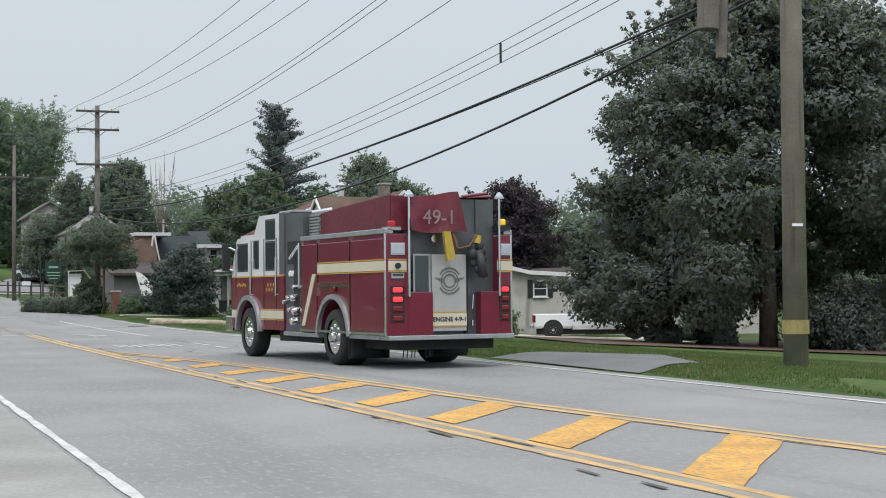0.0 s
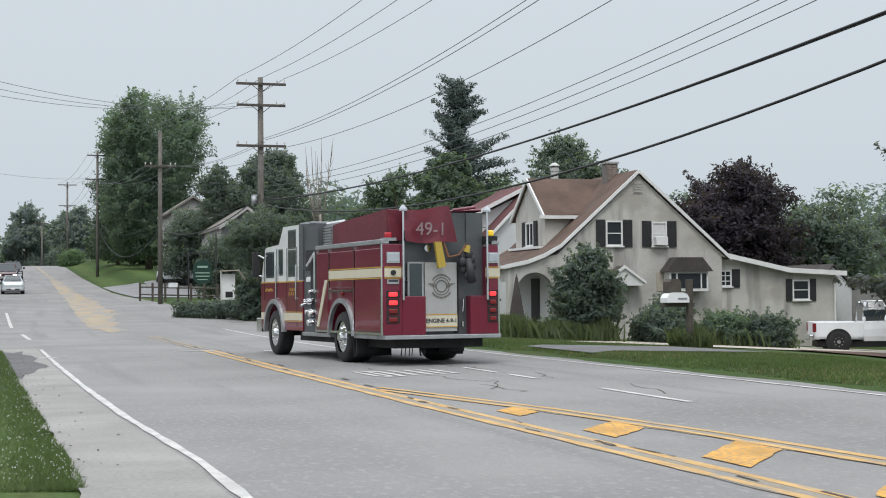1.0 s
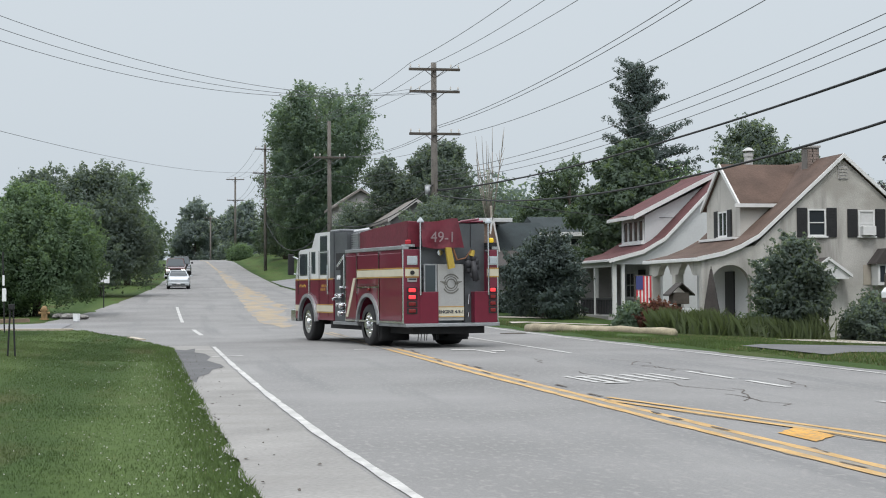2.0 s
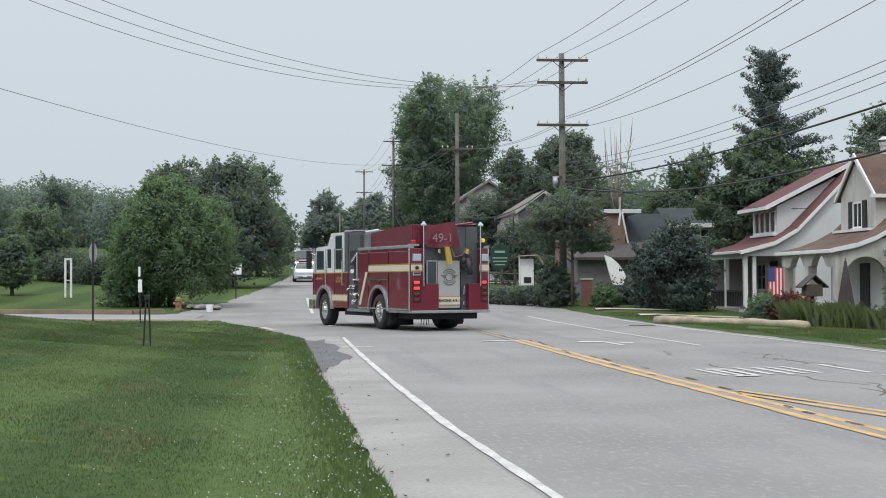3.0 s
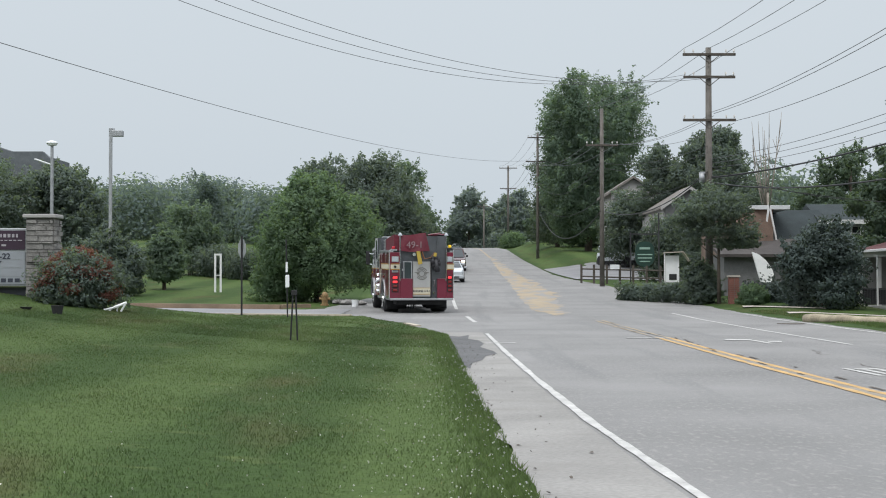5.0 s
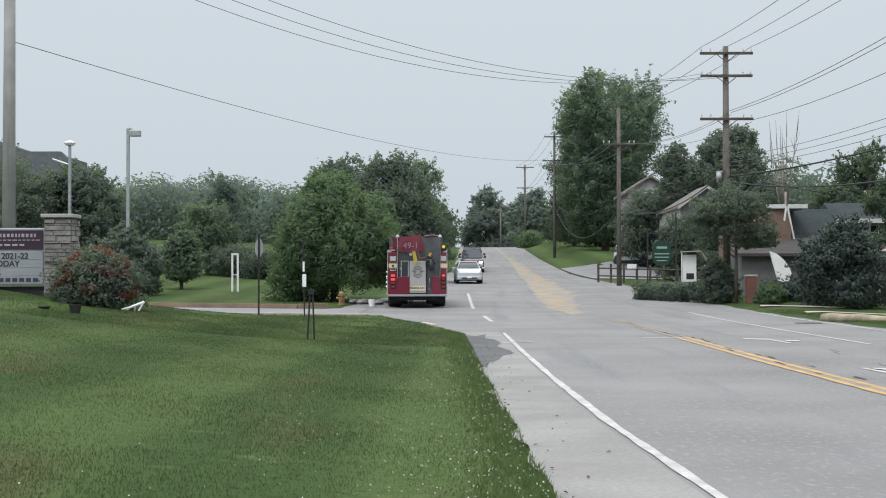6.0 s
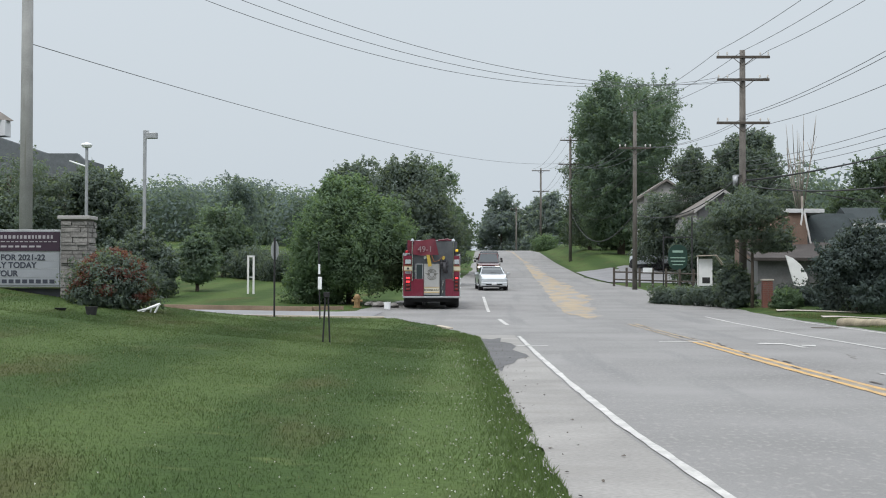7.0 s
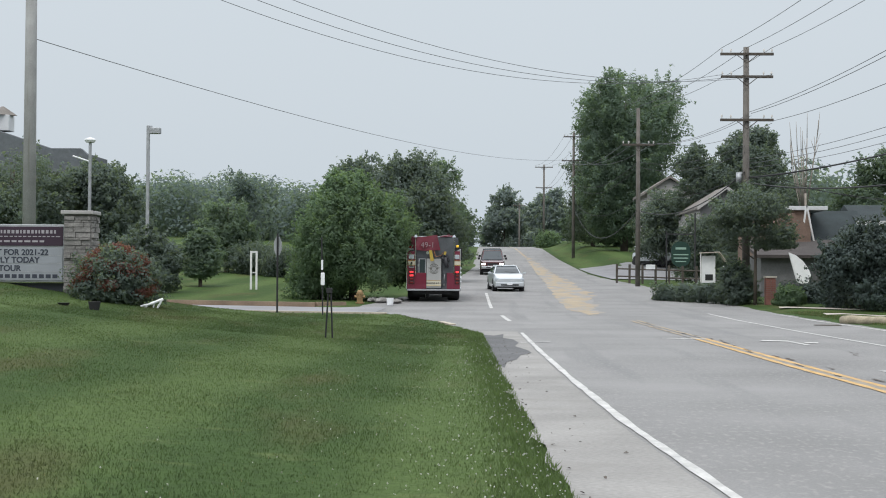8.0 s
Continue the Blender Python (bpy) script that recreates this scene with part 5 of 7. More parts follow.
P("rear_lamp", rods(((-0.28, 0.02, 2.3), (-0.28, 0.2, 2.3), 0.07, 0.05), seg=12), CHROME)
P("grab_handle", rods(((0.5, 0.1, 1.05), (0.52, 0.1, 1.3), 0.02), seg=8), CHROME)
P("hose_cap", rods(((0.5, 0.1, 0.75), (0.5, 0.1, 0.85), 0.03), seg=8), CHROME)
# pump panel
pump = P("pump_module", boxes((-1.2, 1.2, 4.02, 5.0, 0.56, 2.95)), BRUSHED, label="grey steel pump panel module")
for s in (-1, 1):
    # raised near-black plate: the opening's inner shade put into colour
    P("recess_shade_plate", boxes((*sorted((s * 1.19, s * 1.215)), 4.08, 4.5, 0.9, 2.4)), UNDER, pump)
    P("panel_hatch", boxes((*sorted((s * 1.19, s * 1.215)), 4.5, 4.85, 1.95, 2.4)), UNDER, pump)
    for (y, z, r) in ((4.3, 1.28, 0.07), (4.22, 1.02, 0.08), (4.45, 1.05, 0.06), (4.3, 0.82, 0.09), (4.55, 1.3, 0.05), (4.2, 1.5, 0.05), (4.75, 1.2, 0.05)):
        P("valve", rods(((s * 1.2, y, z), (s * 1.36, y, z - 0.03), r, r * 0.8), seg=12), CHROME, pump)
    P("grab_bar", rods(((s * 1.26, 4.1, 1.45), (s * 1.26, 4.1, 2.35), 0.022), ((s * 1.26, 4.12, 2.3), (s * 1.3, 4.5, 2.05), 0.03), seg=8), CHROME, pump)
    P("gauge", rods(((s * 1.2, 4.7, 1.75), (s * 1.23, 4.7, 1.75), 0.06), ((s * 1.2, 4.56, 1.75), (s * 1.23, 4.56, 1.75), 0.06), seg=14), SIGN_WHITE, pump)
P("deck_gun", rods(((-0.9, 4.3, 2.95), (-0.5, 4.2, 3.02), 0.06), seg=10), STEEL_GREY, pump)
# cab
cab_line = [(5.02, 0.6), (AX_F - 0.7, 0.6)] + arc(AX_F, 0.53, 0.71, 174, 6, 16) + [(AX_F + 0.7, 0.6), (8.25, 0.6), (8.3, 0.75), (8.3, 1.72), (5.02, 1.72)]
cab = P("cab_lower", prism(cab_line, "x", -1.23, 1.23), RED_PAINT, label="red lower cab")
cab_up = P("cab_upper", prism([(5.02, 1.72), (8.3, 1.72), (8.22, 2.02), (8.0, 2.5), (7.9, 2.56), (6.85, 2.6), (6.55, 2.95), (6.5, 3.0), (5.02, 3.0)], "x", -1.22, 1.22), WHITE_CAB, label="white upper cab with raised rear roof")
P("cab_rear_panel", boxes((-1.225, 1.225, 5.0, 5.3, 1.74, 3.005)), BRUSHED)
P("roof_rail", boxes((-1.0, 1.0, 5.1, 5.9, 3.02, 3.07), bevel=0.01), STEEL_GREY)
P("light_bar", boxes((-0.95, 0.95, 7.1, 7.4, 2.6, 2.74), bevel=0.03), LAMP_RED_OFF, cab_up, "red roof light bar")
P("windscreen", prism([(8.235, 2.0), (8.02, 2.47), (8.035, 2.48), (8.25, 2.01)], "x", -1.05, 1.05), CAR_GLASS, cab_up)
for s in (-1, 1):
    xs_ = sorted((s * 1.215, s * 1.228))
    for a, b, z0, z1 in ((5.55, 6.1, 1.86, 2.42), (5.55, 6.1, 2.5, 2.88), (6.55, 6.85, 1.9, 2.46), (7.25, 7.9, 1.86, 2.42)):
        P("side_window", boxes((*xs_, a, b, z0, z1), bevel=0.004), CAR_GLASS, cab_up)
        P("window_trim", boxes((*sorted((s * 1.218, s * 1.224)), a - 0.03, b + 0.03, z0 - 0.03, z1 + 0.03)), CHROME, cab_up)
    for y in (5.45, 6.2, 7.0, 8.0):
        P("door_seam", boxes((*sorted((s * 1.226, s * 1.236)), y - 0.008, y + 0.008, 0.7 if y < 6.4 else 1.3, 2.5)), UNDER, cab)
    for y in (5.4, 6.95):
        P("grab_bar", rods(((s * 1.27, y, 1.3), (s * 1.27, y, 2.1), 0.018), ((s * 1.2, y, 1.33), (s * 1.27, y, 1.33), 0.014), ((s * 1.2, y, 2.07), (s * 1.27, y, 2.07), 0.014), seg=8), CHROME, cab)
    P("cab_stripe", boxes((*sorted((s * 1.222, s * 1.24)), 5.04, AX_F - 0.72, 0.83, 1.0)), CREAM, cab)
    P("cab_stripe", boxes((*sorted((s * 1.222, s * 1.24)), AX_F + 0.74, 8.26, 0.83, 1.0)), CREAM, cab)
    for z in (0.80, 1.01):
        P("stripe_edge", boxes((*sorted((s * 1.222, s * 1.238)), 5.04, AX_F - 0.72, z, z + 0.02)), GOLD, cab)
    P("cab_top_stripe", boxes((*sorted((s * 1.222, s * 1.238)), 5.04, 8.28, 1.70, 1.73)), GOLD, cab)
    for k in range(6):
        P("door_lettering", boxes((*sorted((s * 1.226, s * 1.238)), 7.35 + 0.1 * k, 7.41 + 0.1 * k, 1.5 + 0.03 * (k % 3 == 1), 1.56 + 0.03 * (k % 3 == 1))), GOLD, cab)
        P("door_lettering", boxes((*sorted((s * 1.226, s * 1.238)), 5.6 + 0.08 * k, 5.65 + 0.08 * k, 1.5 - 0.1 * (k % 2), 1.57 - 0.1 * (k % 2))), GOLD, cab)
    arch = bmesh.new()
    o = arc(AX_F, 0.53, 0.79, 178, 2, 20)
    i_ = arc(AX_F, 0.53, 0.69, 178, 2, 20)
    for k in range(20):
        vs = [arch.verts.new((x, p[0], p[1])) for p in (o[k], o[k + 1], i_[k + 1], i_[k]) for x in (s * 1.2, s * 1.30)]
        for q in ((0, 2, 4, 6), (1, 7, 5, 3), (0, 1, 3, 2), (4, 5, 7, 6)):
            arch.faces.new([vs[j] for j in q])
    P("wheel_arch_trim", arch, TREAD, cab, "bright wheel arch trim")
    P("mirror_arm", rods(((s * 1.2, 8.05, 2.3), (s * 1.4, 8.22, 2.42), 0.02), seg=6), CHROME, cab)
    P("mirror_arm", rods(((s * 1.2, 8.1, 1.85), (s * 1.4, 8.22, 1.92), 0.02), seg=6), CHROME, cab)
    P("mirror", boxes((*sorted((s * 1.3, s * 1.48)), 8.16, 8.26, 1.86, 2.46), bevel=0.02), UNDER, cab, "black door mirror")
P("front_bumper", boxes((-1.24, 1.24, 8.28, 8.69, 0.52, 0.86), bevel=0.02), CHROME, label="bright front bumper")
P("grille", boxes((-0.7, 0.7, 8.29, 8.33, 0.95, 1.6)), CHROME)
engine_wheels = [wheel(engine, -1.08, AX_F, RW, 0.34, -1), wheel(engine, 1.08, AX_F, RW, 0.34, 1), wheel(engine, -0.96, AX_R, RW, 0.58, -1), wheel(engine, 0.96, AX_R, RW, 0.58, 1)]


# ---- cars ----


def loft(sections, material, name, parent, label=""):
    """A body shell through cross sections: rows of y, half width, z low, z high, rounding of the top."""
    bm = bmesh.new()
    rings = []
    for y, w, z0, z1, top in sections:
        ring = [(-w * 0.94, z0), (-w, z0 + (z1 - z0) * 0.25), (-w, z0 + (z1 - z0) * 0.6), (-w * top, z1 - 0.02), (-w * top * 0.9, z1), (w * top * 0.9, z1), (w * top, z1 - 0.02), (w, z0 + (z1 - z0) * 0.6), (w, z0 + (z1 - z0) * 0.25), (w * 0.94, z0)]
        rings.append([bm.verts.new((x, y, z)) for x, z in ring])
    for a, b in zip(rings, rings[1:]):
        for i in range(10):
            bm.faces.new((a[i], a[(i + 1) % 10], b[(i + 1) % 10], b[i]))
    bm.faces.new(rings[0])
    bm.faces.new(rings[-1][::-1])
    return part(name, bm, material, parent, label)


def car(name, paint, label, kind, lit=False):
    """A car or pickup with its nose towards +y, standing on z = 0."""
    t = thing(name, pose(0, 0, 0), label, "car" if kind != "pickup" else "pickup truck")
    if kind == "sedan":
        L, w, r = 4.7, 0.88, 0.32
        loft([(-2.3, 0.78, 0.32, 0.9, 0.9), (-2.2, 0.84, 0.25, 1.0, 0.9), (-1.3, w, 0.22, 1.02, 0.93), (0.95, w, 0.22, 1.0, 0.93), (1.7, 0.87, 0.22, 0.95, 0.9), (2.1, 0.83, 0.24, 0.86, 0.87), (2.25, 0.8, 0.27, 0.79, 0.85), (2.33, 0.74, 0.32, 0.72, 0.84)], paint, "body", t)
        loft([(-1.75, 0.74, 0.97, 1.02, 0.95), (-1.3, 0.76, 0.97, 1.26, 0.82), (-0.95, 0.76, 0.97, 1.37, 0.76), (0.2, 0.76, 0.97, 1.39, 0.76), (0.62, 0.77, 0.97, 1.22, 0.84), (1.02, 0.77, 0.95, 1.0, 0.95)], CAR_GLASS, "glasshouse", t)
        part("roof", boxes((-0.56, 0.56, -0.95, 0.26, 1.37, 1.42), bevel=0.024), paint, t)
        part("wiper", rods(((-0.5, 0.98, 1.02), (0.1, 0.88, 1.08), 0.012), seg=6), UNDER, t)
        for s in (-1, 1):
            for row in (((s * 0.73, 1.02, 0.98), (s * 0.57, 0.22, 1.39), 0.032), ((s * 0.72, -1.7, 1.0), (s * 0.57, -0.95, 1.38), 0.05)):
                part("pillar", rods(row, seg=8), paint, t)
        hood_y, lamp_z, axles = 2.3, 0.66, (-1.35, 1.4)
    else:
        L, w, r = 5.7, 0.98, 0.40
        loft([(0.6, w, 0.42, 1.18, 0.95), (1.6, w, 0.42, 1.16, 0.94), (2.55, 0.95, 0.45, 1.12, 0.92), (2.85, 0.88, 0.5, 1.02, 0.92)], paint, "bonnet", t)
        loft([(-1.0, w, 0.42, 1.15, 0.96), (0.7, w, 0.42, 1.17, 0.96)], paint, "cab_lower", t)
        loft([(-1.0, 0.88, 1.14, 1.80, 0.82), (-0.8, 0.88, 1.14, 1.86, 0.82), (0.3, 0.88, 1.14, 1.86, 0.82), (1.1, 0.88, 1.14, 1.2, 0.94)], CAR_GLASS, "glasshouse", t)
        part("roof", boxes((-0.7, 0.7, -0.85, 0.3, 1.845, 1.90), bevel=0.02), paint, t)
        for s in (-1, 1):
            for row in (((s * 0.84, 1.05, 1.16), (s * 0.7, 0.3, 1.86), 0.04), ((s * 0.88, -0.2, 1.16), (s * 0.73, -0.2, 1.86), 0.05), ((s * 0.86, -0.98, 1.16), (s * 0.7, -0.9, 1.84), 0.06)):
                part("pillar", rods(row, seg=8), paint, t)
        if kind == "pickup":
            part("bed", boxes((-w, -w + 0.06, -2.8, -1.02, 0.5, 1.12), (w - 0.06, w, -2.8, -1.02, 0.5, 1.12), (-w, w, -2.8, -2.74, 0.5, 1.12), (-w, w, -2.8, -1.02, 0.5, 0.6), bevel=0.015), paint, t)
            part("tail_lamp", boxes((-w - 0.005, -w + 0.1, -2.83, -2.7, 0.75, 1.08), bevel=0.01), LAMP_RED_OFF, t)
            part("tail_lamp", boxes((w - 0.1, w + 0.005, -2.83, -2.7, 0.75, 1.08), bevel=0.01), LAMP_RED_OFF, t)
            part("rear_bumper", boxes((-w, w, -2.95, -2.8, 0.45, 0.65), bevel=0.02), CHROME, t)
        else:
            loft([(-2.5, 0.9, 0.45, 1.15, 0.94), (-1.0, w, 0.42, 1.15, 0.95)], paint, "rear_body", t)
            loft([(-2.45, 0.84, 1.14, 1.75, 0.84), (-0.95, 0.88, 1.14, 1.84, 0.82)], paint, "rear_cabin", t)
        hood_y, lamp_z, axles = 2.84, 0.86, (-1.9, 1.85)
    hw = w * 0.72
    for s in (-1, 1):
        part("headlamp", boxes((s * hw - 0.17, s * hw + 0.17, hood_y - 0.12, hood_y + 0.02, lamp_z - 0.08, lamp_z + 0.08), bevel=0.02), LAMP_LIT if lit else LAMP_CLEAR, t)
        part("mirror", boxes(*[(*sorted((s * w, s * (w + 0.2))), 0.75 if kind != "sedan" else 0.7, 0.85 if kind != "sedan" else 0.8, 1.18 if kind != "sedan" else 0.95, 1.36 if kind != "sedan" else 1.06)], bevel=0.02), paint if kind == "sedan" else UNDER, t)
    part("grille", boxes((-0.42, 0.42, hood_y - 0.1, hood_y + 0.015, lamp_z - 0.1, lamp_z + 0.07), bevel=0.01), UNDER, t)
    part("front_bumper", boxes((-w * 0.9, w * 0.9, hood_y - 0.25, hood_y + 0.08, lamp_z - 0.36, lamp_z - 0.14), bevel=0.03), paint if kind == "sedan" else CHROME, t)
    part("air_intake", boxes((-0.5, 0.5, hood_y, hood_y + 0.09, lamp_z - 0.32, lamp_z - 0.24)), UNDER, t)
    part("number_plate", boxes((-0.15, 0.15, hood_y + 0.08, hood_y + 0.1, lamp_z - 0.28, lamp_z - 0.18)), SIGN_WHITE, t)
    part("underbody", boxes((-w * 0.85, w * 0.85, -L / 2 + 0.2, L / 2 - 0.2, 0.2, 0.42)), UNDER, t)
    wheels = [wheel(t, s * (w - 0.1), y, r, 0.22, s) for y in axles for s in (-1, 1)]
    for s in (-1, 1):
        for y in axles:
            part("wheel_well", rods(((s * (w - 0.25), y, r + 0.02), (s * (w + 0.004), y, r + 0.02), r * 1.16), seg=24), UNDER, t)
    return t, wheels


silver, silver_wheels = car("sedan", SILVER_CAR, "silver four-door sedan driving towards the viewer", "sedan")
maroon, maroon_wheels = car("pickup_truck", MAROON_CAR, "dark red pickup truck with lit headlamps", "pickup", True)
suv, suv_wheels = car("estate_car", BLACK_CAR, "black sport utility vehicle behind the pickup", "suv")
white_pickup, _w = car("pickup_truck", WHITE_CAR, "white pickup truck parked on the pale drive", "pickup")
white_pickup.matrix_basis = pose(31.5, 44.4, float(land_z(31.5, 44.4)) + 0.03, 0, 0, -114)
white_van, _w = car("pickup_truck", SILVER_CAR, "silver-grey truck parked before the shop", "suv")
white_van.matrix_basis = pose(azx(6.8, 126), 126, float(land_z(15.0, 126)) + 0.07, 0, 0, -150)

# ---- houses ----


def window(parent, m, w, h, shutters=0.0, bars=(1, 1), glass=None, frame_w=0.06):
    """A window in the plane y = 0 of m, facing -y: frame, panes, sill and maybe shutters."""
    f = part("window_frame", boxes((-w / 2, w / 2, -0.05, 0.06, h / 2 - frame_w, h / 2), (-w / 2, w / 2, -0.05, 0.06, -h / 2, -h / 2 + frame_w), (-w / 2, -w / 2 + frame_w, -0.05, 0.06, -h / 2 + frame_w, h / 2 - frame_w), (w / 2 - frame_w, w / 2, -0.05, 0.06, -h / 2 + frame_w, h / 2 - frame_w), *[(-w / 2 + w * i / (bars[0] + 1) - 0.02, -w / 2 + w * i / (bars[0] + 1) + 0.02, -0.04, 0.02, -h / 2 + frame_w, h / 2 - frame_w) for i in range(1, bars[0] + 1)], *[(-w / 2 + frame_w, w / 2 - frame_w, -0.035, 0.02, -h / 2 + h * i / (bars[1] + 1) - 0.02, -h / 2 + h * i / (bars[1] + 1) + 0.02) for i in range(1, bars[1] + 1)]), TRIM, parent)
    f.matrix_basis = m
    part("pane", boxes((-w / 2 + 0.03, w / 2 - 0.03, -0.012, 0.0, -h / 2 + 0.03, h / 2 - 0.03)), glass or WINDOW_GLASS, f)
    part("sill", boxes((-w / 2 - 0.05, w / 2 + 0.05, -0.12, 0.04, -h / 2 - 0.06, -h / 2), bevel=0.01), TRIM, f)
    if shutters:
        for s in (-1, 1):
            x0, x1 = sorted((s * (w / 2 + 0.03), s * (w / 2 + 0.03 + shutters)))
            bm = boxes((x0, x1, -0.05, -0.02, -h / 2 - 0.04, h / 2 + 0.04))
            for i in range(9):
                z = -h / 2 + (i + 0.5) * h / 9
                box(bm, x0 + 0.04, x1 - 0.04, -0.065, -0.045, z - h / 30, z + h / 30)
            part("shutter", bm, BLACK_PAINT, f, "black louvred shutter")
    return f


def front(x, y, z):
    return pose(x, y, z)


def west(x, y, z):
    return pose(x, y, z, 0, 0, -90)


def slab(line, thick, y0, y1):
    """A roof slab under a falling line in x, z."""
    return prism(list(line) + [(x, z - thick) for x, z in reversed(line)], "y", y0, y1)


h1 = thing("gable_house", pose(0, 0, 0), "old white stucco gable house with brown shingle roof and stains", "house")
Y1 = 51.5
part("gable_wall", prism([(21.2, -0.9), (28.4, -0.9), (28.4, 3.0), (24.69, 6.22), (21.2, 3.0)], "y", Y1, Y1 + 0.3), STUCCO, h1, "stained white stucco gable wall")
part("west_wall", boxes((21.2, 21.45, Y1 + 0.3, 57.5, -0.9, 3.0)), STUCCO, h1)
part("back_wall", prism([(21.2, -0.9), (28.4, -0.9), (28.4, 3.0), (24.69, 6.22), (21.2, 3.0)], "y", 57.5, 57.7), STUCCO, h1)
part("east_wall", boxes((28.15, 28.4, Y1 + 0.3, 57.5, -0.9, 3.0)), STUCCO, h1)
r1 = part("roof", slab([(18.95, 2.56), (19.9, 2.76), (20.6, 3.02), (21.3, 3.4), (24.69, 6.42)], 0.12, Y1 - 0.10, 57.7), ROOF_BROWN, h1, "brown shingle roof sweeping over the porch")
part("roof_side", slab([(24.69, 6.42), (28.75, 2.9)], 0.12, Y1 - 0.10, 57.7), ROOF_BROWN, r1)
part("barge_board", slab([(18.9, 2.565), (19.9, 2.765), (20.6, 3.025), (21.3, 3.405), (24.69, 6.425)], 0.16, Y1 - 0.16, Y1 - 0.10), TRIM, r1, "white barge board")
part("barge_board", slab([(24.69, 6.425), (28.78, 2.88)], 0.16, Y1 - 0.16, Y1 - 0.10), TRIM, r1, "white barge board")
part("gutter", boxes((18.86, 18.96, Y1 - 0.10, 57.7, 2.40, 2.54), bevel=0.02), TRIM, r1)
part("vent", boxes((24.5, 24.88, Y1 - 0.03, Y1 + 0.02, 5.45, 5.95)), WALL_GREY, h1)
for zx in range(4):
    part("vent_slat", boxes((24.53, 24.85, Y1 - 0.05, Y1 - 0.03, 5.5 + 0.11 * zx, 5.56 + 0.11 * zx)), STUCCO, h1)
window(h1, front(23.62, Y1, 3.83), 0.72, 1.02, 0.4, bars=(0, 1))
w2 = window(h1, front(25.6, Y1, 3.81), 0.66, 0.98, 0.4, bars=(0, 1), glass=CURTAIN)
part("air_conditioner", boxes((-0.26, 0.26, -0.3, 0.0, -0.46, -0.12), bevel=0.01), TRIM, w2, "white window air conditioner")
window(h1, front(28.78, Y1 + 0.45, 2.0), 0.55, 0.68, 0.36, bars=(1, 2))
# bay window
bay = part("bay_window", boxes((25.78, 27.5, Y1 - 0.55, Y1, 1.48, 2.28)), TRIM, h1, "white bay window with dark hipped roof")
part("bay_roof", prism([(25.6, 2.28), (27.68, 2.28), (27.2, 2.85), (26.05, 2.85)], "y", Y1 - 0.68, Y1 - 0.01), ROOF_DARK, bay)
part("pane", boxes((26.15, 27.15, Y1 - 0.57, Y1 - 0.54, 1.6, 2.2)), WINDOW_GLASS, bay)
for x in (25.86, 27.22):
    part("pane", boxes((x, x + 0.2, Y1 - 0.565, Y1 - 0.54, 1.6, 2.2)), WINDOW_GLASS, bay)
part("bay_panel", boxes((25.45, 25.76, Y1 - 0.03, Y1, 1.5, 2.25)), WALL_TAN, h1)
# small white gabled hood
hood = part("door_hood", prism([(22.9, 1.72), (24.55, 1.72), (24.55, 1.86), (23.75, 2.42), (22.9, 1.86)], "y", Y1 - 0.7, Y1), TRIM, h1, "small white gabled door hood")
part("hood_roof", slab([(22.8, 1.88), (23.75, 2.52), (24.65, 1.88)], 0.07, Y1 - 0.7, Y1), ROOF_DARK, hood)
part("hood_board", slab([(22.78, 1.89), (23.75, 2.53), (24.67, 1.89)], 0.12, Y1 - 0.78, Y1 - 0.7), TRIM, hood, "white hood board")
# dormer to the road
part("dormer_wall", prism([(53.2, 3.25), (56.75, 3.25), (56.75, 4.7), (55.0, 6.12), (53.2, 4.7)], "x", 21.3, 21.5), STUCCO, h1, "stucco dormer gable")
part("dormer_side", prism([(21.5, 3.3), (21.5, 4.62), (22.8, 4.7)], "y", 53.2, 53.35), STUCCO, h1)
dr = bmesh.new()
for s in (-1, 1):
    a = [(21.2, 55.0, 6.29), (24.5, 55.0, 6.29), (23.0, 55.0 + s * 2.05, 4.68), (21.2, 55.0 + s * 2.05, 4.62)]
    lo = [dr.verts.new(p) for p in a]
    hi = [dr.verts.new((p[0], p[1], p[2] - 0.12)) for p in a]
    dr.faces.new(lo)
    dr.faces.new(hi[::-1])
    for i in range(4):
        dr.faces.new((lo[i], lo[(i + 1) % 4], hi[(i + 1) % 4], hi[i]))
part("dormer_roof", dr, ROOF_BROWN, h1, "brown shingle dormer roof")
db = bmesh.new()
for s in (-1, 1):
    a = [(55.0, 6.31), (55.0 + s * 2.07, 4.63), (55.0 + s * 2.07, 4.46), (55.0, 6.11)]
    lo, hi = [db.verts.new((21.13, u, v)) for u, v in a], [db.verts.new((21.2, u, v)) for u, v in a]
    db.faces.new(lo)
    db.faces.new(hi[::-1])
    for i in range(4):
        db.faces.new((lo[i], lo[(i + 1) % 4], hi[(i + 1) % 4], hi[i]))
part("dormer_barge_board", db, TRIM, h1, "white dormer barge board")
part("dormer_eave", boxes((21.0, 22.9, 52.9, 53.0, 4.48, 4.62)), TRIM, h1)
window(h1, west(21.3, 54.95, 3.92), 0.95, 1.0, 0.42, bars=(1, 0))
part("dormer_sill", boxes((20.95, 21.3, 53.1, 56.8, 3.27, 3.37)), TRIM, h1)
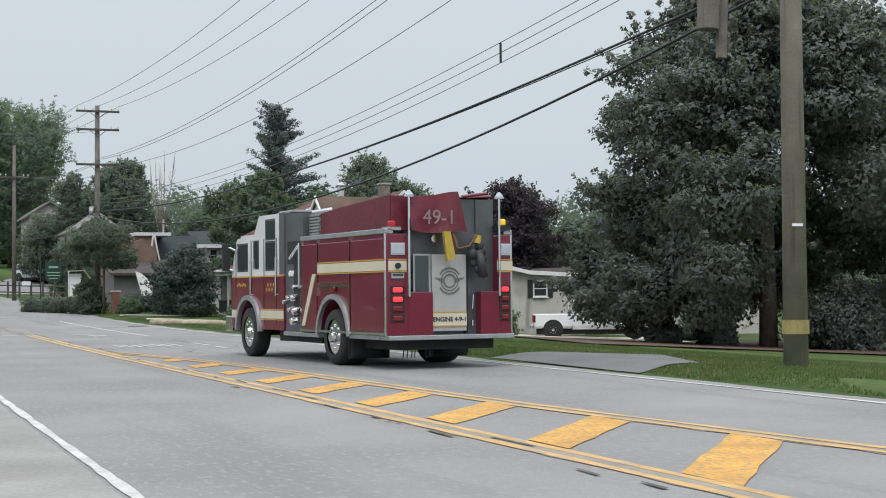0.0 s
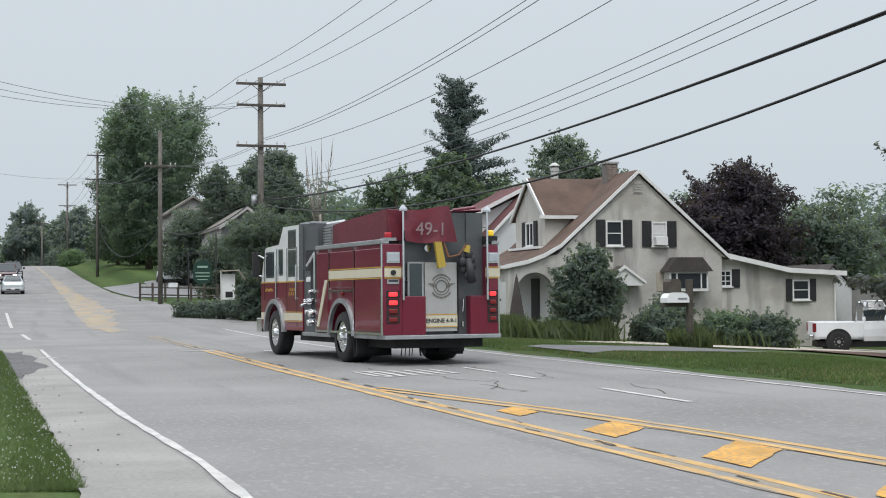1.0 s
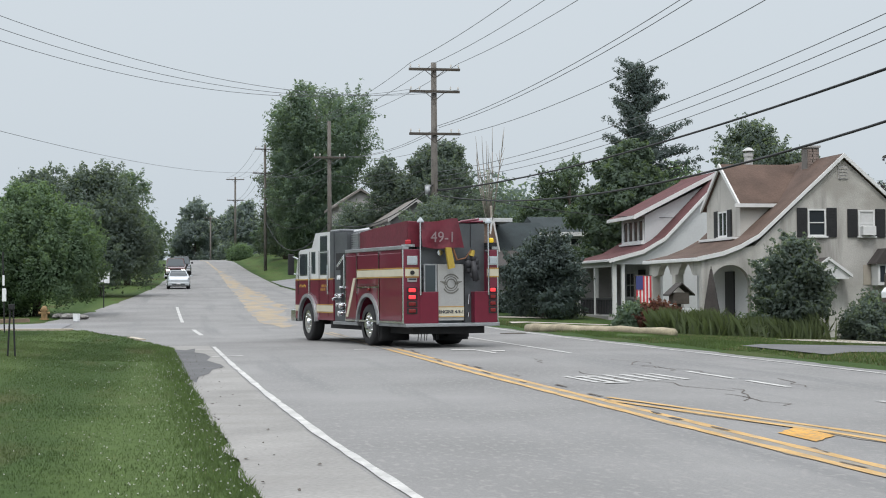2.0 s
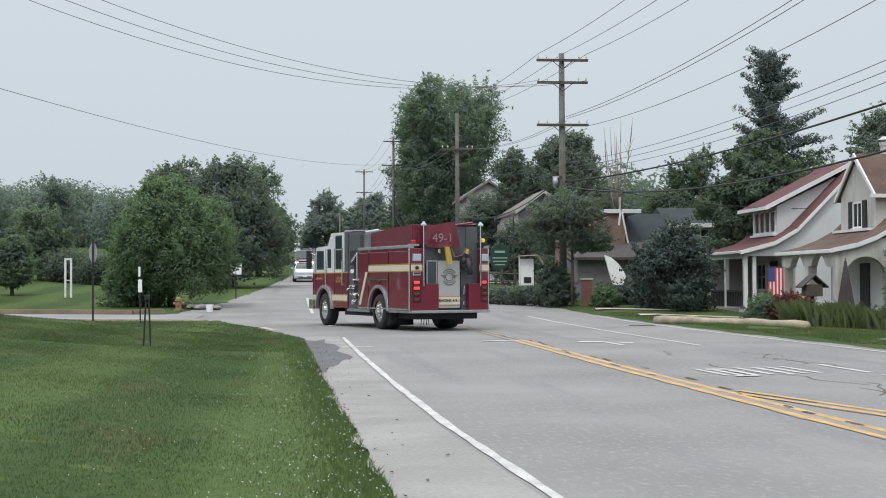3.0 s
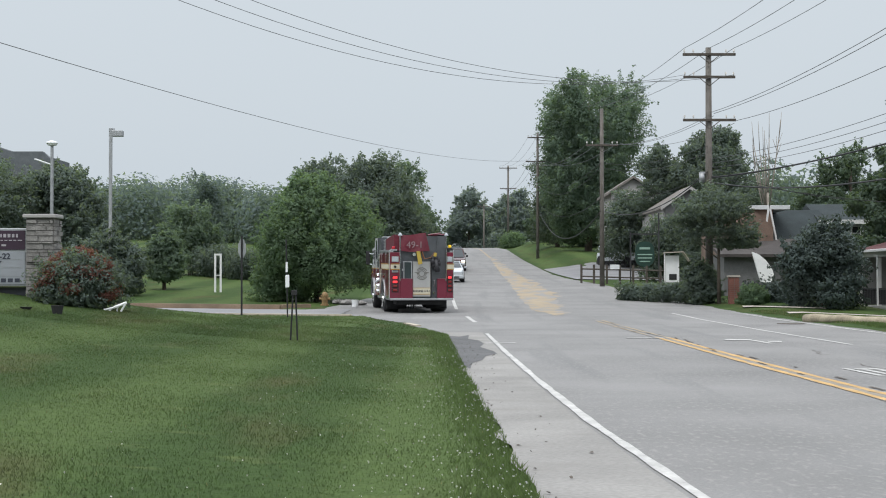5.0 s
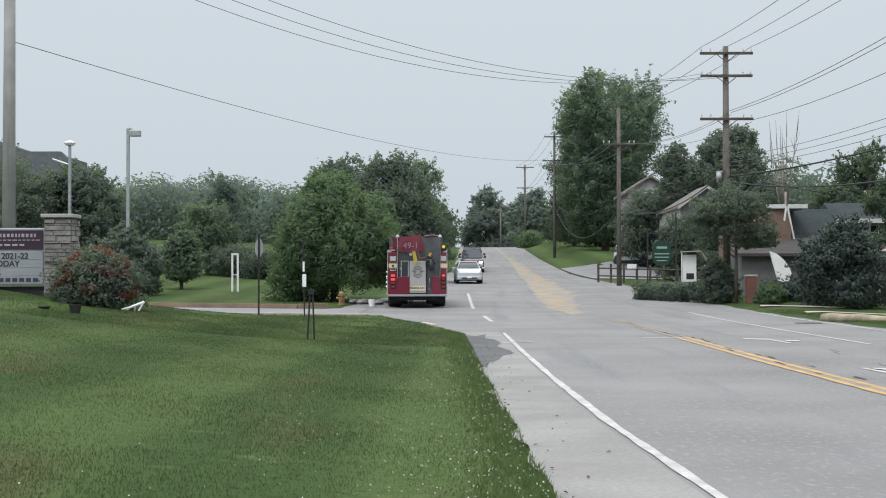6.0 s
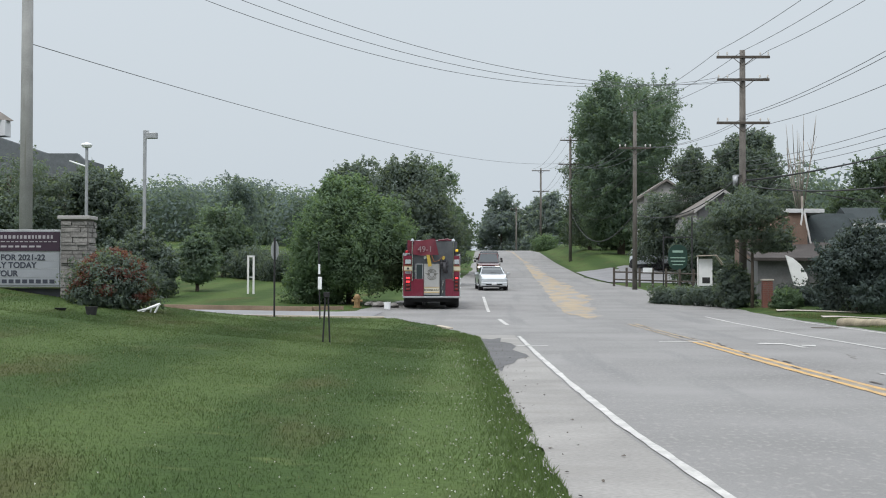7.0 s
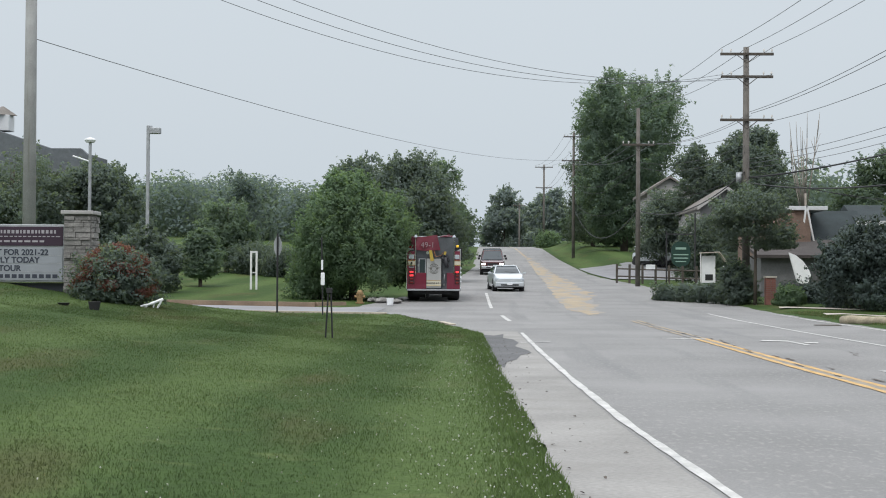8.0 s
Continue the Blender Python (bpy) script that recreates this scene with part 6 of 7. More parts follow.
# a round metal flue and a brick chimney
flue = part("flue", rods(((23.05, 56.6, 5.4), (23.05, 56.6, 6.75), 0.17), ((23.05, 56.6, 6.75), (23.05, 56.6, 6.9), 0.2), ((23.05, 56.6, 6.98), (23.05, 56.6, 7.12), 0.26, 0.08), ((23.05, 56.6, 6.85), (23.05, 56.6, 7.0), 0.1), seg=14), mat("dull_white_flue", (0.42, 0.42, 0.41), 0.6, var=0.12), h1, "dull white round metal flue")
part("flue_band", rods(((23.05, 56.6, 6.35), (23.05, 56.6, 6.42), 0.185), seg=14), STEEL_GREY, flue)
x, y, z, w = 24.5, 53.9, 6.85, 0.5
c = part("chimney", boxes((x - w / 2, x + w / 2, y - w / 2, y + w / 2, 5.2, z)), MORTAR, h1, "weathered brick chimney")
part("chimney_cap", boxes((x - w / 2 - 0.05, x + w / 2 + 0.05, y - w / 2 - 0.05, y + w / 2 + 0.05, z, z + 0.08)), WALL_GREY, c)
for k in range(int((z - 6.0) / 0.1)):
    for j in range(2):
        xo = x - w / 2 + 0.02 + j * w / 2 - (0.06 if k % 2 and j else 0)
        part("brick", boxes((xo, xo + w / 2 - 0.03, y - w / 2 - 0.012, y - w / 2 + 0.02, 6.0 + k * 0.1, 6.085 + k * 0.1)), OLD_BRICK, c)
# porch
part("porch_front", prism([(19.1, -0.7), (19.45, -0.7), (19.45, 1.5)] + arc(20.22, 1.5, 0.77, 180, 0, 14) + [(21.0, -0.7), (21.2, -0.7), (21.2, 2.98), (20.6, 2.86), (19.9, 2.62), (19.1, 2.44)], "y", Y1, Y1 + 0.3), STUCCO, h1, "stucco porch wall with an arched opening")
part("porch_side", prism([(51.8, 1.9), (52.3, 1.9)] + arc(53.3, 1.5, 0.9, 150, 30, 10) + arc(55.7, 1.5, 0.9, 150, 30, 10) + [(56.9, 1.9), (57.5, 1.9), (57.5, 2.46), (51.8, 2.46)], "x", 19.1, 19.35), STUCCO, h1)
for y in (54.45, 57.2):
    part("porch_column", boxes((19.05, 19.4, y - 0.17, y + 0.17, -0.7, 1.95), bevel=0.02), STUCCO, h1)
part("porch_floor", boxes((19.1, 21.2, Y1 + 0.3, 57.5, -0.7, 0.05)), CONCRETE, h1)
part("porch_rail", boxes((19.15, 19.25, 51.9, 57.2, 0.6, 0.68)), TRIM, h1)
part("porch_wall_siding", boxes((21.05, 21.19, 52.0, 57.3, 0.05, 2.6)), SIDING, h1, "white siding inside the porch")
part("front_door", boxes((21.0, 21.06, 53.2, 54.1, 0.05, 2.05)), BLACK_PAINT, h1)
# wing
wing = part("wing", boxes((28.4, 34.0, Y1 + 0.45, 58.0, -1.2, 2.25)), STUCCO, h1, "low stained stucco wing")
part("wing_infill", prism([(28.4, 2.25), (34.0, 2.25), (31.6, 2.3), (28.4, 2.95)], "y", Y1 + 0.45, 58.0), STUCCO, h1)
part("wing_roof", slab([(28.3, 3.12), (31.6, 2.42), (34.3, 2.28)], 0.1, Y1 + 0.15, 58.4), ROOF_GREY, wing)
part("wing_fascia", slab([(28.3, 3.13), (31.6, 2.43), (34.32, 2.29)], 0.2, Y1 + 0.1, Y1 + 0.15), TRIM, wing, "white fascia board")
window(h1, front(32.3, Y1 + 0.45, 1.5), 0.8, 0.85, 0.28, bars=(0, 1))
part("cellar_door", boxes((28.9, 29.5, Y1 + 0.40, Y1 + 0.46, -0.6, 0.1)), DARK_INSIDE, h1)
part("step", boxes((29.6, 30.4, Y1 - 0.2, Y1 + 0.45, -1.0, -0.3)), WALL_GREY, h1)
part("downpipe", rods(((33.9, Y1 + 0.4, -0.9), (33.9, Y1 + 0.4, 2.2), 0.04), seg=8), TRIM, h1)
part("gable_addition", prism([(33.6, -1.2), (35.4, -1.2), (35.4, 1.6), (34.5, 2.5), (33.6, 1.6)], "y", 53.0, 57.5), SIDING, h1, "white sided addition")
part("addition_roof", slab([(33.4, 1.55), (34.5, 2.62), (35.6, 1.55)], 0.08, 52.9, 57.7), ROOF_DARK, h1)

shed = thing("outbuilding", pose(0, 0, 0), "low pale stucco outbuilding behind the magnolia", "outbuilding")
part("wall", boxes((36.5, 45.0, 50.0, 56.0, -1.3, 1.9)), STUCCO, shed)
part("roof", boxes((36.2, 45.3, 49.7, 56.3, 1.9, 2.05), bevel=0.02), ROOF_GREY, shed)
part("door", boxes((38.9, 39.7, 49.95, 50.0, -1.2, 0.9)), WALL_GREY, shed)
part("window_shutter", boxes((41.5, 42.1, 49.95, 50.0, 0.2, 1.2)), BLACK_PAINT, shed)

h2 = thing("red_roof_house", pose(0, 0, 0), "white sided house with dark red roof and front porch", "house")
Y2 = 62.0
RAKE2 = [(18.75, 2.72), (20.3, 3.12), (21.3, 3.68), (24.3, 6.7)]
part("gable_wall", prism([(21.2, -0.6), (27.4, -0.6), (27.4, 3.4), (24.3, 6.5), (21.2, 3.5)], "y", Y2, Y2 + 0.25), SIDING, h2, "white sided gable wall")
part("gable_infill", prism([(18.95, 2.5), (21.2, 2.5), (21.2, 3.5), (20.3, 2.98), (18.95, 2.63)], "y", Y2 + 0.003, Y2 + 0.2), SIDING, h2)
part("side_wall", boxes((21.2, 21.4, Y2 + 0.25, 68, -0.6, 3.4)), SIDING, h2)
part("back_wall", boxes((21.4, 27.4, 67.8, 68, -0.6, 3.4)), SIDING, h2)
r2 = part("roof", slab(RAKE2, 0.12, Y2 - 0.2, 68.2), ROOF_RED, h2, "dark red shingle roof")
part("roof_side", slab([(24.3, 6.7), (27.8, 3.2)], 0.12, Y2 - 0.2, 68.2), ROOF_RED, r2)
part("barge_board", slab([(x - 0.05, z + 0.006) for x, z in RAKE2], 0.17, Y2 - 0.26, Y2 - 0.2), TRIM, r2, "white barge board")
part("gutter", boxes((18.66, 18.76, Y2 - 0.2, 68.2, 2.6, 2.72), bevel=0.02), TRIM, r2)
dm = part("dormer", prism([(20.9, 3.4), (20.9, 4.72), (24.2, 6.3), (24.2, 6.0)], "y", Y2 + 1.5, 67.0), SIDING, h2, "white sided shed dormer")
part("dormer_roof", slab([(20.35, 4.72), (24.3, 6.72)], 0.1, Y2 + 1.2, 67.3), ROOF_RED, dm)
part("dormer_fascia", slab([(20.3, 4.73), (24.3, 6.73)], 0.2, Y2 + 1.14, Y2 + 1.2), TRIM, dm)
part("dormer_gutter", boxes((20.26, 20.36, Y2 + 1.2, 67.3, 4.55, 4.7)), TRIM, dm)
for y in (64.0, 64.75, 65.5, 66.25):
    window(h2, west(20.9, y, 4.05), 0.7, 1.0, 0.0, bars=(0, 0))
part("dormer_sill", boxes((20.72, 20.9, 63.5, 66.9, 3.42, 3.5)), TRIM, h2)
for y in (62.2, 65.0, 67.8):
    part("porch_post", boxes((18.95, 19.13, y - 0.09, y + 0.09, -0.4, 2.5), bevel=0.01), TRIM, h2)
part("porch_post", boxes((19.35, 19.5, 62.1, 62.25, -0.4, 2.5), bevel=0.01), TRIM, h2)
part("porch_beam", boxes((18.9, 19.2, 62.3, 68, 2.4, 2.6)), TRIM, h2)
part("porch_floor", boxes((18.7, 21.2, 62.0, 68, -0.5, 0.25)), WALL_GREY, h2)
part("porch_back", boxes((19.2, 21.2, 67.8, 67.95, 0.25, 2.6)), WALL_GREY, h2)
part("porch_rail", boxes((19.0, 19.06, 62.3, 67.7, 0.95, 1.02), *[(19.0, 19.06, 62.4 + 0.25 * i, 62.45 + 0.25 * i, 0.3, 0.95) for i in range(21)]), BLACK_PAINT, h2, "black porch railing")
part("front_door", boxes((21.14, 21.2, 64.4, 65.3, 0.25, 2.3)), DARK_INSIDE, h2)
window(h2, west(21.2, 66.6, 1.6), 1.3, 1.2)

h3 = thing("green_roof_house", pose(0, 0, 0), "white house with dark green shingle roof", "house")
part("wall", boxes((17.9, 20.9, 81.0, 88.0, 0, 3.6)), WALL_GREY, h3)
part("roof", prism([(79.6, 3.1), (83.6, 5.35), (87.8, 3.1), (87.8, 2.95), (79.6, 2.95)], "x", 17.6, 21.1), ROOF_GREEN, h3, "dark green shingle roof")
part("gable_trim", prism([(79.5, 3.1), (83.6, 5.48), (83.6, 5.2), (79.5, 2.8)], "x", 17.45, 17.6), TRIM, h3)
part("gable_face", prism([(80.5, 2.5), (83.6, 5.3), (86.8, 2.5)], "x", 17.62, 17.8), SIDING, h3)
for x0, x1 in ((17.0, 17.09), (17.72, 17.81)):
    part("gable_frame", prism([(17.32, 5.45), (17.41, 5.45), (x1, 3.4), (x0, 3.4)], "y", 79.3, 79.4), TRIM, h3, "white gable frame board")
part("wing_wall", boxes((21.1, 26.5, 82.5, 88, 0, 4.75)), SIDING, h3)
part("wing_roof", prism([(82.1, 4.72), (85.0, 5.75), (88.3, 4.72), (88.3, 4.6), (82.1, 4.6)], "x", 20.7, 26.8), ROOF_GREEN, h3)
part("wing_fascia", boxes((20.7, 26.8, 82.03, 82.1, 4.5, 4.74)), TRIM, h3)
for x in (22.0, 22.9, 24.0, 24.6):
    window(h3, front(x, 82.5, 4.0), 0.55, 0.85, 0.0, bars=(0, 1), glass=CURTAIN if x > 23.5 else None)
BROWN_WALL = mat("brown_plank_wall", (0.16, 0.11, 0.085), 0.9, var=0.2, scale=1, fine=12, bump=0.3)
h4 = thing("brown_building", pose(0, 0, 0), "brown shop building with a pale flat roof edge", "building")
part("wall", boxes((15.2, 17.7, 80.0, 88.0, 0, 5.2)), BROWN_WALL, h4)
part("roof_edge", boxes((16.2, 18.6, 79.8, 88.2, 5.2, 5.42), bevel=0.02), SIDING, h4)
part("low_wall", boxes((14.2, 18.5, 75.5, 79.5, 0, 2.7)), mat("dark_grey_siding", (0.13, 0.13, 0.13), 0.85, var=0.12, fine=12), h4, "dark grey low front building")
part("low_roof", prism([(75.0, 2.7), (79.6, 3.6), (79.6, 3.45), (75.0, 2.55)], "x", 13.9, 18.8), ROOF_DARK, h4)
part("brown_gable", prism([(14.9, 3.0), (17.5, 3.0), (17.5, 4.2), (16.6, 5.0), (14.9, 4.2)], "y", 79.0, 79.9), BROWN_WALL, h4)
DULL_WALL = mat("dull_grey_wall", (0.15, 0.15, 0.15), 0.9, var=0.12, scale=0.8, fine=12, bump=0.15)
h5 = thing("grey_gable_house", pose(0, 0, 0), "grey gabled house with a pale shingle roof behind the poles", "house")
part("gable_wall", prism([(16.3, 1.0), (19.9, 1.0), (19.9, 6.9), (18.1, 8.2), (16.3, 6.9)], "y", 110, 110.3), DULL_WALL, h5)
part("body", boxes((16.3, 19.9, 110.3, 122, 1, 6.85)), DULL_WALL, h5)


def roof_plane(pts, thick=0.16):
    bm = bmesh.new()
    hi, lo = [bm.verts.new(p) for p in pts], [bm.verts.new((p[0], p[1], p[2] - thick)) for p in pts]
    bm.faces.new(hi)
    bm.faces.new(lo[::-1])
    for i in range(len(pts)):
        bm.faces.new((hi[i], hi[(i + 1) % len(pts)], lo[(i + 1) % len(pts)], lo[i]))
    return bm


r5 = part("roof", roof_plane([(15.95, 109.6, 6.85), (18.1, 109.6, 8.4), (18.1, 114.5, 8.4), (15.95, 122.3, 6.85)]), ROOF_GREY, h5)
part("roof_side", roof_plane([(20.25, 109.6, 6.85), (18.1, 109.6, 8.4), (18.1, 114.5, 8.4), (20.25, 122.3, 6.85)]), ROOF_GREY, r5)
part("roof_hip", roof_plane([(15.95, 122.3, 6.85), (20.25, 122.3, 6.85), (18.1, 114.5, 8.4)]), ROOF_GREY, r5)
for a, b in (((15.95, 6.86), (18.1, 8.42)), ((18.1, 8.42), (20.25, 6.86))):
    part("barge_board", slab([a, b], 0.26, 109.5, 109.6), WALL_GREY, h5, "pale barge board")
part("side_wall", boxes((16.2, 16.3, 110.2, 122, 4.8, 6.8)), WALL_GREY, h5, "pale grey siding")
window(h5, front(18.1, 110, 5.6), 0.8, 1.1)
h6 = thing("white_gable_house", pose(0, 0, 0), "pale house half hidden behind trees", "house")
part("wall", prism([(14.3, 2.0), (18.2, 2.0), (18.2, 9.0), (16.2, 10.2), (14.3, 9.0)], "y", 128, 136), WALL_GREY, h6)
part("roof", slab([(13.9, 8.95), (16.2, 10.45), (18.6, 8.95)], 0.2, 127.6, 136.4), ROOF_GREY, h6)
window(h6, front(16.2, 128, 8.3), 0.9, 1.3)
SCHOOL_ROOF = mat("school_grey_roof", (0.11, 0.12, 0.13), 0.9, var=0.15, fine=14, bump=0.3)
h7 = thing("school_building", pose(0, 0, 0), "long school building with grey roof and small cupola", "school")
part("wall", boxes((-62, -30, 107.3, 112.2, 1, 9.3)), WALL_TAN, h7)
part("roof", prism([(-62, 13.4), (-39.5, 13.4), (-31.0, 10.6), (-28.8, 10.4), (-28.8, 9.0), (-62, 9.0)], "y", 107, 112.5), SCHOOL_ROOF, h7)
part("gable", prism([(-31.8, 9.0), (-28.7, 9.0), (-28.6, 10.2), (-29.2, 10.75), (-31.8, 10.75)], "y", 106.4, 107), SCHOOL_ROOF, h7)
part("cupola", boxes((-37.4, -36.0, 111, 112.4, 12.5, 13.7), bevel=0.03), SIDING, h7, "white roof cupola")
part("cupola_roof", rods(((-36.7, 111.7, 13.7), (-36.7, 111.7, 14.4), 1.15, 0.1), seg=4), ROOF_GREY, h7)

# ---- verge and garden on the far side ----


def on_land(x, y, rz=0.0, lift=0.0):
    return pose(x, y, float(land_z(x, y)) + lift, 0, 0, rz)


mb = thing("mailbox", on_land(20.3, 38.0), "white mailbox on a dark wooden post beside the drive", "mailbox")
part("post", boxes((-0.09, 0.09, -0.09, 0.09, -0.4, 2.1), bevel=0.015), DARK_WOOD, mb)
part("arm", boxes((-0.95, 0.15, -0.06, 0.06, 1.26, 1.38), bevel=0.01), DARK_WOOD, mb)
part("box", prism([(-0.86, 1.39), (-0.12, 1.39), (-0.12, 1.54), (-0.2, 1.66), (-0.32, 1.7), (-0.66, 1.7), (-0.78, 1.66), (-0.86, 1.54)], "y", -0.25, 0.25), SIGN_WHITE, mb, "white metal box")
part("second_box", prism([(-0.74, 1.71), (-0.36, 1.71), (-0.36, 2.02), (-0.44, 2.12), (-0.66, 2.12), (-0.74, 2.02)], "y", -0.2, 0.3), DARK_WOOD, mb, "dark newspaper box")
part("flag_plate", boxes((-0.5, -0.2, -0.26, -0.25, 1.48, 1.54)), STEEL_GREY, mb)
logt = thing("log", pose(0, 0, 0), "long pale fallen log along the verge", "log")
lb = bmesh.new()
tube(lb, (11.6, 47.6, float(land_z(11.6, 47.6)) + 0.1), (14.1, 40.4, float(land_z(14.1, 40.4)) + 0.1), 0.16, 0.13, 14)
bmesh.ops.subdivide_edges(lb, edges=[e for e in lb.edges if e.calc_length() > 3], cuts=14)
for vtx in lb.verts:
    vtx.co += Vector((noise.noise(vtx.co * 0.9), 0, 0.5 * noise.noise(vtx.co * 1.3))) * 0.1
part("trunk", lb, LOG_WOOD, logt, smooth=True)
bp = thing("brick_pillar", on_land(azx(11.0, 66), 66), "short red brick pillar with a stone cap", "pillar")
part("core", boxes((-0.2, 0.2, -0.2, 0.2, -0.3, 1.18)), MORTAR, bp)
for k in range(14):
    for j in range(2):
        xo = -0.22 + j * 0.22 + (0.0 if k % 2 else 0.02)
        part("brick", boxes((xo, xo + 0.2, -0.215, -0.19, k * 0.085, k * 0.085 + 0.072)), BRICK_RED, bp)
        part("brick", boxes((-0.215, -0.19, -0.22 + j * 0.22, -0.02 + j * 0.22, k * 0.085, k * 0.085 + 0.072)), BRICK_RED, bp)
part("cap", boxes((-0.26, 0.26, -0.26, 0.26, 1.18, 1.26), bevel=0.02), CONCRETE, bp)
cr = thing("garden_canopy", pose(azx(12.1, 73), 73, 0.0), "white crescent-shaped canopy beside the shop", "canopy")
part("shell", prism([(-0.55, 2.78), (-0.2, 2.64), (0.15, 2.34), (0.42, 1.96), (0.52, 1.68), (0.46, 1.42), (0.34, 1.28), (0.06, 1.26), (-0.14, 1.32), (-0.26, 1.72), (-0.4, 2.22)], "y", -0.08, 0.08), mat("white_canopy_cloth", (0.78, 0.78, 0.77), 0.7, var=0.06), cr)
part("foot", rods(((0.0, 0, 0.3), (0.0, 0, 1.4), 0.04), seg=8), BLACK_PAINT, cr)
hg = thing("hedge", pose(0, 0, 0), "low dark clipped hedge before the shop", "hedge")
hr = np.random.default_rng(9)
hc = [(8.6 + 3.4 * u + hr.uniform(-0.15, 0.15), 72.5 - 5.0 * u + hr.uniform(-0.25, 0.25), float(road_z(70)) + hr.uniform(0.15, 0.75), 0.35, 0.35, 0.3) for u in hr.uniform(0, 1, 90)]
hedge_leaves = crown_mesh(hr, hc, 14000, 0.065)
part("leaves", hedge_leaves, LEAF["dark"], hg)
for i, (x, y, w, h, col, lab) in enumerate((
        (azx(11.75, 64.5), 64.5, 1.3, 0.85, "light", "round pale green flowering bush by the brick pillar"),
        (16.9, 50.0, 1.5, 1.0, "red", "bush with dull orange flowers before the porch"), (19.9, 46.5, 2.4, 1.15, "mid", "low green bush before the house"),
        (24.6, 48.5, 2.4, 1.7, "dark", "dark bush below the bay window"), (27.5, 49.5, 1.8, 1.2, "mid", "garden bush by the stucco wall"),
        (16.3, 50.5, 1.6, 0.9, "mid", "garden bush beside the path"), (18.2, 56.6, 1.1, 0.9, "light", "flowering bush by the porch"),
        (36.5, 43.5, 1.6, 1.0, "dark", "dark shrub near the pickup"), (22.6, 45.0, 2.2, 1.3, "dark", "loose dull green bush in the garden bed"), (24.9, 44.6, 2.0, 1.1, "mid", "loose dull green bush in the garden bed"), (26.5, 44.2, 1.9, 1.25, "dark", "loose dull green bush in the garden bed"))):
    tree("bush", x, y, h, w, 0.02, "dome", 0.1, 5000, col, lab, 100 + i, 0.05, 0.3, category="bush", group="garden bushes")
tree("small_tree", 20.0, 45.5, 3.5, 2.9, 0.4, "round", 0.12, 7000, "dark", "small dark leafy tree before the gable house", 120, 0.09, 0.25)
# tall grasses in the bed
for i, (x0, x1, y, h) in enumerate(((22.6, 27.0, 44.9, 0.8), (15.4, 20.4, 45.2, 0.85), (19.9, 20.9, 38.2, 0.6))):
    gr_ = np.random.default_rng(130 + i)
    n = (1500, 7000, 500)[i]
    bx_, by_ = gr_.uniform(x0, x1, n), y + gr_.normal(0, 0.7 if i < 2 else 0.3, n)
    hz = h * gr_.uniform(0.4, 1.1, n) * (0.8 + 0.3 * np.sin(bx_ * 2.7) * np.sin(bx_ * 1.1 + 1.0))
    lx, ly = gr_.normal(0, 0.22, n) * h, gr_.normal(0, 0.22, n) * h
    z0 = land_z(bx_, by_)
    wv_ = 0.02 + 0.02 * gr_.random(n)
    vs = np.stack([np.stack([bx_ - wv_, by_, z0], 1), np.stack([bx_ + wv_, by_, z0], 1), np.stack([bx_ + lx * 0.4 + wv_, by_ + ly * 0.4, z0 + hz * 0.6], 1), np.stack([bx_ + lx, by_ + ly, z0 + hz], 1)], 1).reshape(-1, 3)
    tagged(part("tall_grass", np_mesh("tall_grass", vs, np.arange(4 * n).reshape(-1, 4)), LEAF["reeds"]), "clump of tall green garden grass", "grass", "", "stuff")
fl = thing("flag", pose(17.05, 52.0, 0), "striped flag hanging on a short garden pole", "flag")
part("pole", rods(((-0.36, 0, -0.8), (-0.36, 0, 1.92), 0.02), ((-0.38, 0, 1.9), (0.32, 0, 1.9), 0.015), seg=8), DARK_WOOD, fl)
for k in range(9):
    part("stripe", boxes((-0.3 + 0.065 * k, -0.3 + 0.065 * (k + 1), -0.01 + 0.02 * (k % 2), 0.005 + 0.02 * (k % 2), 0.82 + 0.02 * (k % 3), 1.88 if k > 3 else 1.38)), FLAG_RED if k % 2 == 0 else FLAG_WHITE, fl)
part("canton", boxes((-0.3, -0.04, -0.012, 0.012, 1.38, 1.88)), FLAG_BLUE, fl)
bh = thing("bird_house", pose(17.9, 50.6, 0), "small wooden bird house on a post", "bird house")
part("post", boxes((-0.06, 0.06, -0.06, 0.06, -0.8, 0.9)), DARK_WOOD, bh)
part("body", boxes((-0.3, 0.3, -0.25, 0.25, 0.85, 1.27), bevel=0.01), DARK_WOOD, bh)
part("roof", slab([(-0.48, 1.2), (0, 1.62), (0.48, 1.2)], 0.05, -0.35, 0.35), ROOF_DARK, bh)
um = thing("garden_umbrella", pose(19.2, 50.8, 0), "folded brown garden umbrella by the porch", "umbrella")
part("canopy", rods(((0, 0, 0.4), (0, 0, 2.1), 0.33, 0.04), seg=12), ROOF_DARK, um)
part("pole", rods(((0, 0, -0.8), (0, 0, 2.2), 0.02), seg=8), DARK_WOOD, um)
# shop sign, fence, stand
gs = thing("hanging_sign", on_land(azx(7.65, 95), 95), "dark green oval shop sign with pale writing between posts", "sign")
part("post", boxes((-0.95, -0.87, -0.05, 0.05, -0.2, 3.4)), BLACK_PAINT, gs)
part("post", boxes((0.87, 0.95, -0.05, 0.05, -0.2, 4.6)), BLACK_PAINT, gs)
part("bar", boxes((-0.95, 0.95, -0.03, 0.03, 3.2, 3.28)), BLACK_PAINT, gs)
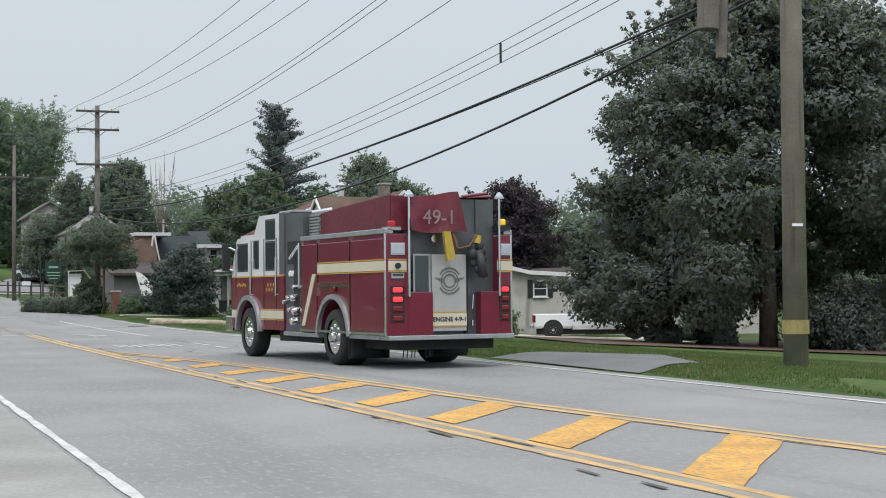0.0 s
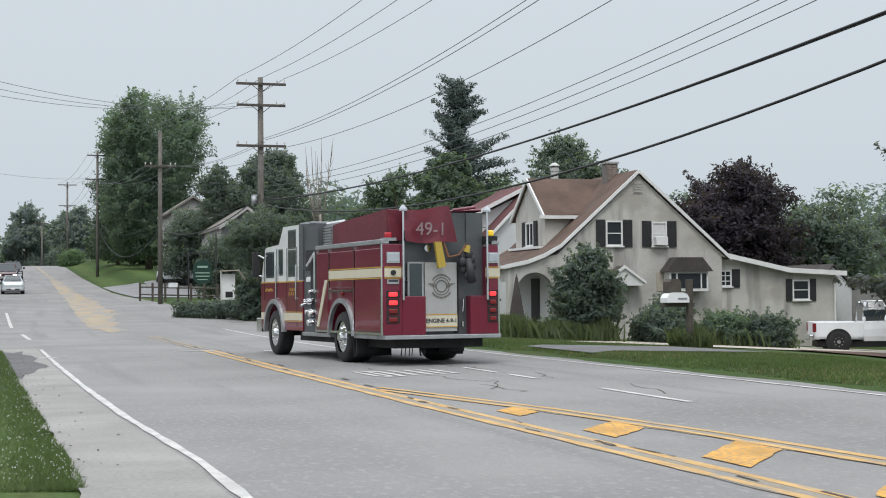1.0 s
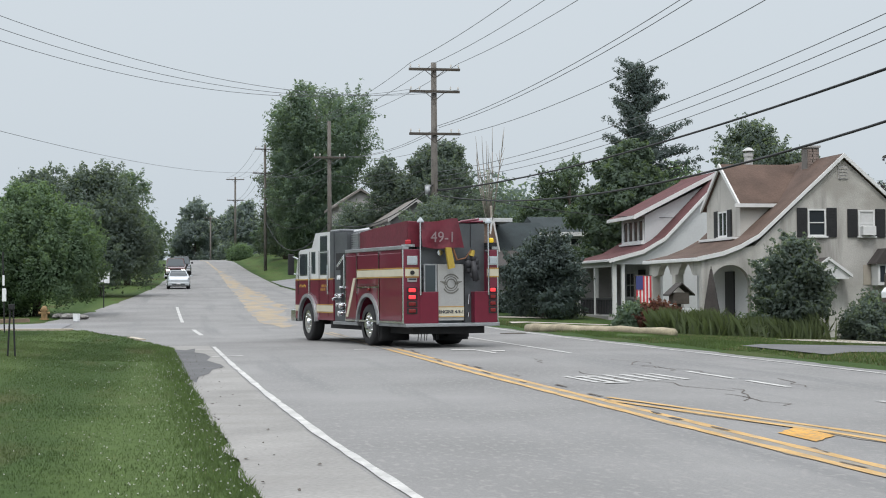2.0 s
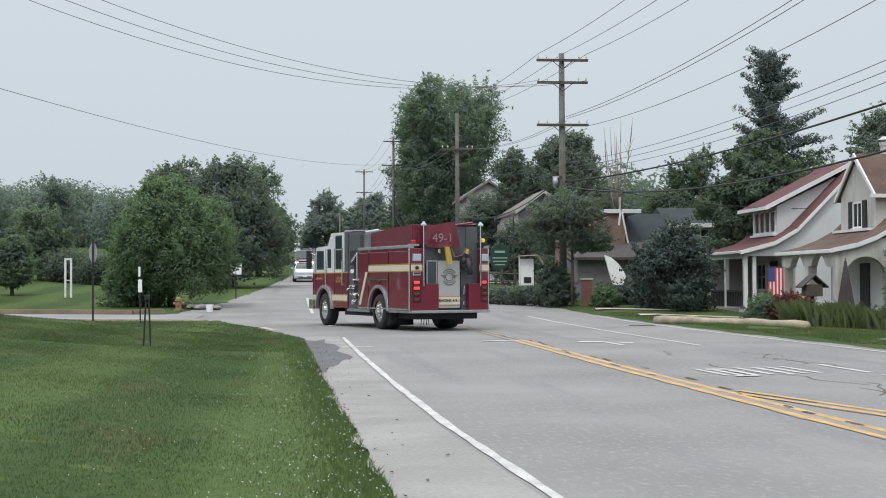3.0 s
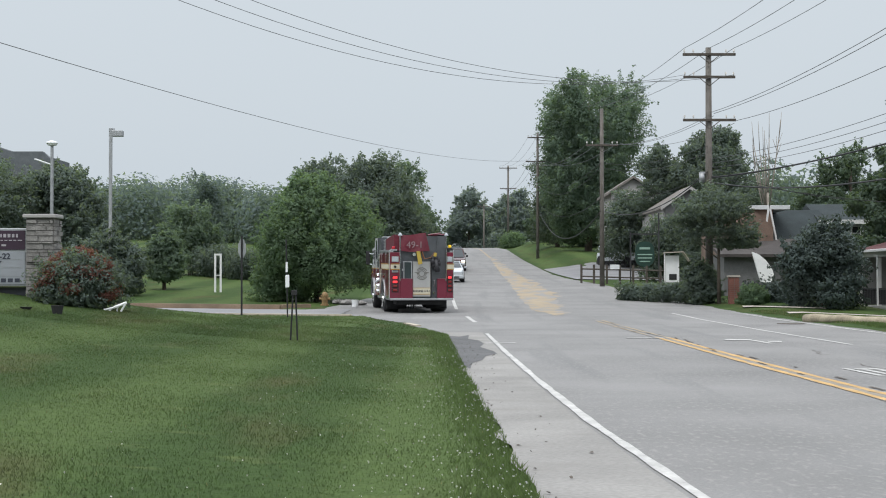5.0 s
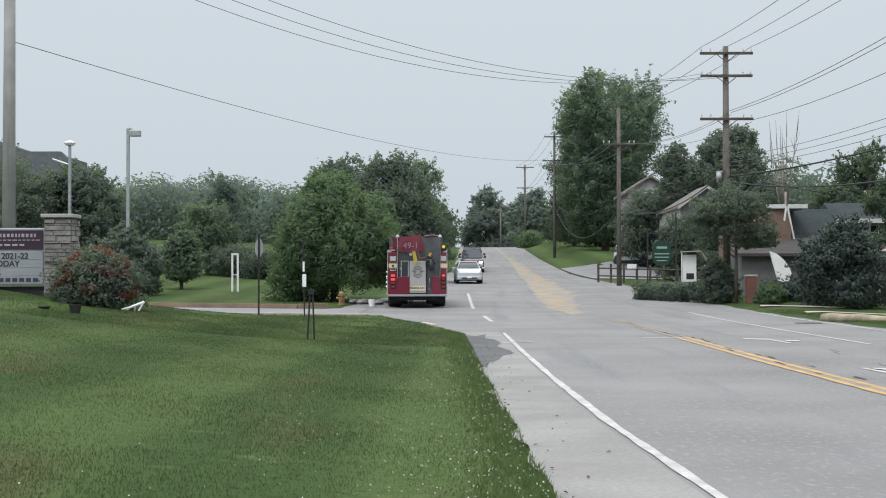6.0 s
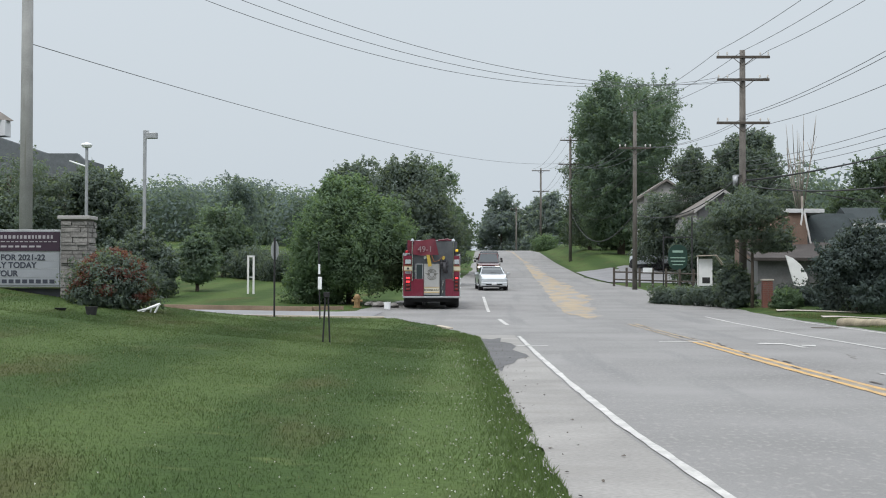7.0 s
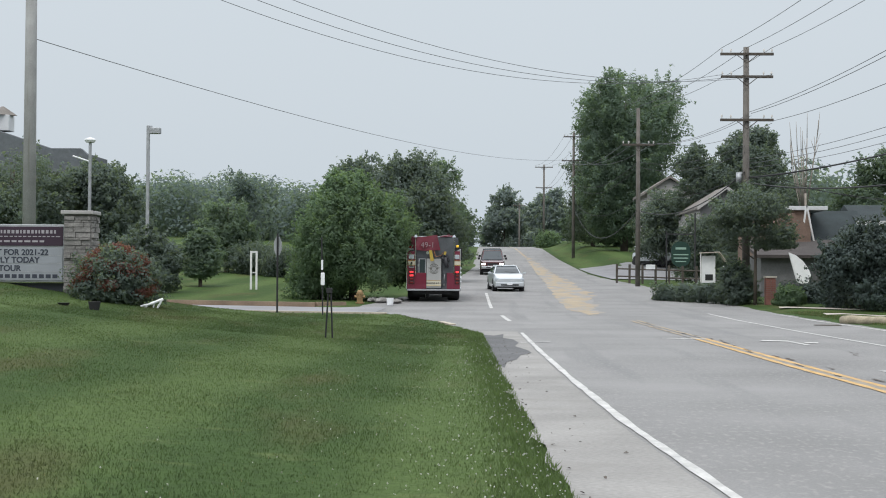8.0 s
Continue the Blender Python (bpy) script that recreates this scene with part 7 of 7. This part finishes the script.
part("board", prism([(0.62 * math.cos(a), 1.95 + 0.82 * math.copysign(abs(math.sin(a)) ** 0.6, math.sin(a))) for a in [i * 2 * math.pi / 36 for i in range(36)]], "y", -0.05, 0.05), SIGN_GREEN, gs)
for z, w, h in ((2.32, 0.34, 0.14), (1.92, 0.48, 0.07), (1.7, 0.46, 0.07), (1.48, 0.34, 0.06)):
    part("writing_bar", boxes((-w, w, -0.07, -0.05, z - h / 2, z + h / 2)), mat("pale_green_writing", (0.25, 0.36, 0.3), 0.6, var=0.1, bump=0), gs)
fn = thing("fence", pose(0, 0, 0), "dark post and rail fence before the shop", "fence")
for k in range(8):
    x, y = 9.0 + 0.75 * k, 98.5 - 0.9 * k
    part("post", boxes((x - 0.07, x + 0.07, y - 0.07, y + 0.07, float(road_z(y)) - 0.2, float(road_z(y)) + 1.25)), DARK_WOOD, fn)
    if k < 7:
        z = float(road_z(y))
        for h in (0.45, 0.95):
            part("rail", rods(((x, y, z + h), (x + 0.75, y - 0.9, float(road_z(y - 0.9)) + h), 0.05), seg=6), DARK_WOOD, fn)
part("notice", boxes((10.6, 11.2, 95.6, 95.65, 2.1, 2.4)), SIGN_WHITE, fn, "white notice board")
sd = thing("shop_stand", on_land(azx(8.7, 88), 88), "small white stand with striped roof before the shop", "stand")
part("board", boxes((-0.4, 0.4, -0.03, 0.03, 0.3, 1.9)), SIGN_WHITE, sd)
part("post", rods(((-0.45, 0, -0.1), (-0.45, 0, 2.1), 0.05), seg=8), TRIM, sd)
part("dark_notice", boxes((-0.2, 0.25, -0.05, -0.03, 0.45, 0.8)), BLACK_PAINT, sd)
part("awning", slab([(-0.5, 2.1), (0.6, 2.15), (1.0, 1.6)], 0.06, -0.4, 0.4), WALL_TAN, sd)
part("box", boxes((0.9, 1.3, -0.3, 0.3, 0.2, 1.3), bevel=0.02), SIGN_WHITE, sd)
mc = thing("manhole_cover", pose(10.6, 45.5, float(road_z(45.5)) + 0.004), "dark round drain cover in the road", "manhole", kind="structure")
part("plate", rods(((0, 0, 0), (0, 0, 0.012), 0.42), seg=24), CRACK, mc)

# ---- lawn side ----
SIGN_PALE = mat("faded_sign_lettering", (0.3, 0.28, 0.3), 0.7, var=0.1, bump=0)
ss = thing("school_sign", on_land(-11.6, 38.6), "school message board between stone pillars", "sign")
SZ = -float(land_z(-11.6, 38.6))
pil = part("pillar", boxes((0.68, 1.38, -0.3, 0.32, -0.5, SZ + 3.0)), MORTAR, ss, "grey fieldstone pillar")
srng = random.Random(8)
z = -0.1
while z < SZ + 2.9:
    hgt = srng.uniform(0.055, 0.15)
    hgt = min(hgt, SZ + 2.98 - z)
    for face in ("front", "right"):
        u = 0.0
        while u < 0.68:
            w = min(srng.uniform(0.18, 0.55), 0.70 - u)
            o = srng.uniform(0.005, 0.075)
            if face == "front":
                part("stone", boxes((0.68 + u + 0.008, 0.68 + u + w - 0.008, -0.3 - o, -0.28, z + 0.008, z + hgt - 0.008)), STONE, pil)
            else:
                part("stone", boxes((1.36, 1.38 + o, -0.3 + u + 0.008, -0.3 + u + w - 0.008, z + 0.008, z + hgt - 0.008)), STONE, pil)
            u += w
    z += hgt
part("pillar_cap", boxes((0.6, 1.46, -0.4, 0.42, SZ + 3.0, SZ + 3.1), bevel=0.02), WALL_GREY, pil)
part("board_frame", boxes((-2.6, 0.66, -0.12, 0.12, SZ + 1.22, SZ + 2.74), bevel=0.015), STEEL_GREY, ss, "grey metal sign frame")
part("name_panel", boxes((-2.55, 0.6, -0.15, -0.12, SZ + 2.18, SZ + 2.68)), SIGN_PURPLE, ss, "dark purple name panel with white bars")
for z0, z1, x0, x1, w, gap in ((2.5, 2.59, -2.4, 0.5, 0.06, 0.04), (2.41, 2.435, -2.3, 0.52, 0.1, 0.04), (2.27, 2.32, -1.6, 0.25, 0.13, 0.05)):
    x = x0
    while x + w < x1:
        wide = w * srng.uniform(0.6, 1.3)
        part("name_bar", boxes((x, x + wide, -0.158, -0.15, SZ + z0, SZ + z1)), SIGN_PALE, ss)
        x += wide + gap
part("message_panel", boxes((-2.55, 0.6, -0.15, -0.12, SZ + 1.28, SZ + 2.12)), mat("grey_message_panel", (0.25, 0.265, 0.285), 0.4, var=0.06, bump=0), ss, "grey message panel with black letters")
for zz, words, size in ((2.02, "ENT FOR 2021-22", 0.215), (1.82, "APPLY TODAY", 0.215), (1.6, "E A TOUR", 0.215)):
    lettering("message_words", words, size, SIGN_LETTER, ss, pose({"ENT FOR 2021-22": -0.6, "APPLY TODAY": -0.71, "E A TOUR": -0.98}[words], -0.155, SZ + zz - 0.02), "black message letters", bold=0.006)
for k in range(14):
    part("message_bar", boxes((-2.0 + 0.18 * k, -1.87 + 0.18 * k, -0.158, -0.15, SZ + 1.33, SZ + 1.43)), SIGN_LETTER, ss)
for zz in (1.49, 1.71, 1.92):
    part("panel_rail", boxes((-2.5, 0.55, -0.156, -0.15, SZ + zz, SZ + zz + 0.012)), STEEL_GREY, ss)
part("sign_post", boxes((-2.5, -2.36, -0.08, 0.08, -0.5, SZ + 1.22)), STEEL_GREY, ss)
part("lower_panel", boxes((-1.7, 0.68, 0.1, 0.16, -0.3, SZ + 1.2)), mat("dark_grey_panel", (0.05, 0.055, 0.065), 0.6, var=0.1, bump=0), ss)
shrub_ = tree("flowering_shrub", -9.3, 37.3, 1.5, 2.4, 0.02, "dome", 0.08, 6000, "dark", "red-flowered shrub against the stone pillar", 140, 0.05, 0.24, category="shrub")
bl_ = np.random.default_rng(142)
ba_, bb_ = bl_.uniform(0, 2 * math.pi, 60), bl_.uniform(0.1, 1.0, 60)
blossom = crown_mesh(bl_, np.stack([np.cos(ba_) * np.sqrt(1 - bb_ ** 2) * 0.95, np.sin(ba_) * np.sqrt(1 - bb_ ** 2) * 0.95, 0.1 + bb_ * 1.3, np.full(60, 0.24), np.full(60, 0.24), np.full(60, 0.16)], 1), 9000, 0.036)
part("blossom", blossom, LEAF["red"], shrub_, "dull red blossom")


def lamp_post(x, y, h, label, flood=True):
    t = thing("lamp_post", on_land(x, y), label, "lamp post", "lamp posts")
    part("base", rods(((0, 0, -0.2), (0, 0, 0.5), 0.25, 0.22), seg=14), CONCRETE, t)
    part("shaft", boxes((-0.075, 0.075, -0.075, 0.075, 0.4, h), bevel=0.01) if flood else rods(((0, 0, 0.4), (0, 0, h), 0.1, 0.08), seg=12), STEEL_GREY, t)
    if flood:
        part("head", boxes((0.08, 0.62, -0.18, 0.18, h - 0.42, h - 0.12), bevel=0.03), SIGN_BACK, t, "box-shaped lamp head")
        part("arm", boxes((0.0, 0.2, -0.04, 0.04, h - 0.1, h - 0.02)), STEEL_GREY, t)
    else:
        part("head", rods(((0, 0, h), (0, 0, h + 0.12), 0.22, 0.3), ((0, 0, h + 0.12), (0, 0, h + 0.18), 0.3, 0.28), ((0, 0, h + 0.18), (0, 0, h + 0.26), 0.28, 0.05), seg=16), SIGN_WHITE, t, "white round lamp head")
        part("arm", rods(((0, 0, h - 1.0), (-0.9, 0, h - 0.7), 0.04), seg=8), SIGN_WHITE, t)
    return t


lamp_post(azx(-12.85, 73), 73, 8.35, "grey steel lamp post with a box lamp")
lamp_post(azx(-15.0, 76), 76, 7.6, "pale lamp post with a round lamp", False)
st = thing("stop_sign", on_land(-7.5, 54.0), "back of a grey octagonal stop sign on a thin post", "road sign")
part("post", rods(((0, 0, -0.2), (0, 0, 2.9), 0.035), seg=8), UNDER, st)
oct_ = [(0.37 * math.cos(radians(22.5 + 45 * i)), 2.45 + 0.37 * math.sin(radians(22.5 + 45 * i))) for i in range(8)]
part("plate", prism([(x * 0.42, z) for x, z in oct_], "y", 0.05, 0.09), SIGN_BACK, st)
mk = thing("marker_post", on_land(-5.6, 52.0), "thin leaning marker post with a white tag", "post")
part("post", rods(((0, 0, -0.2), (-0.06, 0, 2.75), 0.025), seg=8), UNDER, mk)
part("tag", boxes((-0.08, 0.06, -0.04, 0.0, 1.05, 1.5), bevel=0.02), SIGN_WHITE, mk)
part("upper_tag", boxes((-0.07, 0.0, -0.03, 0.0, 1.6, 1.95)), SIGN_WHITE, mk)
tp = thing("survey_stakes", on_land(-3.15, 30.4), "two thin dark stakes leaning together in the grass", "stake")
part("stake", rods(((-0.07, 0, -0.1), (-0.01, 0, 1.02), 0.018), seg=6), UNDER, tp)
part("stake", rods(((0.08, 0, -0.05), (0.04, 0, 1.0), 0.018), seg=6), UNDER, tp)
part("clamp", boxes((-0.05, 0.07, -0.035, 0.035, 0.93, 1.04), bevel=0.01), UNDER, tp)
gf = thing("field_marker", on_land(-12.4, 80.0), "narrow white wooden frame standing on the field", "frame")
part("upright", boxes((-0.2, -0.1, -0.05, 0.05, -0.2, 2.0)), TRIM, gf)
part("upright", boxes((0.1, 0.2, -0.05, 0.05, -0.2, 2.0)), TRIM, gf)
part("crossbar", boxes((-0.2, 0.2, -0.05, 0.05, 2.0, 2.1)), TRIM, gf)
part("crossbar", boxes((-0.1, 0.1, -0.04, 0.04, 0.9, 0.95)), TRIM, gf)
hy = thing("fire_hydrant", on_land(-5.45, 66.0), "dull orange fire hydrant in the grass by the kerb", "fire hydrant")
part("barrel", rods(((0, 0, -0.1), (0, 0, 0.42), 0.14, 0.13), ((0, 0, 0.4), (0, 0, 0.46), 0.18), ((0, 0, 0.0), (0, 0, 0.06), 0.2), seg=14), HYDRANT, hy)
part("cap", ball(bmesh.new(), (0, 0, 0.46), 0.14, (1, 1, 1.1)), HYDRANT, hy, smooth=True)
part("nozzle", rods(((-0.24, 0, 0.3), (0.24, 0, 0.3), 0.06), ((0, -0.22, 0.3), (0, 0, 0.3), 0.07), seg=10), HYDRANT, hy)
ws = thing("road_sign", on_land(azx(-2.55, 80), 80), "small white square sign board beside the tree", "road sign")
part("board", boxes((-0.3, 0.3, -0.02, 0.02, 1.3, 1.9)), SIGN_WHITE, ws)
part("seam", boxes((-0.02, 0.02, -0.03, -0.02, 1.3, 1.9)), SIGN_BACK, ws)
part("post", rods(((0, 0.04, -0.2), (0, 0.04, 1.9), 0.03), seg=8), UNDER, ws)
for x, y, s in ((-4.6, 68.0, 0.3), (-3.9, 67.2, 0.22), (-5.0, 68.4, 0.25)):
    rk = thing("boulder", on_land(x, y, 20 * x), "pale flat boulder at the foot of the tree", "rock", "roadside boulders")
    bm = ball(bmesh.new(), (0, 0, 0.08), s, (2.6, 1.2, 0.5), 12, 8)
    for vtx in bm.verts:
        vtx.co += Vector((noise.noise(vtx.co * 4), noise.noise(vtx.co * 4 + Vector((5, 0, 0))), noise.noise(vtx.co * 4 + Vector((0, 5, 0))))) * 0.08
    part("stone", bm, STONE, rk)
wp = thing("waste_bin", on_land(-4.0, 64.5), "small white bin on the corner grass", "bin")
part("body", rods(((0, 0, 0), (0, 0, 0.32), 0.13, 0.16), seg=12), SIGN_WHITE, wp)
for x, y in ((-8.55, 32.4), (-9.35, 32.8)):
    pt = thing("flower_pot", on_land(x, y), "black plastic flower pot on the lawn", "flower pot", "flower pots")
    part("pot", rods(((0, 0, 0), (0, 0, 0.2 if x > -9 else 0.06), 0.1, 0.14), seg=14), UNDER, pt)
dg = thing("fallen_ornament", on_land(-8.2, 36.6), "white broken garden ornament lying in the grass", "ornament")
part("leg", rods(((-0.3, 0, 0.06), (0.05, 0, 0.14), 0.025), ((-0.2, 0, 0.02), (0.0, 0.05, 0.16), 0.02), seg=8), SIGN_WHITE, dg)
part("body", rods(((-0.05, 0, 0.12), (0.26, 0.02, 0.24), 0.035), ((0.25, 0, 0.24), (0.12, 0.03, 0.02), 0.025), ((0.05, 0, 0.16), (0.0, 0.06, 0.0), 0.02), seg=8), SIGN_WHITE, dg)

# ---- grass blades on the near lawn ----


def turf(name, v, rng):
    """A mesh of single blades, shaded softly like the turf that they stand in."""
    n = len(v) // 3
    me = np_mesh(name, v, np.arange(3 * n).reshape(-1, 3))
    soft = rng.normal(0, 0.22, (n, 3)) + np.array([0, 0, 1.0])
    soft /= np.linalg.norm(soft, axis=1)[:, None]
    me.attributes.new("custom_normal", "FLOAT_VECTOR", "POINT").data.foreach_set("vector", np.repeat(soft, 3, axis=0).astype(np.float32).ravel())
    return me


def blades(name, rng, n, x0, x1, y0, y1, h, material, label, keep=None, width=0.004):
    """Single blades, thicker where the lawn is near."""
    y = y0 + (y1 - y0) * rng.random(n) ** 1.7
    x = rng.uniform(x0, x1, n)
    ok = x < left_edge(y) - 0.02
    if keep is not None:
        ok &= keep(x, y, rng)
    x, y = x[ok], y[ok]
    n = len(x)
    z = ground_z(x, y)
    hh = h * rng.uniform(0.5, 1.3, n)
    a = rng.uniform(0, 2 * math.pi, n)
    w = width * (0.6 + y / 14)
    dx, dy = np.abs(np.cos(a)) * w, np.sin(a) * w
    lx, ly = rng.normal(0, 0.5, n) * hh, rng.normal(0, 0.5, n) * hh
    v = np.stack([np.stack([x - dx, y - dy, z - 0.01], 1), np.stack([x + dx, y + dy, z - 0.01], 1), np.stack([x + lx, y + ly, z + hh], 1)], 1).reshape(-1, 3)
    return tagged(part(name, turf(name, v, rng), material), label, "grass", "", "stuff")


brng = np.random.default_rng(21)
blades("lawn_grass", brng, 230000, -9.5, 0.9, 7.5, 40, 0.020, BLADE, "short mown green lawn blades")
blades("far_lawn_grass", brng, 50000, -19.0, 0.9, 30, 54.3, 0.03, BLADE, "mown green lawn towards the side street", None, 0.006)
blades("dry_grass", brng, 2500, -9.5, 0.9, 7.5, 40, 0.02, DRY_BLADE, "pale dry blades in the lawn")
blades("rim_grass", brng, 60000, -0.5, 1.0, 7.5, 40, 0.05, RIM_BLADE, "longer grass along the shoulder", lambda x, y, r: x > left_edge(y) - 0.6 * r.random(len(x)) ** 2)
cx_, cy_ = brng.uniform(-3.4, 0.6, 8000), 8 + 24 * brng.random(8000) ** 1.5
ok = (cx_ < left_edge(cy_) - 0.05) & (brng.random(8000) < np.exp(-(left_edge(cy_) - cx_) / 0.7) * 0.6)
ck = np.stack([cx_[ok], cy_[ok], ground_z(cx_[ok], cy_[ok]) + 0.03, np.full(ok.sum(), 0.006), np.full(ok.sum(), 0.007), np.full(ok.sum(), 0.006)], 1)
flowers = crown_mesh(brng, ck, len(ck) * 6, 0.0045)
tagged(part("clover", flowers, CLOVER), "small white clover flowers by the shoulder", "flower", "", "stuff")

# rougher grass on the far verge
vr_ = np.random.default_rng(31)
for nm, n, h, m_, lab in (("verge_grass", 150000, 0.045, RIM_BLADE, "rough green verge grass"), ("verge_straw", 36000, 0.05, DRY_BLADE, "pale straw blades in the verge")):
    y = vr_.uniform(-9, 58, n)
    x = right_edge(y) + 0.15 + 9.0 * vr_.random(n) ** 1.3
    dense = np.array([noise.noise(Vector((a * 0.35, b * 0.2, 3.0))) for a, b in zip(x[::1], y[::1])])
    ok = dense > (-0.45 if nm == "verge_grass" else 0.0)
    for quad in DRIVES:
        inside = np.ones(n, dtype=bool)
        for (ax, ay), (bx, by) in zip(quad, quad[1:] + quad[:1]):
            inside &= (bx - ax) * (y - ay) - (by - ay) * (x - ax) > -0.1
        ok &= ~inside
    x, y = x[ok], y[ok]
    n = len(x)
    z, hh, a = land_z(x, y), h * vr_.uniform(0.5, 1.4, n), vr_.uniform(0, 2 * math.pi, n)
    dx, dy = np.abs(np.cos(a)) * 0.012, np.sin(a) * 0.012
    lx, ly = vr_.normal(0, 0.5, n) * hh, vr_.normal(0, 0.5, n) * hh
    v = np.stack([np.stack([x - dx, y - dy, z - 0.01], 1), np.stack([x + dx, y + dy, z - 0.01], 1), np.stack([x + lx, y + ly, z + hh], 1)], 1).reshape(-1, 3)
    tagged(part(nm, turf(nm, v, vr_), m_), lab, "grass", "", "stuff")

# ---- what moves ----
ENGINE_ROWS = [  # seconds, x, y, heading to the left
    (0.0, 9.61, 7.14, 5.6), (0.5, 8.94, 17.07, 5.9), (1.0, 8.32, 24.48, 6.8), (1.5, 7.60, 30.35, 9.6), (2.25, 6.05, 37.2, 15.5), (3.0, 4.21, 42.26, 19.0),
    (3.5, 2.63, 45.38, 18.4), (4.0, 1.12, 49.17, 15.6), (4.5, -0.07, 53.54, 11.7), (5.25, -1.35, 59.0, 6.0), (6.0, -1.95, 62.5, 2.4), (6.5, -2.04, 63.75, 1.9), (7.0, -2.09, 65.0, 1.9), (7.5, -2.17, 67.1, 1.8), (8.0, -2.26, 69.2, 1.7),
]
SILVER_ROWS = [(0.0, 0.95, 123, 180), (1.5, 0.7, 119, 180), (3.0, 0.15, 113, 181), (4.5, 0.3, 104, 181), (6.0, 0.31, 98, 182), (7.0, 0.76, 91.5, 184), (8.0, 1.36, 84.5, 185)]
MAROON_ROWS = [(0.0, 0.55, 148, 180), (1.5, 0.4, 144, 180), (3.0, 0.2, 139, 180), (4.0, 0.5, 135, 180), (6.0, 0.75, 126, 180), (8.0, 0.85, 119, 180)]
SUV_ROWS = [(0.0, 1.2, 158, 180), (1.5, 1.0, 153, 180), (4.0, 0.6, 144, 180), (6.0, 0.82, 134, 180), (8.0, 0.9, 127, 180)]


def ride(rows, rear, front, lift=0.0):
    """Poses that follow the road's slope, from plan rows."""
    out_ = []
    for t, x, y, head in rows:
        h = radians(head)
        fy, ry = y + front * math.cos(h), y + rear * math.cos(h)
        zf, zr = float(road_z(fy)), float(road_z(ry))
        pitch = math.degrees(math.atan2(zf - zr, front - rear))
        z = zr - rear * math.tan(radians(pitch)) + lift
        out_.append((t, pose(x, y, z, pitch, 0, head)))
    return out_


def rolling(rows, centre, r, per_second=30):
    """Poses of a wheel that rolls as far as its vehicle goes; it stays at its axle."""
    t, x, y = [np.array([row[i] for row in rows], dtype=float) for i in range(3)]
    d = np.concatenate([[0], np.cumsum(np.hypot(np.diff(x), np.diff(y)))])
    n = int(8.0 * per_second)
    return [(8.0 * i / n, pose(*centre, -math.degrees(float(np.interp(8.0 * i / n, t, d)) / r) % 360, 0, 0)) for i in range(n + 1)]


def motions():
    walk(engine, ride(ENGINE_ROWS, AX_R, AX_F))
    for w in engine_wheels:
        walk(w, rolling(ENGINE_ROWS, tuple(w.location), RW))
    for body_, rows, wheels, r in ((silver, SILVER_ROWS, silver_wheels, 0.32), (maroon, MAROON_ROWS, maroon_wheels, 0.40), (suv, SUV_ROWS, suv_wheels, 0.40)):
        walk(body_, ride(rows, -1.5, 1.5))
        for w in wheels:
            walk(w, rolling(rows, tuple(w.location), r, 15))


motions()
